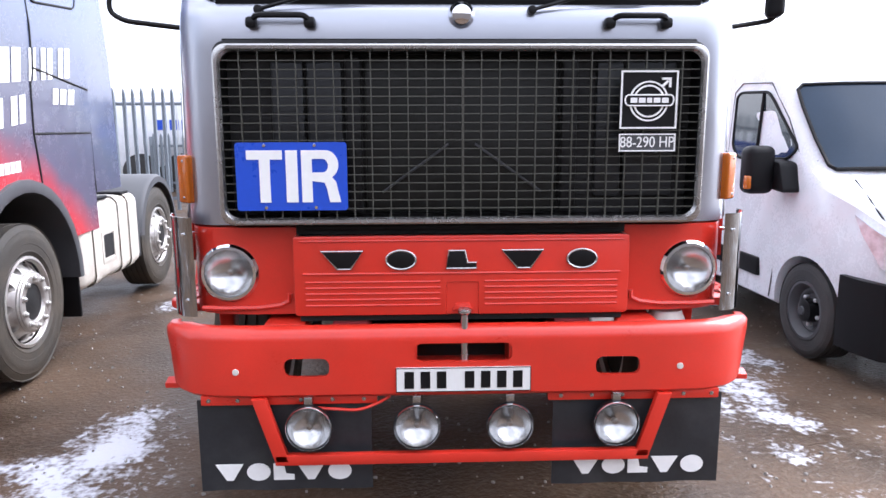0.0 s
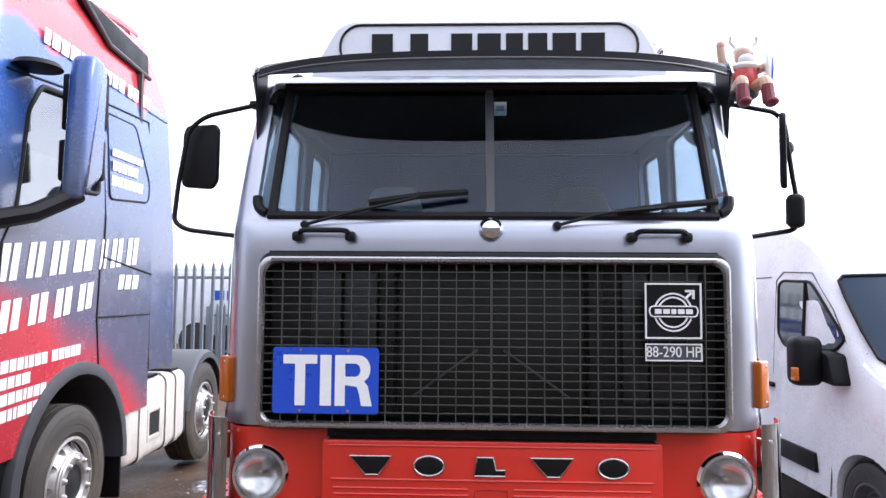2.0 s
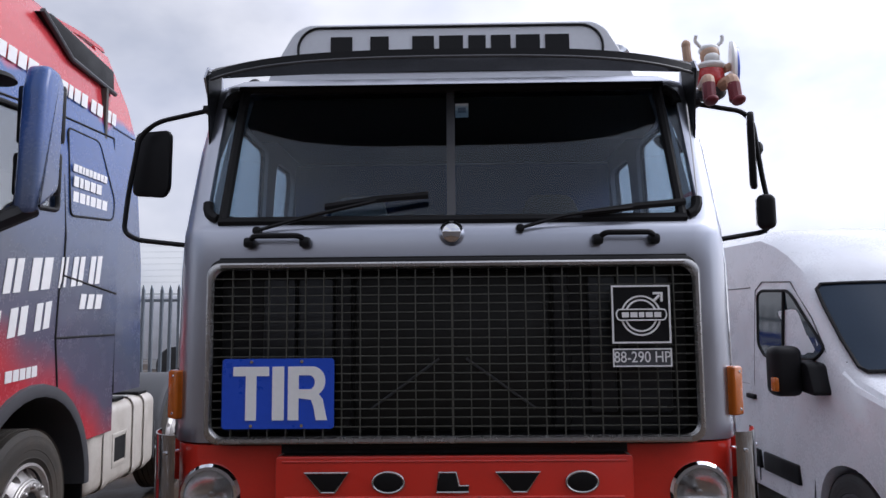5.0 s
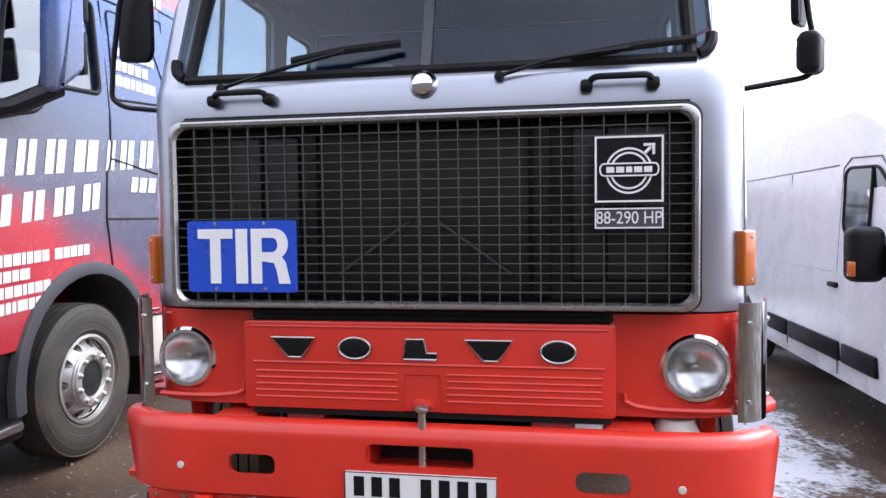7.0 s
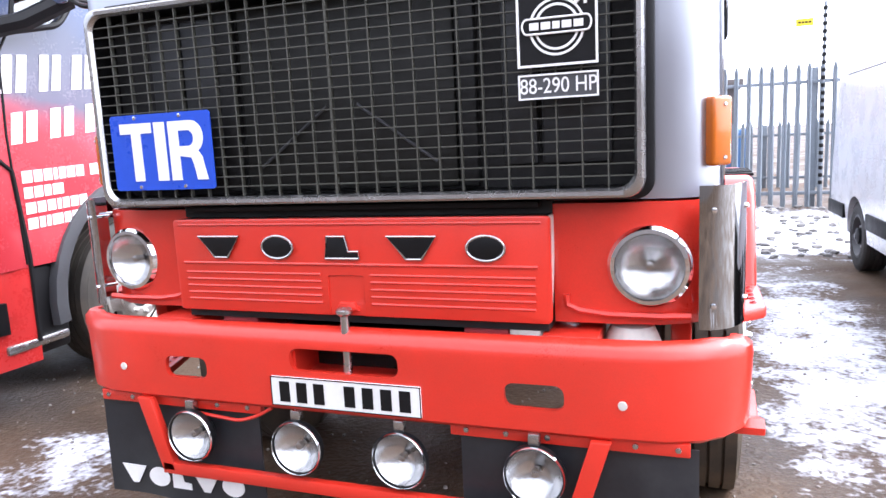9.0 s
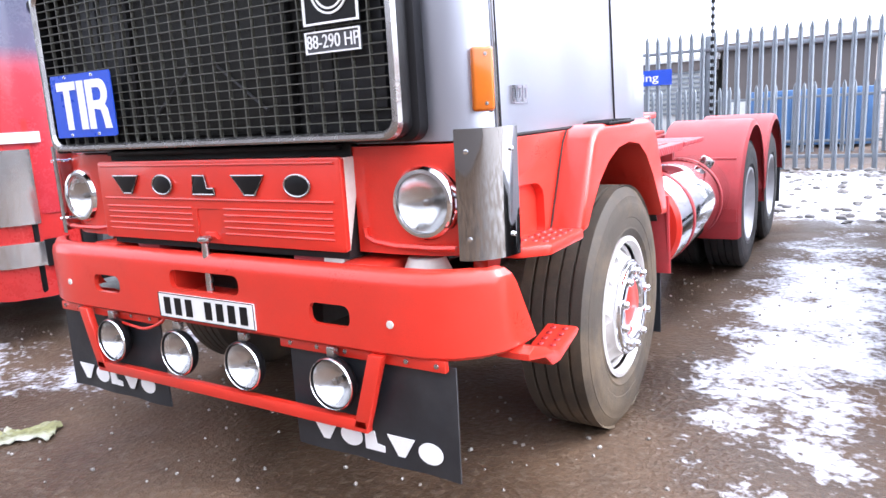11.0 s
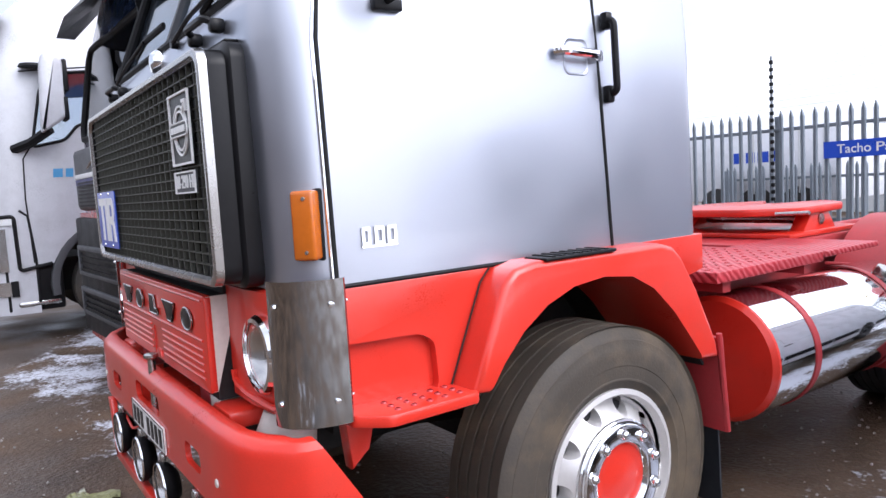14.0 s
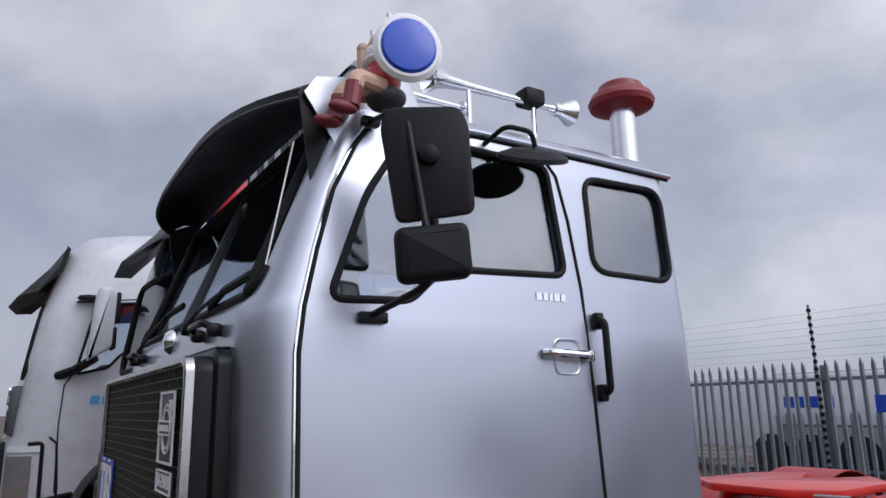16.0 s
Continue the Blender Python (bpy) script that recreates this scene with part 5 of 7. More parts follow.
deck = part("catwalk", box(-0.99, 0.99, 2.10, 3.02, 1.055, 1.105, 0.006), deck_m, lorry, "red checker-plate catwalk")
part("catwalk_wing", box(0.44, 1.0, 3.02, 3.60, 1.075, 1.105, 0.006), deck_m, lorry)
part("catwalk_wing", box(-1.0, -0.44, 3.02, 3.60, 1.075, 1.105, 0.006), deck_m, lorry)
stud = mesh_of(box(-0.011, 0.011, -0.004, 0.004, 0, 0.004), "tread_stud", M_DRED)
for i in range(12):
    for j in range(10):
        part("tread_stud", stud, None, deck, m=at(0.16 + 0.068 * i, 2.15 + 0.085 * j, 1.105) @ pose(0, 0, 0, 0, 0, 45 if (i + j) % 2 else -45))
for y in (2.2, 2.9):
    part("catwalk_bearer", box(-0.95, 0.95, y, y + 0.06, 1.0, 1.056), M_DRED, lorry)
fw = prism(round_poly([(-0.50, 3.55), (-0.25, 3.35), (0.25, 3.35), (0.50, 3.55), (0.48, 4.15), (0.22, 4.42), (0.06, 4.05), (-0.06, 4.05), (-0.22, 4.42), (-0.48, 4.15)], 0.06), 1.235, 1.285, "z", 0.01)
part("coupling_plate", moved(fw, at(0, 0.18, 0)), M_RED, lorry, "red fifth-wheel coupling plate")
for s in (-1, 1):
    part("coupling_stand", prism([(3.80, 1.07), (4.30, 1.07), (4.16, 1.235), (3.94, 1.235)], s * 0.36, s * 0.46, "x", 0.01), M_RED, lorry)
part("coupling_pivot", tube([(-0.47, 4.05, 1.19), (0.47, 4.05, 1.19)], 0.035, 12), M_DULLCHROME, lorry)
part("coupling_plinth", box(-0.50, 0.50, 3.60, 4.50, 1.095, 1.125, 0.006), M_RED, lorry)
part("coupling_base", box(-0.52, 0.52, 3.25, 4.6, 1.0, 1.09, 0.01), M_DRED, lorry)
part("coupling_lever", tube([(0.4, 3.62, 1.25), (0.62, 3.60, 1.26)], 0.012), M_DULLCHROME, lorry)
part("air_reservoir", lathe([(0, 0), (0.1, 0.01), (0.11, 0.04), (0.11, 0.5), (0, 0.52)], at(0.1, 2.2, 1.2, RY), 20), M_DRED, lorry)
for s in (-1, 1):
    for k, yc in enumerate((4.47, 5.78)):
        R, arc = 0.665, bmesh.new()
        a0, a1 = (198, -8) if k == 0 else (178, 8)
        n = 22
        secs = []
        for i in range(n + 1):
            a = radians(a0 + (a1 - a0) * i / n)
            c, d = math.cos(a), math.sin(a)
            secs.append([Vector((s * x, yc + r * c, 0.53 + r * d)) for x, r in ((0.60, R - 0.004), (0.60, R + 0.004), (1.17, R + 0.004), (1.21, R - 0.006), (1.225, R - 0.05), (1.22, R - 0.05), (1.205, R - 0.012), (1.17, R - 0.004))])
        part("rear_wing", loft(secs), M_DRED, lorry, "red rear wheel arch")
        wheel(lorry, s * 1.055, yc, 0.505, s, 0.515, 0.29, 0.295, "drive", "rear_wheel")
        wheel(lorry, s * 0.72, yc, 0.505, s, 0.515, 0.28, 0.295, "drive", "inner_rear_wheel")
    part("rear_wing_front_panel", box(s * 0.60, s * 1.2, 3.80, 3.815, 0.46, 0.56), M_DRED, lorry)
    part("rear_spray_flap", box(s * 0.7, s * 1.2, 6.50, 6.51, 0.25, 0.9), M_FLAP, lorry)
    part("axle_casing", tube([(0, 4.47, 0.505), (s * 0.6, 4.47, 0.505)], 0.09, 10), M_DARK, lorry)
    part("axle_casing", tube([(0, 5.78, 0.505), (s * 0.6, 5.78, 0.505)], 0.09, 10), M_DARK, lorry)
part("wing_stay", tube([(0.6, 3.83, 0.93), (1.19, 3.80, 0.93)], 0.012), M_DRED, lorry)

# ---- roof visor, headboard, horns, intake, mirrors ----
VISOR_Z, VISOR_END = 2.788, -0.022   # height of the front lip at the middle, and what its ends add


def visor_section(x):
    """Front lip and rear edge of the sun visor at that distance from the middle."""
    k = (x / 0.985) ** 2
    return 0.10 + 0.16 * k * k, VISOR_Z + VISOR_END * k, 0.41, 2.822 - 0.02 * k


vs = []
for i in range(25):
    x = -0.985 + 1.97 * i / 24
    y0, z0, y1, z1 = visor_section(x)
    top = [Vector((x, y0 + (y1 - y0) * t, z0 + (z1 - z0) * t + 0.025 * math.sin(math.pi * t))) for t in (0, 0.15, 0.4, 0.7, 1)]
    low = [p - Vector((0, 0, 0.012)) for p in top[::-1]]
    vs.append([top[0] + Vector((0, -0.002, -0.032))] + top + low[:-1] + [top[0] + Vector((0, 0.008, -0.032))])
M_VISOR = material("smoked_visor", (0.006, 0.006, 0.007), 0.4, vary=0.15, spec=0.2)
part("sun_visor", loft(vs), M_VISOR, lorry, "dark full-width sun visor")
for s in (-1, 1):
    side = prism([(0.262, 2.742), (0.30, 2.80), (0.48, 2.84), (0.50, 2.72), (0.44, 2.57), (0.40, 2.48), (0.375, 2.485), (0.36, 2.60)], s * 1.008, s * 1.016, "x")
    vb = part("visor_bracket", side, M_SILVER, lorry, "bright visor end bracket")
    for q in range(4):
        part("rivet", lathe([(0.007, 0), (0, 0.004)], at(s * 1.016, 0.405 + 0.018 * q, 2.52 + 0.065 * q, RX if s > 0 else RX @ pose(0, 0, 0, 180, 0, 0)), 8), M_BLACK, vb)
    part("visor_end_cheek", prism([(0.25, 2.75), (0.42, 2.83), (0.40, 2.60), (0.33, 2.44), (0.30, 2.43)], s * 0.992, s * 0.999, "x"), M_VISOR, lorry)
part("visor_trim", tube([(x, visor_section(x)[0] - 0.002, visor_section(x)[1] - 0.033) for x in [-0.985 + 1.97 * i / 24 for i in range(25)]], 0.006, 6), M_DKGREY, lorry)

board = thing("headboard", "white lightbox headboard with a dark lettered outline on the cab roof", "headboard", (0, 0.62, 2.80))
BS = [(-0.86, 0.0), (0.86, 0.0), (0.80, 0.13), (0.72, 0.27), (0.66, 0.305), (-0.66, 0.305), (-0.72, 0.27), (-0.80, 0.13)]
part("box", prism(round_poly(BS, 0.03), -0.03, 0.16, "y", 0.012, 3), material("lightbox_white", (0.66, 0.68, 0.72), 0.35, vary=0.04), board)
oval = rounded(-0.70, 0.70, 0.075, 0.285, 0.10, 8)
part("outline", tube([(x, -0.033, z) for x, z in oval], 0.006, 6, True), M_BLACK, board)
marks(board, [0.10, -0.035, 0.085, -0.06, 0.10, 0.11, 0.08, 0.09, 0.11, 0.11], 0.115, 0.024, at(-0.55, -0.031, 0.126), M_BLACK, depth=0.004, name="name_bar")
part("marker_lamp", lathe([(0.035, 0), (0.033, 0.02), (0.015, 0.034), (0, 0.036)], at(-0.90, 0.60, 2.815), 14), M_PLASTIC, lorry)

horn = thing("air_horn", "chrome trumpet air horn on the cab roof", "air horn", (0.80, 0.6, 2.80))
for y0, y1, x, z in ((0.22, 0.86, 0.02, 0.215), (0.10, 0.50, -0.14, 0.205)):
    ln = y1 - y0
    part("trumpet", lathe([(0.065, 0.0), (0.062, 0.008), (0.045, 0.03), (0.030, 0.08), (0.020, 0.18), (0.014, ln * 0.6), (0.012, ln - 0.03), (0.03, ln - 0.03), (0.03, ln), (0, ln)], at(x, y0, z, RY), 28), M_CHROME, horn)
part("bell_end", lathe([(0.012, 0), (0.02, 0.05), (0.055, 0.12), (0.058, 0.125), (0.05, 0.122)], at(0.02, 0.80, 0.215, RY), 24), M_CHROME, horn)
for y in (0.40, 0.72):
    part("post", tube([(0.02, y, 0.03), (0.02, y, 0.20)], 0.011), M_CHROME, horn)
part("compressor", box(-0.03, 0.06, 0.66, 0.76, 0.20, 0.27, 0.015), M_PLASTIC, horn)
snk = thing("air_intake", "steel air intake stack with a red mushroom cap", "air intake", (0.60, 2.08, 1.15))
part("pipe", lathe([(0.062, 0.0), (0.062, 2.14), (0.058, 2.14)], Matrix(), 28), M_STEEL, snk)
part("cap", lathe([(0.06, 2.075), (0.115, 2.08), (0.155, 2.095), (0.165, 2.12), (0.15, 2.155), (0.12, 2.175), (0.11, 2.205), (0.08, 2.225), (0, 2.235)], Matrix(), 36), material("dark_red_cap", (0.22, 0.02, 0.025), 0.4, vary=0.1), snk, "dark red mushroom cap")

for s in (-1, 1):
    mr = thing("door_mirror", "black twin door mirror on a tubular arm" if s > 0 else "black door mirror on a tubular arm", "mirror", (s * 1.06, 0.46, 2.05), group="door mirrors")
    if s > 0:
        line = [(0.0, 0.0, 0.615), (0.20, -0.01, 0.575), (0.245, 0.0, 0.53), (0.285, 0.02, 0.28), (0.322, 0.03, 0.10), (0.285, 0.025, 0.055), (0.02, 0.0, 0.012)]
    else:
        line = [(0.0, 0.0, 0.615), (0.22, -0.02, 0.56), (0.30, -0.01, 0.50), (0.345, 0.0, 0.25), (0.36, 0.0, 0.08), (0.30, 0.0, 0.045), (0.02, 0.0, 0.012)]
    part("arm", tube(arc_pts([(s * a, c, d) for a, c, d in line], 0.05), 0.011, 8), M_BLACK, mr)
    part("foot", box(s * -0.005, s * 0.03, -0.04, 0.05, -0.012, 0.022, 0.006), M_BLACK, mr)
    part("foot", box(s * -0.01, s * 0.02, -0.03, 0.03, 0.60, 0.63, 0.006), M_BLACK, mr)
    if s > 0:
        pm = at(0.262, 0.055, 0.405) @ pose(0, 0, 0, 0, -5, 66)
        part("housing", moved(prism(round_poly([(-0.105, -0.165), (0.115, -0.150), (0.125, 0.11), (0.105, 0.165), (-0.10, 0.172), (-0.125, 0.12)], 0.03), -0.014, 0.014, "y", 0.01), pm), M_PLASTIC, mr)
        part("glass", moved(prism(round_poly([(-0.095, -0.15), (0.105, -0.138), (0.112, 0.10), (0.095, 0.15), (-0.09, 0.157), (-0.112, 0.11)], 0.03), 0.0145, 0.0165, "y"), pm), M_CHROME, mr)
        part("clamp", moved(lathe([(0.03, 0), (0.028, 0.02), (0.012, 0.03), (0, 0.03)], pose(0, -0.014, 0.02, 90, 0, 0), 14), pm), M_PLASTIC, mr)
        pm = at(0.285, 0.045, 0.142) @ pose(0, 0, 0, 0, -6, 66)
        part("lower_housing", moved(prism(round_poly([(-0.10, -0.075), (0.10, -0.075), (0.105, 0.075), (-0.095, 0.075)], 0.03), -0.055, 0.02, "y", 0.028, 4), pm), M_PLASTIC, mr)
        part("lower_glass", moved(prism(round_poly([(-0.08, -0.055), (0.08, -0.055), (0.085, 0.055), (-0.075, 0.055)], 0.03), 0.021, 0.023, "y"), pm), M_CHROME, mr)
    else:
        pm = at(-0.255, 0.03, 0.385) @ pose(0, 0, 0, 0, 4, -14)
        part("housing", moved(prism(round_poly([(-0.085, -0.145), (0.075, -0.15), (0.10, -0.11), (0.085, 0.13), (0.065, 0.15), (-0.085, 0.14), (-0.10, 0.10)], 0.03), -0.014, 0.014, "y", 0.01), pm), M_PLASTIC, mr)
        part("glass", moved(prism(rounded(-0.075, 0.075, -0.13, 0.125, 0.03), 0.0145, 0.0165, "y"), pm), M_CHROME, mr)
kerb = thing("kerb_mirror", "small black kerb mirror over the door window", "mirror", (1.02, 1.0, 2.69))
part("arm", tube(arc_pts([(0.0, -0.08, 0.0), (0.09, -0.05, 0.045), (0.12, 0.04, 0.03), (0.11, 0.06, -0.02)], 0.03), 0.009), M_BLACK, kerb)
part("housing", moved(lathe([(0, 0.03), (0.07, 0.022), (0.105, 0.004), (0.11, -0.01), (0.105, -0.014), (0, -0.014)], Matrix(), 28), at(0.11, 0.05, -0.055) @ pose(0, 0, 0, 8, 30, 0) @ Matrix.Diagonal((0.75, 1.3, 1, 1))), M_PLASTIC, kerb)
aer = thing("whip_aerial", "thin white whip aerial on the cab corner", "aerial", (0.955, 0.165, 2.10))
part("base", lathe([(0.022, -0.03), (0.018, 0.0), (0.008, 0.03), (0.004, 0.04), (0, 0.04)], Matrix(), 12), M_CHROME, aer)
part("whip", tube([(0, 0, 0.02), (0.002, 0.045, 0.26), (0.0, 0.09, 0.50)], 0.0028, 6), M_WHITE, aer)
pen = thing("pennant_sticker", "small red and white pennant in the windscreen", "pennant", (0.93, 0.215, 2.20))
part("cloth", prism([(-0.06, 0.0), (0.035, -0.035), (0.03, 0.045)], 0.012, 0.014, "y"), material("pennant_red", (0.45, 0.08, 0.12), 0.6), pen)
part("stripe", prism([(-0.035, 0.0), (0.02, -0.018), (0.017, 0.022)], 0.0105, 0.0115, "y"), M_WHITE, pen)
disc = thing("tax_disc_holder", "small pale paper holder on the windscreen", "sticker", (0.045, cab_y(2.62) + 0.01, 2.62))
part("paper", box(-0.025, 0.03, 0.012, 0.014, -0.03, 0.03), M_BLIND, disc)
part("print", box(-0.015, 0.02, 0.0105, 0.0115, -0.01, 0.012), M_GALV, disc)

# little resin figure riding on the mirror arm, with a blue round shield
fig = bmesh.new()


def blob(cx, cy, cz, rx, ry, rz, mi, turn=None):
    b = bmesh.new()
    bmesh.ops.create_uvsphere(b, u_segments=16, v_segments=10, radius=1)
    moved(b, at(cx, cy, cz, turn) @ Matrix.Diagonal((rx, ry, rz, 1)))
    n = len(fig.faces)
    join(fig, b)
    fig.faces.ensure_lookup_table()
    for f in fig.faces[n:]:
        f.material_index = mi


def limb(pts, r, mi):
    n = len(fig.faces)
    join(fig, tube(arc_pts(pts, 0.03), r, 10))
    fig.faces.ensure_lookup_table()
    for f in fig.faces[n:]:
        f.material_index = mi


blob(0, 0.02, 0.10, 0.062, 0.055, 0.085, 0)
blob(0, 0.005, 0.145, 0.060, 0.050, 0.022, 2)
blob(0, 0.01, 0.195, 0.042, 0.040, 0.045, 1)
blob(0, 0.02, 0.222, 0.044, 0.042, 0.026, 2)
blob(0, -0.012, 0.172, 0.034, 0.026, 0.03, 2)
for s in (-1, 1):
    limb([(s * 0.035, 0.0, 0.05), (s * 0.05, -0.09, 0.055), (s * 0.052, -0.10, 0.02)], 0.027, 1)
    limb([(s * 0.052, -0.10, 0.03), (s * 0.055, -0.112, -0.045)], 0.027, 3)
    blob(s * 0.056, -0.135, -0.052, 0.025, 0.045, 0.02, 3)
    limb([(s * 0.035, 0.02, 0.238), (s * 0.06, 0.015, 0.262), (s * 0.056, 0.01, 0.285)], 0.008, 2)
limb([(-0.055, 0.01, 0.13), (-0.10, 0.0, 0.16), (-0.105, 0.0, 0.23)], 0.019, 1)
blob(-0.105, 0.0, 0.24, 0.02, 0.02, 0.022, 1)
limb([(0.055, 0.01, 0.13), (0.09, 0.03, 0.15)], 0.019, 1)
blob(0, 0.03, 0.03, 0.07, 0.06, 0.035, 4)
for rr, hh, mi in ((0.103, 0.0, 2), (0.085, 0.010, 5)):
    b = lathe([(0, -0.012), (rr, -0.01), (rr * 1.02, 0.0), (rr * 0.9, 0.012), (0, 0.022)], Matrix(), 32)
    for v in b.verts:
        if v.co.x < 0:
            v.co.x *= 1.12
    n = len(fig.faces)
    join(fig, b, at(0.112, 0.045, 0.150) @ pose(0, 0, 0, 0, 90, -17) @ Matrix.Translation((0, 0, hh)))
    fig.faces.ensure_lookup_table()
    for f in fig.faces[n:]:
        f.material_index = mi
fo = part("resin_figure", fig, M_FHRED, None, m=at(1.135, 0.45, 2.685))
for mt in (M_SKIN, M_WHITE, material("dark_red_boots", (0.18, 0.02, 0.03), 0.5), M_DKGREY, M_BLUE):
    fo.data.materials.append(mt)
tagged(fo, "small painted red and cream seated resin figure with a blue shield", "figurine")

# ---- cab interior ----
part("dashboard", prism([(0.30, 1.85), (0.30, 2.08), (0.42, 2.12), (0.56, 2.08), (0.60, 1.95), (0.58, 1.85)], -0.98, 0.98, "x", 0.015), M_INT, lorry)
for x in (-0.52, 0.55):
    seat = thing("cab_seat", "cab seat under a pale loose cover" if x < 0 else "dark cloth passenger cab seat", "seat", (x, 1.05, 1.30), group="cab seats")
    part("cushion", box(-0.24, 0.24, -0.22, 0.24, 0.30, 0.46, 0.05, 3), M_INT, seat)
    part("pedestal", box(-0.18, 0.18, -0.15, 0.18, 0.0, 0.30, 0.02), M_BLACK, seat)
    part("backrest", moved(prism(round_poly([(-0.24, 0.0), (0.24, 0.0), (0.22, 0.45), (0.12, 0.72), (-0.12, 0.72), (-0.22, 0.45)], 0.06), -0.05, 0.06, "y", 0.03), at(0, 0.22, 0.42) @ pose(0, 0, 0, -10, 0, 0)), M_CLOTH if x < 0 else M_INT, seat)
ringm = at(-0.56, 0.62, 2.12) @ pose(0, 0, 0, 28, 0, 0)
stw = part("steering_wheel", tube([ringm @ Vector((0.225 * math.cos(2 * math.pi * i / 36), 0.225 * math.sin(2 * math.pi * i / 36), 0)) for i in range(36)], 0.014, 8, True), M_BLACK, lorry)
for a in (20, 160, 270):
    part("spoke", tube([ringm @ Vector((0.03 * math.cos(radians(a)), 0.03 * math.sin(radians(a)), -0.02)), ringm @ Vector((0.22 * math.cos(radians(a)), 0.22 * math.sin(radians(a)), 0))], 0.010), M_BLACK, stw)
part("steering_column", tube([ringm @ Vector((0, 0, -0.02)), ringm @ Vector((0, 0, -0.45))], 0.03), M_BLACK, lorry)
# the curtain's blue carries the sky reflection of the windscreen in its colour
part("rear_curtain", box(-0.98, 0.98, 1.78, 1.80, 1.35, 2.70, 0.004), material("sky_blued_curtain", (0.045, 0.080, 0.18), 0.9, vary=0.2, scale=3, bscale=7), lorry)
part("headlining", box(-0.95, 0.95, 0.55, 1.78, 2.705, 2.715), M_INT, lorry)
part("header_shelf", prism([(0.44, 2.70), (0.80, 2.70), (0.80, 2.60), (0.62, 2.61)], -0.93, 0.93, "x", 0.01), M_INT, lorry)
part("bunk", box(-0.95, 0.95, 1.40, 1.77, 1.32, 1.85, 0.03), M_INT, lorry)


# ---- modern tractors ----
def modern_tractor(name, label, where, rz, body_m, low_m, side_marks, second):
    """A high-roofed modern cab-over tractor. Local x = 0 is the flank, the front axle at y = 0, its front towards -y."""
    t = thing(name, label, "lorry", where, rz=rz)
    rows = [(0.84, -1.36, 0.0, 0.30, 0.34), (1.5, -1.36, 0.0, 0.30, 0.34), (2.05, -1.31, 0.0, 0.30, 0.34), (2.35, -1.30, 0.0, 0.28, 0.34), (2.9, -1.20, 0.03, 0.28, 0.34), (3.18, -1.13, 0.06, 0.28, 0.34), (3.45, -1.06, 0.09, 0.30, 0.36), (3.7, -0.98, 0.12, 0.34, 0.42), (3.92, -0.78, 0.18, 0.40, 0.50), (4.02, -0.40, 0.30, 0.40, 0.50)]

    def ring(z, inset=0.0):
        _, yf, ins, rx, ry = lerp_rows(rows, z)
        ins += inset
        yf += inset
        half = [(-ins, 1.15 - inset), (-ins, 0.6), (-ins, 0.1), (-ins, yf + ry)]
        for i in range(1, 9):
            a = radians(90 * i / 8)
            half.append((-ins - rx * (1 - math.cos(a)), yf + ry * (1 - math.sin(a))))
        half += [(-0.9, yf - 0.03), (-1.25, yf - 0.04)]
        other = [(-2.5 - x, y) for x, y in half[-2::-1]]
        return [Vector((x, y, z)) for x, y in half + other]
    zs = [0.84, 1.1, 1.5, 1.8, 2.05, 2.2, 2.35, 2.6, 2.9, 3.05, 3.18, 3.3, 3.45, 3.58, 3.7, 3.82, 3.92, 4.02]
    body = loft([ring(z) for z in zs])
    hollow = loft([[p + Vector((0, 0, 0.95 if z < 0.9 else (-0.06 if z > 3.95 else 0))) for p in ring(z, 0.06)] for z in zs if z < 0.9 or z > 1.8])
    win = round_poly([(-0.80, 2.18), (-0.45, 2.26), (-0.30, 2.44), (0.20, 2.47), (0.20, 3.10), (-0.50, 3.04), (-0.66, 2.85)], 0.06)
    pane = round_poly([(0.36, 2.46), (1.05, 2.52), (1.09, 2.68), (0.86, 3.12), (0.36, 3.10)], 0.06)
    shield = round_poly([(-2.30, 2.16), (-0.20, 2.16), (-0.30, 3.02), (-2.20, 3.02)], 0.12)
    arch = lathe([(0, -3), (0.68, -3), (0.68, 0.5), (0, 0.5)], at(0, 0, 0.56, RX), 48)
    body = carve(body, hollow, prism(win, -2.8, 0.3, "x"), prism(shield, -1.6, -0.55, "y"), arch)
    part("cab_shell", body, body_m, t)
    part("door_window", loft([[Vector((-lerp_rows(rows, z)[2] - 0.02 - k, y, z)) for y, z in win] for k in (0, 0.005)]), M_SGLASS, t).visible_shadow = False
    part("window_frame", tube([(-lerp_rows(rows, z)[2] - 0.002, y, z) for y, z in win], 0.018, 8, True), M_PLASTIC, t)
    part("quarter_panel", loft([[Vector((-lerp_rows(rows, z)[2] + k, y, z)) for y, z in pane] for k in (0.0, 0.006)]), body_m, t)
    part("quarter_panel_gap", tube([(-lerp_rows(rows, z)[2] + 0.003, y, z) for y, z in pane], 0.009, 6, True), M_RUBBER, t)
    part("windscreen", loft([[Vector((x, lerp_rows(rows, z)[1] - 0.005 + k + 0.16 * max(0, abs(x + 1.25) - 0.85) ** 2 * 4, z)) for x, z in shield] for k in (0, 0.006)]), M_DGLASS, t).visible_shadow = False
    part("windscreen_seal", tube([(x, lerp_rows(rows, z)[1] - 0.005 + 0.16 * max(0, abs(x + 1.25) - 0.85) ** 2 * 4, z) for x, z in shield], 0.03, 8, True), M_RUBBER, t)
    part("dashboard", box(-2.4, -0.1, -1.05, -0.6, 1.85, 2.2, 0.05), M_INT, t)
    part("cab_seat", box(-0.85, -0.3, -0.1, 0.4, 1.8, 2.75, 0.1, 3), M_INT, t)
    part("back_wall", box(-2.4, -0.06, 0.98, 1.02, 1.8, 3.6), M_INT, t)
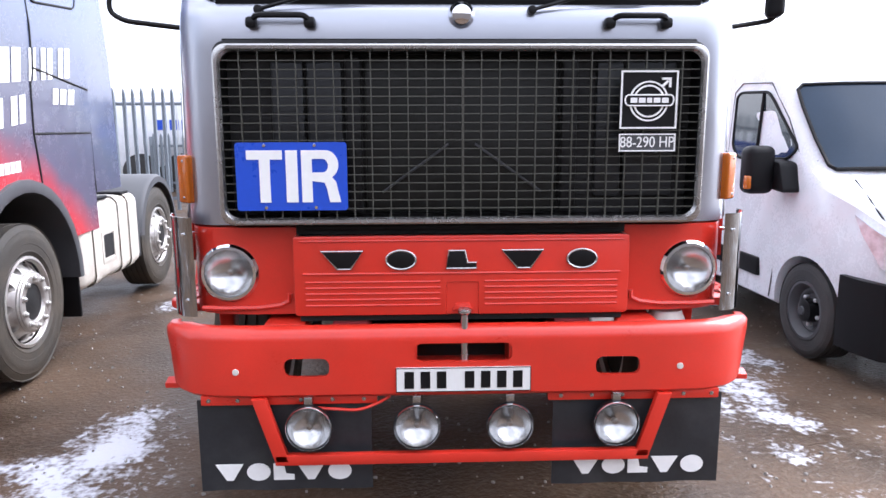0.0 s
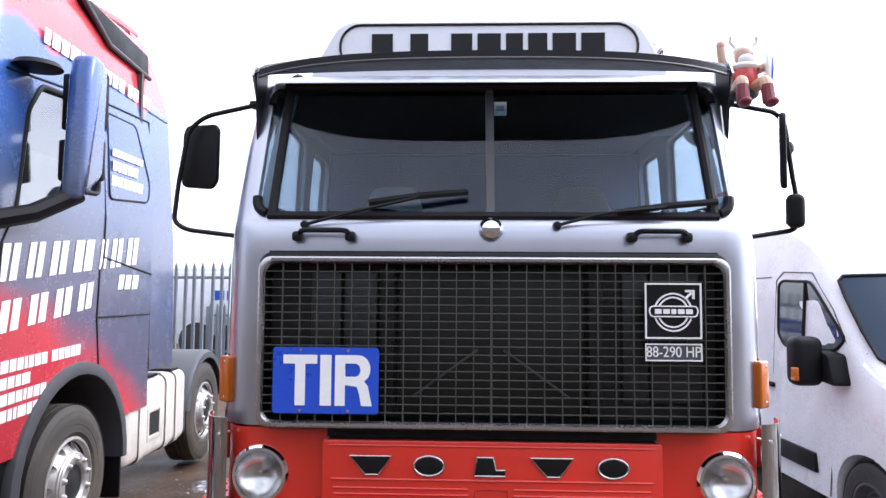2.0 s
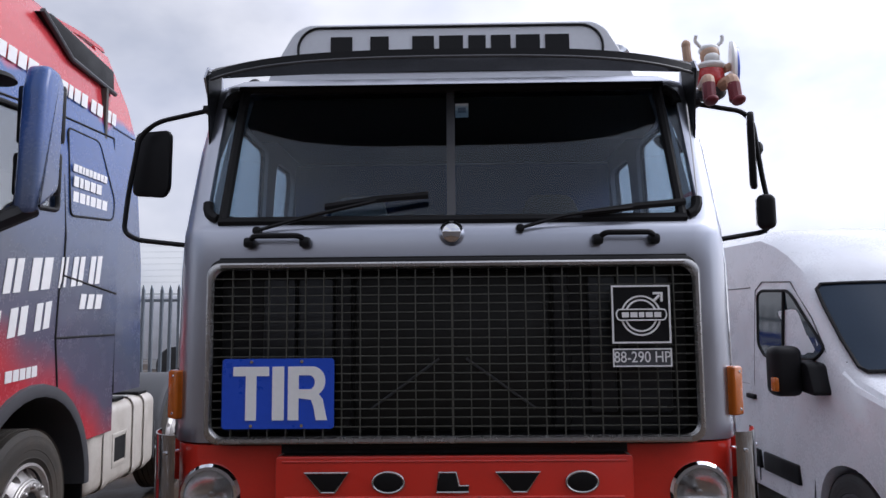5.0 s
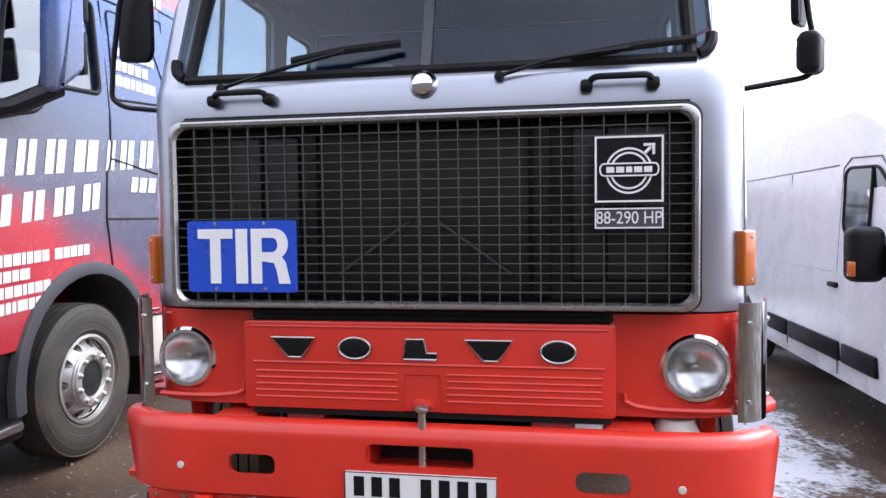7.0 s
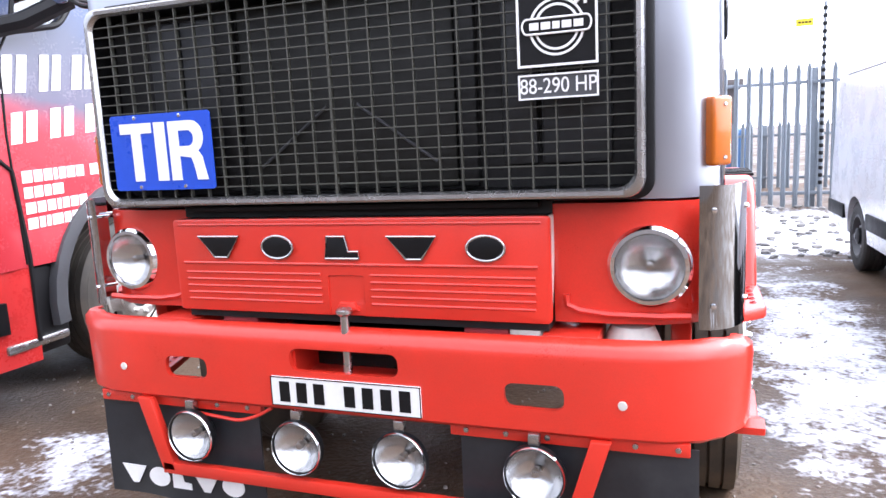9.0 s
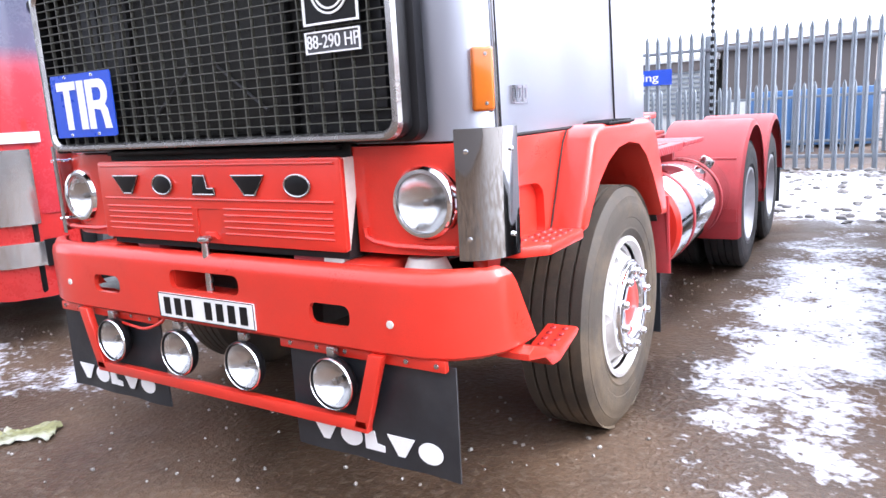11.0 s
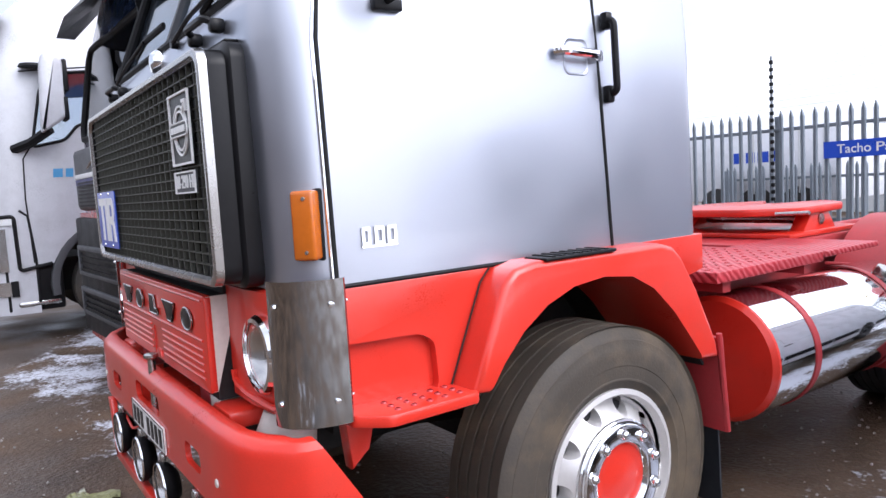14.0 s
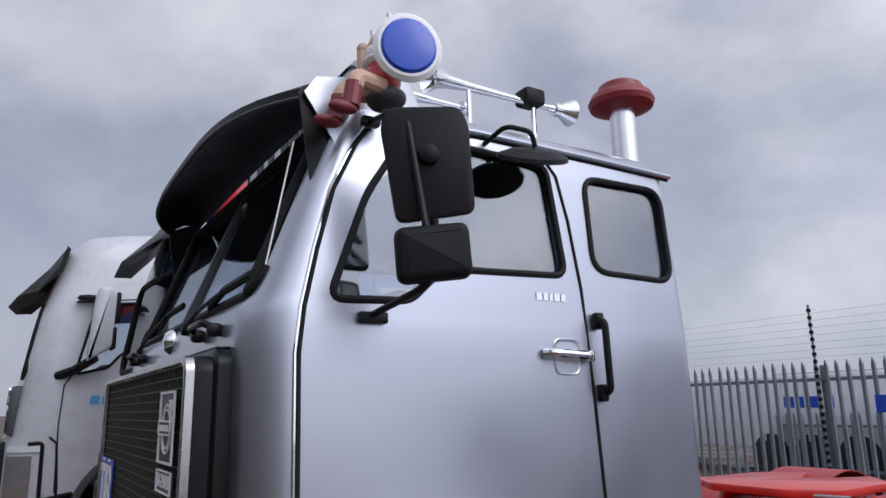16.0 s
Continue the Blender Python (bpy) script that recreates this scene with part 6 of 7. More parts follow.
    # door gaps, side fairing, sill and steps
    for ln in ([(-0.90, 0.86), (-0.92, 1.6), (-0.90, 2.05), (-0.82, 2.18)], [(0.29, 3.14), (0.30, 2.3), (0.29, 2.03), (0.24, 1.92), (0.22, 1.6), (0.27, 1.27)], [(0.22, 1.60), (1.145, 1.60)], [(0.29, 2.03), (1.145, 1.93)], [(1.15, 1.14), (1.15, 3.22)], [(-0.85, 3.04), (0.2, 3.16), (1.14, 3.22)]):
        part("panel_gap", tube([(-lerp_rows(rows, z)[2] + 0.001, y, z) for y, z in ln], 0.008, 6), M_RUBBER, t)
    fairing = loft([[Vector((-i0, 1.165, z)), Vector((-i0 + 0.002, y1 - 0.04, z)), Vector((-i0 - 0.03, y1, z)), Vector((-i0 - 0.06, y1, z)), Vector((-i0 - 0.06, 1.165, z))] for z, i0, y1 in ((1.13, 0.0, 1.73), (2.2, 0.01, 1.70), (3.27, 0.075, 1.66), (3.31, 0.08, 1.65))])
    part("side_fairing", fairing, body_m, t, "tall side air fairing")
    top = loft([[Vector((-i0, 1.165, z)), Vector((-i0, y1, z)), Vector((-i0 - 0.06, y1 + 0.02, z)), Vector((-i0 - 0.08, 1.165, z))] for z, i0, y1 in ((3.33, 0.08, 1.64), (3.6, 0.13, 1.56), (4.02, 0.26, 1.42))])
    part("roof_fairing", top, body_m, t)
    part("roof_air_deflector", loft([[Vector((x, y, z)) for x in (-0.30, -1.25, -2.2)] + [Vector((x, y + 0.05, z - 0.03)) for x in (-2.2, -1.25, -0.30)] for y, z in ((-0.2, 3.88), (0.4, 4.0), (1.0, 4.08), (1.4, 4.1))]), body_m, t)
    sg = prism([(0.06, 3.83), (0.17, 3.86), (1.17, 3.80), (1.19, 3.62), (0.52, 3.62), (0.42, 3.66)], -0.17, -0.09, "x", 0.01)
    part("roof_side_vent", sg, M_PLASTIC, t, "black side vent")
    part("vent_edge", tube([(-0.10, 0.06, 3.84), (-0.085, 0.45, 3.64), (-0.085, 1.19, 3.61)], 0.02), M_DKGREY, t)
    secs = []
    for i in range(19):
        a = radians(188 - 190 * i / 18)
        c, d = math.cos(a), math.sin(a)
        secs.append([Vector((x, 0.74 * (r / 0.74) * c, 0.56 + r * d)) for x, r in ((-0.5, 0.67), (0.025, 0.67), (0.03, 0.69), (0.02, 0.75), (-0.02, 0.76), (-0.5, 0.70))])
    part("wheel_arch", loft(secs), M_DKGREY, t, "grey wheel arch trim")
    part("arch_spray_guard", box(-0.5, -0.01, 0.70, 0.73, 0.22, 1.25, 0.01), M_PLASTIC, t)
    part("step_well", box(-0.5, -0.03, -1.2, -0.62, 0.30, 0.84, 0.03), M_PLASTIC, t)
    part("lower_step", box(-0.4, 0.005, -1.1, -0.66, 0.36, 0.42, 0.02), M_DULLCHROME, t)
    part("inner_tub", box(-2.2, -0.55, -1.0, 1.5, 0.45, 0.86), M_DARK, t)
    # front module
    fm = loft([[Vector((x, y, z)) for x, y in ((-0.0, -0.88), (-0.02, -1.15), (-0.14, -1.34), (-0.32, -1.42), (-1.25, -1.46), (-2.18, -1.42), (-2.36, -1.34), (-2.48, -1.15), (-2.5, -0.88))] for z in (0.28, 0.36, 0.80, 1.20, 1.42, 1.46)])
    part("front_module", fm, low_m, t, "painted bumper and lamp module")
    part("lower_front", box(-2.14, -0.36, -1.475, -1.2, 0.34, 1.42, 0.03), M_PLASTIC, t)
    part("upper_grille", box(-2.2, -0.30, -1.43, -1.2, 1.48, 2.06, 0.05), M_DKGREY, t)
    for z, hgt in ((0.55, 0.18), (0.92, 0.20)):
        gfm = part("grille_frame", carve(box(-2.06, -0.44, -1.50, -1.46, z - 0.04, z + hgt + 0.04, 0.012), box(-1.98, -0.52, -1.6, -1.4, z, z + hgt)), M_DKGREY, t)
        for k in range(4):
            part("grille_bar", box(-2.0, -0.50, -1.492, -1.475, z + 0.01 + k * hgt / 3.6, z + 0.03 + k * hgt / 3.6), M_PLASTIC, gfm)
    for k in range(7):
        part("grille_bar", box(-2.0, -0.5, -1.445, -1.425, 1.52 + 0.035 * k, 1.535 + 0.035 * k), M_PLASTIC, t)
    part("front_trim_strip", box(-2.1, -0.4, -1.447, -1.425, 1.775, 1.82, 0.006), M_WHITE, t, "pale trim strip")
    part("name_panel", box(-2.1, -0.4, -1.442, -1.425, 1.72, 1.772), material("indigo_panel", (0.05, 0.05, 0.16), 0.4), t)
    part("badge_bar", tube([(-1.55, -1.44, 1.86), (-0.95, -1.43, 2.04)], 0.012), M_CHROME, t)
    part("badge_ring", lathe([(0.05, 0), (0.065, 0), (0.065, 0.02), (0.05, 0.02)], at(-1.25, -1.42, 1.95, pose(0, 0, 0, 90, 0, 0)), 28, True), M_CHROME, t)
    for x0, x1 in ((-2.34, -2.06),):
        lamp = part("headlamp", moved(box(x0 + 0.08, x1 - 0.03, -0.012, 0.03, 0.72, 1.30, 0.03, 3), at(0, -1.40, 0) @ pose(0, 0, 0, 0, 0, 0)), M_LENS, t, "clear headlamp")
        part("lamp_brow", box(x0, x1, -1.425, -1.36, 1.31, 1.37, 0.01), M_BLIND, lamp)
        part("fog_lamp", box(x0, x1 - 0.05, -1.43, -1.37, 0.44, 0.60, 0.02), M_LENS, lamp)
        part("lamp_back", box(x0 + 0.02, x1, -1.405, -1.36, 0.66, 1.31, 0.02), M_PLASTIC, lamp)
    # lamp cluster wrapping round the near front corner
    wrap = [(0.0, -1.08), (-0.02, -1.15), (-0.075, -1.25), (-0.14, -1.34), (-0.24, -1.39), (-0.32, -1.42)]
    nrm = [(1, -0.1), (0.95, -0.3), (0.85, -0.52), (0.7, -0.7), (0.45, -0.9), (0.3, -0.95)]

    def corner(nm, i0, i1, z0, z1, mat, lab=""):
        o = [Vector((wrap[i][0] + nrm[i][0] * 0.016, wrap[i][1] + nrm[i][1] * 0.016, 0)) for i in range(i0, i1)]
        q = [Vector((wrap[i][0] - nrm[i][0] * 0.02, wrap[i][1] - nrm[i][1] * 0.02, 0)) for i in range(i0, i1)][::-1]
        return part(nm, loft([[p + Vector((0, 0, z)) for p in o + q] for z in (z0, z1)]), mat, t, lab)
    corner("wrap_headlamp", 1, 5, 0.78, 1.27, M_LENS, "clear headlamp wrapping round the corner")
    corner("lamp_brow", 0, 5, 1.31, 1.38, M_BLIND)
    corner("fog_lamp", 1, 5, 0.50, 0.66, M_LENS, "clear fog lamp")
    corner("fog_lamp_panel", 0, 2, 0.49, 0.67, M_PLASTIC)
    part("module_gap", tube([(0.003, -0.885, 0.40), (0.003, -0.88, 0.9), (0.003, -0.92, 1.40), (0.0, -1.0, 1.47)], 0.014, 6), M_RUBBER, t)
    # visor over the windscreen, mirrors
    part("sun_visor", loft([[Vector((x, y, z)), Vector((x, y + 0.02, z + 0.02)), Vector((x, y * 0.45 - 0.50, 3.48)), Vector((x, -1.00, 3.74)), Vector((x, -0.96, 3.70)), Vector((x, y * 0.45 - 0.46, 3.42))] for x, y, z in ((-0.10, -1.26, 3.16), (-0.3, -1.46, 3.12), (-1.25, -1.56, 3.10), (-2.2, -1.46, 3.12), (-2.40, -1.26, 3.16))]), M_VISOR, t)
    mm = part("mirror_arm", prism(round_poly([(-0.72, 2.30), (-0.46, 2.48), (-0.44, 3.12), (-0.50, 3.20), (-0.64, 3.20), (-0.68, 3.05)], 0.05), 0.20, 0.34, "x", 0.04, 3), body_m, t, "tall mirror housing")
    part("mirror_glass", box(0.05, 0.33, -0.45, -0.40, 2.78, 3.14, 0.02), M_PLASTIC, mm)
    part("mirror_glass", box(0.05, 0.33, -0.47, -0.42, 2.46, 2.72, 0.02), M_PLASTIC, mm)
    part("mirror_strut", tube([(-0.03, -0.98, 2.16), (0.12, -0.82, 2.22), (0.27, -0.62, 2.36)], 0.055, 8), M_PLASTIC, mm)
    part("kerb_mirror", lathe([(0, 0.05), (0.12, 0.03), (0.14, 0), (0, -0.01)], at(0.05, -0.72, 3.08), 18), M_PLASTIC, t)
    if not second:
        part("step_door_edge", tube(arc_pts([(-0.03, -1.20, 1.40), (0.004, -1.06, 1.41), (0.006, -1.05, 0.78), (0.006, -0.72, 0.84)], 0.05), 0.022, 8), M_PLASTIC, t)
    # side lettering as plain slanted bars
    for text_w, hgt, y, z, sl, gap, mat, rise in side_marks:
        marks(t, strokes(text_w) if hgt > 0.15 else text_w, hgt, 0.03 if hgt > 0.15 else gap, at(0.002 - lerp_rows(rows, z)[2] + (0.0 if z < 2.6 else 0.008), y, z) @ pose(0, 0, 0, 0, 0, 90) @ pose(0, 0, 0, 0, -rise, 0), mat, sl, name="livery_mark")
    # chassis, tank, wheels
    if second:
        for x in (-0.75, -1.75):
            part("chassis_rail", box(x - 0.05, x + 0.05, 0.6, 4.3, 0.72, 1.0), M_DARK, t)
        tko = part("fuel_tank", box(-0.66, -0.02, 0.80, 2.16, 0.38, 1.05, 0.09, 4), M_CREAM, t, "cream square fuel tank")
        for y in (1.06, 1.62, 1.86):
            part("tank_strap", carve(box(-0.67, -0.008, y, y + 0.07, 0.37, 1.06, 0.09, 4), box(-0.64, -0.03, y - 0.1, y + 0.2, 0.40, 1.03, 0.08, 3)), M_CREAM, tko)
        part("tank_step", carve(box(-0.06, -0.012, 1.22, 1.50, 0.52, 0.80, 0.01), box(-0.05, 0.1, 1.25, 1.47, 0.56, 0.77)), M_CREAM, tko)
        # near-black plate stands for the shade inside the step opening
        part("step_hole_shade", box(-0.05, -0.017, 1.25, 1.47, 0.57, 0.76), M_DARK, tko)
        for y in (0.9, 1.3, 1.8):
            part("tank_clip", box(-0.35, -0.05, y, y + 0.2, 1.045, 1.075, 0.01), M_PLASTIC, tko)
        secs = []
        for i in range(17):
            a = radians(175 - 170 * i / 16)
            secs.append([Vector((x, 2.9 + r * math.cos(a), 0.55 + r * math.sin(a))) for x, r in ((-0.72, 0.60), (-0.72, 0.615), (-0.10, 0.615), (-0.06, 0.59), (-0.055, 0.53), (-0.07, 0.53), (-0.10, 0.60))])
        part("rear_wing", loft(secs), M_DKGREY, t, "dark grey rear mudguard")
        part("rear_wing_front", box(-0.7, -0.08, 2.28, 2.31, 0.40, 0.75, 0.01), M_DKGREY, t)
        wheel(t, -0.22, 2.9, 0.515, 1, 0.515, 0.29, 0.295, "fh", "rear_wheel")
        wheel(t, -2.28, 2.9, 0.515, -1, 0.515, 0.29, 0.295, "fh", "rear_wheel")
        part("coupling_plate", box(-1.7, -0.8, 2.2, 3.2, 1.0, 1.15, 0.05), M_DKGREY, t)
    wheel(t, -0.165, 0, 0.515, 1, 0.515, 0.29, 0.295, "fh", "front_wheel")
    wheel(t, -2.335, 0, 0.515, -1, 0.515, 0.29, 0.295, "fh", "front_wheel")
    part("front_axle", tube([(-2.2, 0, 0.5), (-0.3, 0, 0.5)], 0.07), M_DARK, t)
    return t


RED_MARKS = [
    ([0.17, 0.16, 0.19, 0.27, 0.08, 0.17, 0.19], 0.21, -0.92, 1.83, 0.06, 0.085, M_WHITE, 5.5),
    ([0.19, 0.19, 0.20, 0.19], 0.175, -0.90, 1.545, 0.05, 0.10, M_WHITE, 7.0),
    ([0.08, 0.09, 0.10], 0.11, 0.53, 1.80, 0.03, 0.035, M_WHITE, 1.0),
    ([0.07, 0.09, 0.09, 0.12, 0.04, 0.09, 0.08, 0.09, 0.06, 0.09, 0.09, -0.02, 0.08, 0.09, -0.02, 0.09, 0.07], 0.10, -0.46, 3.33, 0.01, 0.022, M_WHITE, 0.0),
    ([0.06, 0.05, 0.03, 0.05, 0.05, 0.05, 0.05, 0.05, 0.05], 0.055, 0.40, 2.79, 0.005, 0.012, M_WHITE, 1.0),
    ([0.07, 0.05, 0.08, 0.08, 0.08], 0.075, 0.40, 2.68, 0.005, 0.018, M_WHITE, 1.0),
    ([0.08, 0.08, 0.05, 0.08, 0.08, 0.08], 0.075, 0.40, 2.57, 0.005, 0.018, M_WHITE, 1.0),
    ([0.07, 0.06, 0.06, 0.03, 0.05, 0.06, 0.06, -0.03, 0.07, 0.06, 0.06, 0.05, 0.06], 0.07, -0.86, 1.325, 0.005, 0.012, M_WHITE, 2.5),
    ([0.06, 0.06, 0.05, 0.08], 0.065, -0.86, 1.235, 0.005, 0.012, M_WHITE, 2.5),
    ([0.07, 0.06, 0.06, 0.03, 0.05, 0.06, 0.06], 0.065, -0.86, 1.145, 0.005, 0.012, M_WHITE, 2.5),
    ([0.07, 0.04, 0.03, 0.08, 0.05, 0.06, 0.06], 0.065, -0.86, 1.055, 0.005, 0.012, M_WHITE, 2.5)]
modern_tractor("liveried_tractor", "high-roofed tractor lorry in a red and blue haulage livery", (-2.69, 1.98, 0.03), 3, M_LIVERY, M_FHRED, RED_MARKS, True)
WHITE_MARKS = [([0.10, 0.08, 0.10, 0.09, 0.07, -0.05, 0.10, 0.10], 0.10, -0.62, 1.83, 0.01, 0.03, M_LOGOBLUE, 0.0)]
modern_tractor("white_tractor", "white high-roofed tractor lorry with a pale blue logo", (-6.5, 1.06, 0.08), 0, M_SHADEWPAINT, M_SHADEWPAINT, WHITE_MARKS, False)


# ---- the white van ----
def build_van():
    v = thing("panel_van", "white high-roofed panel van with black side strips", "van", (2.59, 2.26, 0.0), rz=1.5)
    # local: flank at x = 0, front axle at y = 0, front towards -y, 1.98 wide
    W = 1.98

    def rail(y):
        """Sections along the van: bottom, belt, waist, cant rail, roof heights and insets."""
        rows = [(-0.86, 0.42, 0.45, 0.90, 0.92, 0.94, 0.18), (-0.72, 0.34, 0.40, 1.02, 1.05, 1.08, 0.10), (-0.45, 0.30, 0.5, 1.14, 1.18, 1.22, 0.04), (-0.12, 0.30, 0.6, 1.24, 1.30, 1.34, 0.02), (0.06, 0.30, 0.6, 1.30, 1.48, 1.56, 0.01), (0.48, 0.30, 0.6, 1.34, 1.97, 2.06, 0.0), (0.85, 0.30, 0.6, 1.36, 2.06, 2.34, 0.0), (1.3, 0.30, 0.6, 1.38, 2.10, 2.48, 0.0), (2.5, 0.30, 0.6, 1.38, 2.12, 2.50, 0.0), (4.9, 0.32, 0.6, 1.38, 2.10, 2.46, 0.0), (5.0, 0.40, 0.6, 1.38, 2.08, 2.42, 0.03)]
        return lerp_rows(rows, y)
    ys = [-0.86, -0.79, -0.72, -0.58, -0.45, -0.28, -0.12, -0.03, 0.06, 0.2, 0.34, 0.48, 0.62, 0.75, 1.0, 1.3, 2.0, 2.5, 3.5, 4.5, 4.9, 5.0]
    rings = []
    for y in ys:
        _, b0, b1, b2, b3, top, ins = rail(y)
        side = [(ins + 0.10, b0 - 0.02), (ins + 0.03, b0 + 0.02), (ins, b1 + 0.1), (ins + 0.005, (b1 + b2) / 2), (ins + 0.02, b2), (ins + 0.04, (b2 + b3) / 2 + 0.1 * (b3 - b2)), (ins + 0.06, b3 - 0.03), (ins + 0.075, b3 + 0.2 * (top - b3)), (ins + 0.13, b3 + 0.75 * (top - b3)), (ins + 0.27, top - 0.01), (W / 2, top + 0.01)]
        rings.append([Vector((x, y, z)) for x, z in side] + [Vector((W - x, y, z)) for x, z in side[-2::-1]])
    def bow(p):
        """The screen and scuttle bow forward: the sides lie farther back than the middle."""
        u = abs(p.x - W / 2) / (W / 2)
        return p + Vector((0, 0.17 * u ** 3 * max(0, min(1, (p.z - 1.15) / 0.25)) * max(0, min(1, (1.5 - p.y) / 0.7)), 0))
    body = loft([[bow(p) for p in r] for r in rings])
    a1 = lathe([(0, -1), (0.40, -1), (0.40, 0.42), (0, 0.42)], at(0, 0, 0.34, RX), 36)
    a2 = lathe([(0, -1), (0.40, -1), (0.40, 0.42), (0, 0.42)], at(0, 3.77, 0.34, RX), 36)
    vo = part("van_body", carve(body, a1, a2), M_WPAINT, v, "white van body", angle=30)
    sx = lambda y, z: (lambda r: r[6] + 0.018 + max(0, (z - r[3])) / max(0.05, r[4] - r[3]) * 0.042)(rail(y - 0.17 if z > 1.3 and y < 0.9 else y))
    win = round_poly([(0.27, 1.50), (0.36, 1.42), (1.10, 1.40), (1.22, 1.50), (1.24, 1.91), (1.17, 1.945), (0.74, 1.93), (0.65, 1.87)], 0.05)
    dg = material("tinted_van_glass", (0.02, 0.03, 0.035), 0.06, coat=0.5, vary=0.05, spec=0.8)
    part("door_window", loft([[Vector((sx(y, z) - k, y, z)) for y, z in win] for k in (0.005, 0.012)]), dg, v, "dark side window")
    part("window_seal", tube([(sx(y, z) - 0.012, y, z) for y, z in win], 0.012, 6, True), M_RUBBER, v)
    part("window_divider", tube([(sx(0.8, 1.42) - 0.014, 0.80, 1.41), (sx(0.8, 1.93) - 0.014, 0.80, 1.935)], 0.012), M_RUBBER, v)
    scr = [[bow(Vector((x, y - 0.035, z + 0.015 - 0.02 * (abs(x - W / 2) / (W / 2)) ** 4))) for x in [w0 + (W - 2 * w0) * i / 12 for i in range(13)]] for y, z, w0 in ((-0.08, 1.36, 0.16), (-0.06, 1.39, 0.13), (0.08, 1.57, 0.11), (0.28, 1.81, 0.11), (0.38, 1.93, 0.12), (0.41, 1.965, 0.16))]
    part("screen_seal", tube([p + Vector((0, -0.004, 0)) for p in scr[0] + [r[-1] for r in scr[1:]] + scr[-1][-2::-1] + [r[0] for r in scr[-2:0:-1]]], 0.014, 6, True), M_RUBBER, v)
    part("windscreen", loft(scr, cap=False, closed=False), material("van_screen", (0.020, 0.036, 0.060), 0.1, vary=0.1, scale=2, spec=0.2), v, "dark tinted windscreen")
    part("bonnet_gap", tube([(0.22, -0.16, 1.30), (0.14, -0.45, 1.19), (0.12, -0.70, 1.02)], 0.006), M_RUBBER, v)
    for ln in ([(0.10, 1.42), (0.12, 1.0), (0.42, 0.62), (0.46, 0.34)], [(1.30, 0.36), (1.32, 1.2), (1.30, 1.95), (1.18, 2.02), (0.72, 2.0), (0.44, 1.72), (0.25, 1.46)], [(1.4, 1.98), (4.5, 1.97)], [(1.4, 1.15), (4.5, 1.12)], [(2.42, 0.4), (2.42, 1.96)]):
        part("panel_gap", tube([(sx(y, z) - 0.003, y, z) for y, z in ln], 0.005, 6), M_DKGREY, v)
    for y0, y1 in ((0.62, 1.18), (1.24, 2.35), (2.40, 3.32)):
        part("side_strip", box(-0.012, 0.03, y0, y1, 0.47, 0.62, 0.012), M_PLASTIC, v, "black rubbing strip")
    part("rear_corner_strip", box(-0.012, 0.03, 4.24, 4.98, 0.47, 0.62, 0.012), M_PLASTIC, v)
    part("door_handle", box(-0.02, 0.03, 1.28, 1.44, 1.03, 1.07, 0.012), M_PLASTIC, v)
    fb = loft([[Vector((x, y, z)) for x, y in ((0.0, -0.42), (0.01, -0.60), (0.06, -0.78), (0.22, -0.90), (W / 2, -0.98), (W - 0.22, -0.90), (W - 0.06, -0.78), (W, -0.60), (W, -0.42))] for z in (0.22, 0.30, 0.55, 0.66, 0.70)])
    part("front_bumper", fb, M_PLASTIC, v, "black plastic front bumper")
    part("grille", box(0.5, W - 0.5, -0.93, -0.85, 0.66, 0.86, 0.03), M_PLASTIC, v)
    for k in (0, 1):
        q = [(-0.74, 0.70), (-0.48, 1.06), (-0.34, 1.12), (-0.50, 0.95), (-0.66, 0.72)]
        hl = loft([[Vector(((W - x) if k else x, y, z)) for x, y, z in ((0.035, -0.46, 1.10), (0.05, -0.66, 1.02), (0.13, -0.78, 0.94), (0.30, -0.86, 0.90), (0.33, -0.88, 0.74), (0.17, -0.84, 0.72), (0.06, -0.72, 0.80), (0.03, -0.56, 0.98))]] + [[Vector(((W - x) if k else x, y, z)) for x, y, z in ((0.06, -0.44, 1.09), (0.09, -0.60, 1.0), (0.17, -0.70, 0.93), (0.31, -0.78, 0.90), (0.33, -0.80, 0.75), (0.20, -0.76, 0.73), (0.10, -0.66, 0.80), (0.06, -0.52, 0.97))]])
        part("headlamp", hl, M_VLAMP, v, "clear swept headlamp")
    for k in (0, 1):
        s = -1 if k == 0 else 1
        bx = 0.02 if k == 0 else W - 0.02
        mo = part("door_mirror", box(bx + s * 0.10, bx + s * 0.32, 0.30, 0.47, 1.16, 1.52, 0.06, 4), M_PLASTIC, v, "black door mirror")
        part("mirror_foot", prism(round_poly([(0.16, 1.18), (0.42, 1.20), (0.44, 1.42), (0.24, 1.40)], 0.04), bx - s * 0.02, bx + s * 0.12, "x", 0.015), M_PLASTIC, mo)
        part("mirror_indicator", box(bx + s * 0.29, bx + s * 0.327, 0.30, 0.36, 1.20, 1.30, 0.01), M_AMBER, mo)
    for y in (0.0, 3.77):
        wheel(v, 0.14, y, 0.345, -1, 0.345, 0.225, 0.21, "van", "road_wheel")
        wheel(v, W - 0.14, y, 0.345, 1, 0.345, 0.225, 0.21, "van", "road_wheel")
    part("under_floor", box(0.3, W - 0.3, -0.5, 4.8, 0.26, 0.36), M_DARK, v)


build_van()

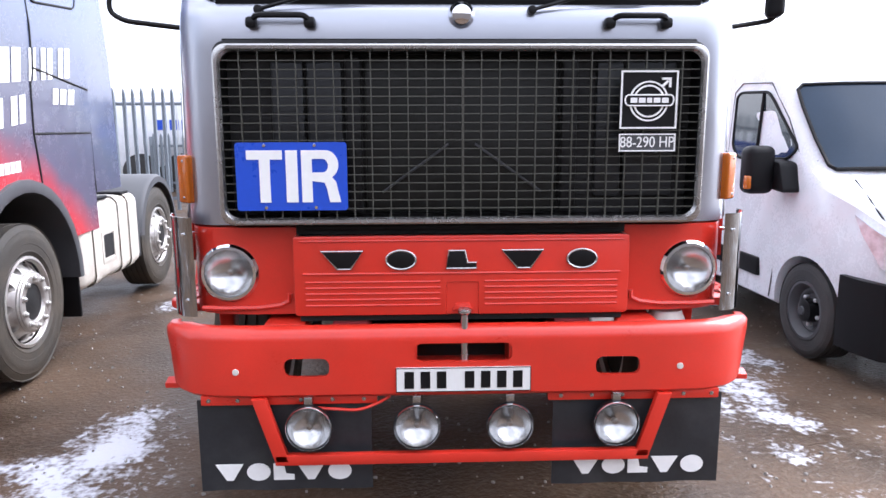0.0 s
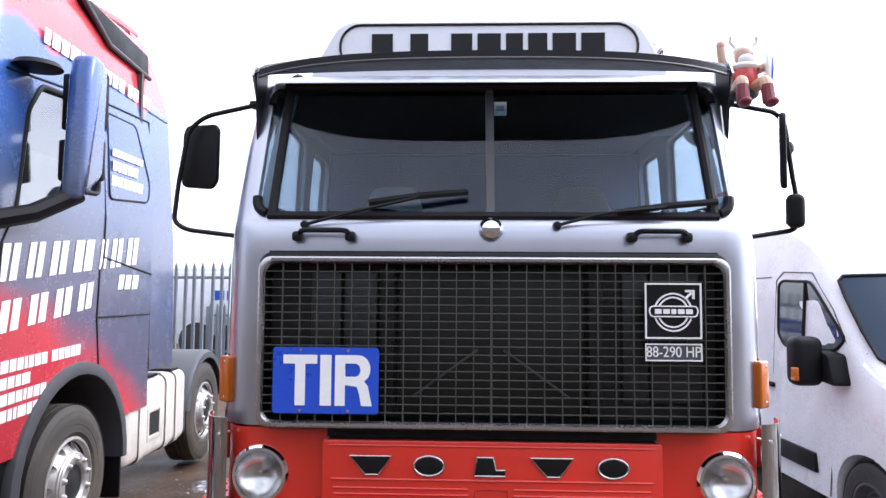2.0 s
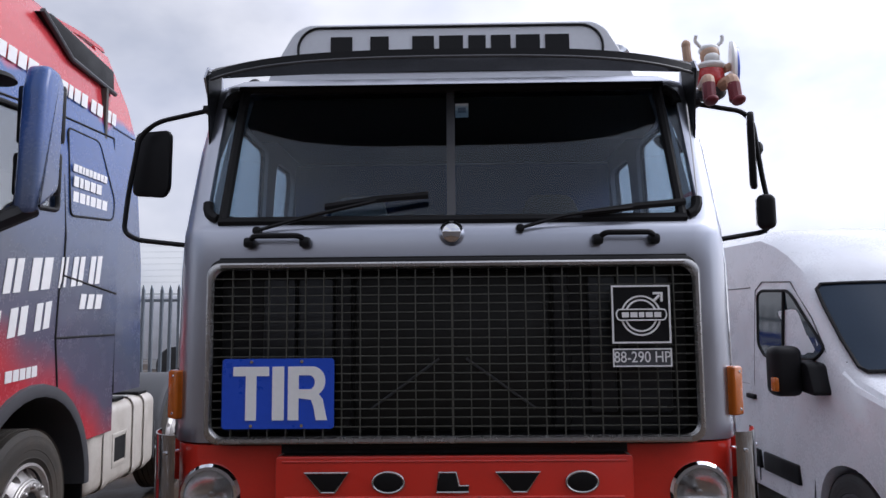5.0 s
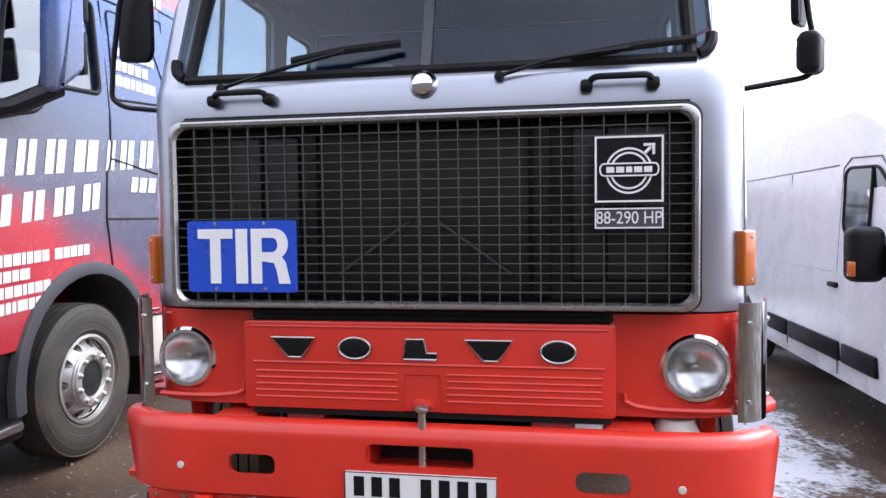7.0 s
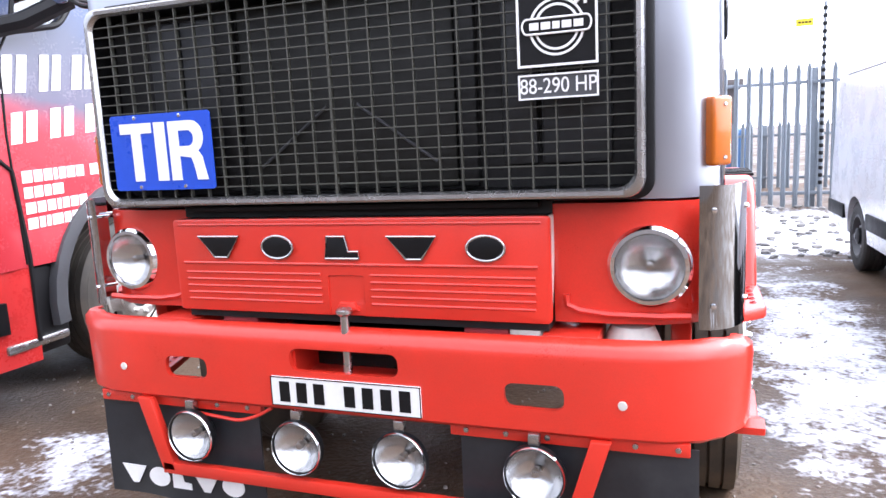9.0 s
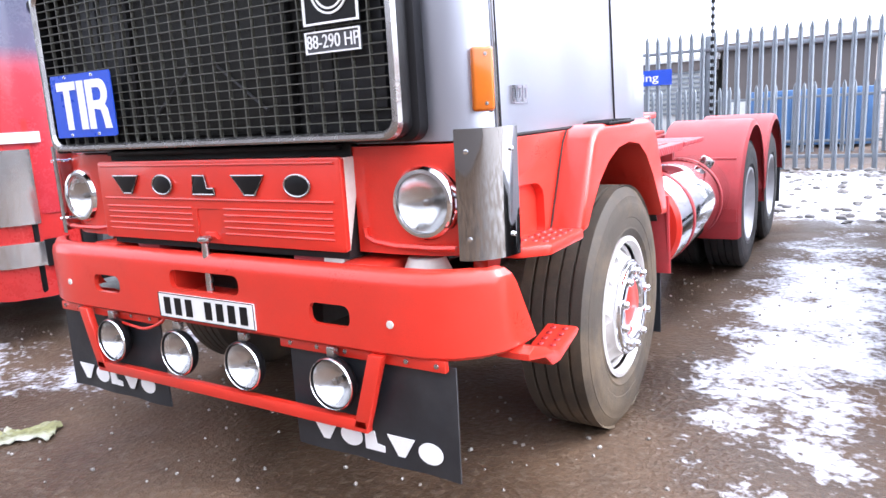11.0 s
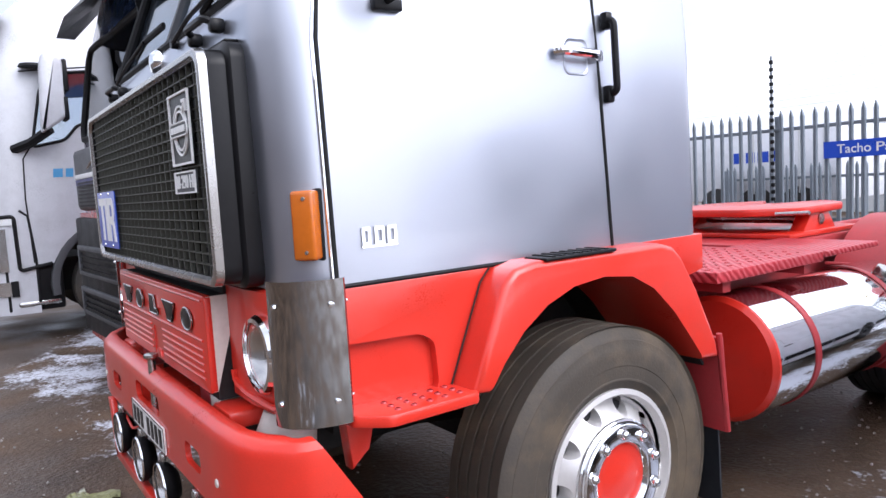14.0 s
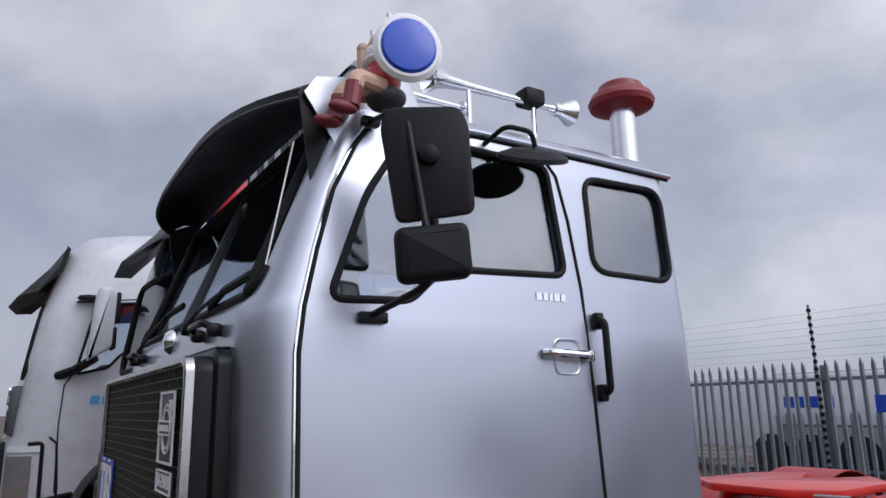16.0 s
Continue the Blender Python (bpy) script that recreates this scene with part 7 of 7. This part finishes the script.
# ---- rag on the ground ----
rag = bmesh.new()
bmesh.ops.create_grid(rag, x_segments=22, y_segments=12, size=0.5)
for q in rag.verts:
    x, y = q.co.x, q.co.y
    r = 0.8 + 0.35 * noise.noise(Vector((math.atan2(y, x) * 1.3, 2, 0)))
    q.co = Vector((x * 0.34 * r, y * 0.2 * r + 0.03 * math.sin(x * 7), 0.014 + 0.02 * abs(noise.noise(Vector((x * 5, y * 7, 1)))) + 0.012 * noise.noise(Vector((x * 11, y * 13, 4)))))
bmesh.ops.solidify(rag, geom=rag.faces[:], thickness=0.004)
ro = part("discarded_rag", rag, M_RAG, None, m=at(-1.29, -0.12, bank(-1.29, -0.12)) @ pose(0, 0, 0, 0, 0, 35))
tagged(ro, "crumpled green and white rag on the wet gravel", "rag")

# ---- added unseen wall: closes the place behind, dims low sky and reflections ----
yw = part("unseen_wall_south", box(-34, 34, -13.6, -13.2, -0.05, 5.0), M_BRICK)
tagged(yw, "unseen plain wall added to shade the yard's front side", "wall", kind="structure")

# ---- far side of the fence ----
def hall(name, label, x0, x1, y0, y1, h, wall_m, roof_m, opens, rz=0):
    b = thing(name, label, "building", (x0, y0, 0.28), rz=rz)
    wl_ = box(0, x1 - x0, 0, y1 - y0, 0, h)
    cutters = [box(a, c, -0.2, 0.25, d, e) for a, c, d, e in opens]
    part("wall", carve(wl_, *cutters) if cutters else wl_, wall_m, b)
    part("roof", box(-0.15, x1 - x0 + 0.15, -0.2, y1 - y0 + 0.15, h, h + 0.18, 0.02), roof_m, b)
    for a, c, d, e in opens:
        w = part("window", box(a, c, 0.2, 0.23, d, e), material("far_window", (0.05, 0.06, 0.07), 0.1, vary=0.1), b)
        part("window_frame", frame_of(a, c, d, e, 0.06, 0.12, 0.2), M_BLIND, w)
    return b


hb = hall("dark_hall", "grey-brown clad industrial hall beyond the fence", -1.35, 1.95, 17.5, 24, 2.2, M_BRICK, M_BRICK, [(2.2, 2.5, 0.35, 0.85), (2.65, 2.95, 0.35, 0.85)])
part("pale_lower_wall", box(0.2, 2.0, -0.03, 0, 0, 0.95), M_BLIND, hb)
hl_ = hall("pale_hall", "long pale hall with louvred wall beyond the fence", -9.0, -1.6, 18.0, 26, 2.05, M_BLIND, M_BLIND, [])
for k in range(9):
    part("louvre", box(4.6, 7.3, -0.10, -0.02, 0.7 + 0.13 * k, 0.75 + 0.13 * k), M_GALV, hl_)
part("fascia", box(4.0, 7.5, -0.14, -0.02, 1.8, 2.05), M_BRICK, hl_)
for x0, y0, lab in ((-9.5, 13.2, "white box trailer parked beyond the fence"), (-15.5, 14.0, "white box trailer parked beyond the fence")):
    tr = thing("box_trailer", lab, "trailer", (x0, y0, 0.28), group="trailers beyond the fence")
    part("box", box(0, 5.8, 0, 2.4, 0.55, 2.0, 0.03), M_WPAINT, tr)
    bb, w = bars([0.22, 0.2, 0.24, 0.2], 0.22, 0.06)
    part("side_marks", moved(bb, at(3.6, -0.003, 1.35)), M_BLUE, tr, "blue marks")
    for k in range(12):
        part("side_rib", box(0.2 + 0.48 * k, 0.23 + 0.48 * k, -0.012, 0, 0.6, 1.95), M_BLIND, tr)
    for k in range(3):
        part("wheel", lathe([(0, -0.1), (0.4, -0.1), (0.42, -0.06), (0.42, 0.1), (0.2, 0.12), (0, 0.12)], at(3.2 + 0.9 * k, 0.1, 0.42, pose(0, 0, 0, 90, 0, 0)), 24), M_TYRE2, tr)
skip = thing("blue_container", "blue steel storage container beyond the fence", "container", (-0.2, 14.2, 0.28))
part("box", box(0, 2.2, 0, 1.6, 0.05, 1.15, 0.02), material("blue_container_paint", (0.07, 0.17, 0.36), 0.5, vary=0.2), skip)
for k in range(14):
    part("corrugation", box(0.08 + 0.15 * k, 0.14 + 0.15 * k, -0.03, 0.001, 0.12, 1.08), material("blue_rib", (0.07, 0.17, 0.36), 0.5) if k == 0 else bpy.data.materials["blue_rib"], skip)


# ---- palisade fence ----
def pale_mesh(h, name):
    """One W-section pale with a split, pointed head."""
    prof = [(-0.034, 0.008), (-0.020, -0.010), (-0.006, -0.012), (0.0, -0.004), (0.006, -0.012), (0.020, -0.010), (0.034, 0.008)]
    back = [(x, y + 0.004) for x, y in prof[::-1]]
    sec = prof + back
    b = bmesh.new()
    levels = [(0.0, 1.0), (h - 0.10, 1.0), (h - 0.055, 0.72), (h, 0.12)]
    vs_ = [[b.verts.new((x * k, y * (0.5 + 0.5 * k), z)) for x, y in sec] for z, k in levels]
    n = len(sec)
    for a, c in zip(vs_, vs_[1:]):
        for i in range(n):
            b.faces.new((a[i], a[(i + 1) % n], c[(i + 1) % n], c[i]))
    b.faces.new(vs_[-1])
    return mesh_of(b, name, M_GALV)


def fence(name, label, y, x0, bays, base, h, posts_tall, step=0.162):
    f = thing(name, label, "fence", (x0, y, base), kind="structure")
    pm = pale_mesh(h, "pale")
    L = 2.75 * bays
    for z in (0.22, h - 0.32):
        part("rail", box(0, L, 0.02, 0.06, z - 0.025, z + 0.025, 0.003), M_GALV, f)
    rnd = random.Random(5)
    for i in range(int(L / step)):
        part("pale", pm, None, f, m=at(0.07 + i * step, 0, -0.05 + rnd.uniform(-0.008, 0.008)) @ pose(0, 0, 0, 0, rnd.uniform(-0.5, 0.5), 0))
    post = mesh_of(box(-0.04, 0.04, 0.06, 0.14, -0.2, h - 0.12, 0.004), "post", M_GALV)
    for k in range(bays + 1):
        part("post", post, None, f, m=at(2.75 * k, 0, 0))
    return f


fence("palisade_fence", "galvanised steel palisade fence with pointed pales", 9.5, -13.9, 7, 0.26, 2.13, True)
fence("far_palisade_fence", "second palisade fence farther off", 13.0, -6.0, 4, 0.26, 1.35, False)
# electric security wires above the fence on striped poles
wires = thing("security_wires", "thin electric security wires on black and white insulator poles", "security fence", (0, 9.42, 0.26), kind="structure")
pole = mesh_of(tube([(0, 0, 0), (0, 0, 2.88)], 0.017, 8), "insulator_pole", M_GALV)
ins = mesh_of(lathe([(0.018, 0), (0.030, 0.008), (0.030, 0.05), (0.018, 0.058)], Matrix(), 10), "insulator", M_BLACK)
for k, x in enumerate((-13.9, -8.4, -2.9, -0.06, 2.68, 5.35)):
    po = part("insulator_pole", pole, None, wires, m=at(x, 0, 0))
    for j in range(24):
        part("insulator", ins, None, po, m=at(0, 0, 0.35 + 0.105 * j))
for j in range(7):
    part("wire", tube([(-14, 0, 2.12 + 0.105 * j), (5.4, 0, 2.12 + 0.105 * j)], 0.0018, 4), M_GALV, wires)
warn = thing("warning_sign", "small yellow warning plate on the security wires", "sign", (2.42, 9.40, 2.88))
part("plate", box(-0.11, 0.11, -0.003, 0.003, -0.05, 0.05), material("yellow_plate", (0.7, 0.55, 0.03), 0.5), warn)
bb, w = bars([0.03, 0.03, 0.03, 0.03], 0.02, 0.012)
part("marks", moved(bb, at(-w / 2, -0.0045, -0.01)), M_BLACK, warn)
sgn = thing("parking_sign", "blue parking sign with white letters on the fence", "sign", (-1.41, 9.455, 1.72))
part("plate", box(-0.765, 0.765, -0.004, 0.004, -0.115, 0.115), M_BLUE, sgn)
for text, mid, span in (("Tacho", -0.366, 0.435), ("Parking", 0.242, 0.647)):
    wb = words(text, 0.125, 0.003)
    x0, x1 = min(q.co.x for q in wb.verts), max(q.co.x for q in wb.verts)
    part("word", moved(wb, at(mid, -0.006, 0) @ Matrix.Diagonal((span / (x1 - x0), 1, 1, 1)) @ at(-(x0 + x1) / 2, 0, 0)), M_WHITE, sgn, "white letters")

# stones and snow lumps along the foot of the fence
rub = bmesh.new()
rr = random.Random(11)
for i in range(420):
    x, y = rr.uniform(-1, 5), rr.uniform(6.6, 9.4)
    r = rr.uniform(0.012, 0.05)
    b = bmesh.new()
    bmesh.ops.create_icosphere(b, subdivisions=1, radius=r)
    for q in b.verts:
        q.co *= 0.75 + 0.5 * rr.random()
    join(rub, b, at(x, y, bank(x, y) + r * 0.3) @ Matrix.Diagonal((1.3, 1, 0.7, 1)))
tagged(part("rubble", rub, material("rubble_stone", (0.22, 0.21, 0.20), 0.8, vary=0.4, scale=1.5), None), "loose stones along the foot of the fence", "stones", kind="stuff")
grit = bmesh.new()
for i in range(1500):
    x, y = rr.uniform(-3.2, 3.2), rr.uniform(-1.6, 4.5)
    r = rr.uniform(0.003, 0.011)
    b = bmesh.new()
    bmesh.ops.create_icosphere(b, subdivisions=1, radius=r)
    for q in b.verts:
        q.co *= 0.7 + 0.6 * rr.random()
    me_ = bpy.data.meshes.new("tmp")
    b.to_mesh(me_)
    b.free()
    me_.transform(at(x, y, bank(x, y) + r * 0.3))
    grit.from_mesh(me_)
    bpy.data.meshes.remove(me_)
tagged(part("gravel", grit, material("gravel_stone", (0.27, 0.25, 0.23), 0.75, vary=0.5, scale=2.0), None), "small loose gravel on the yard", "gravel", kind="stuff")
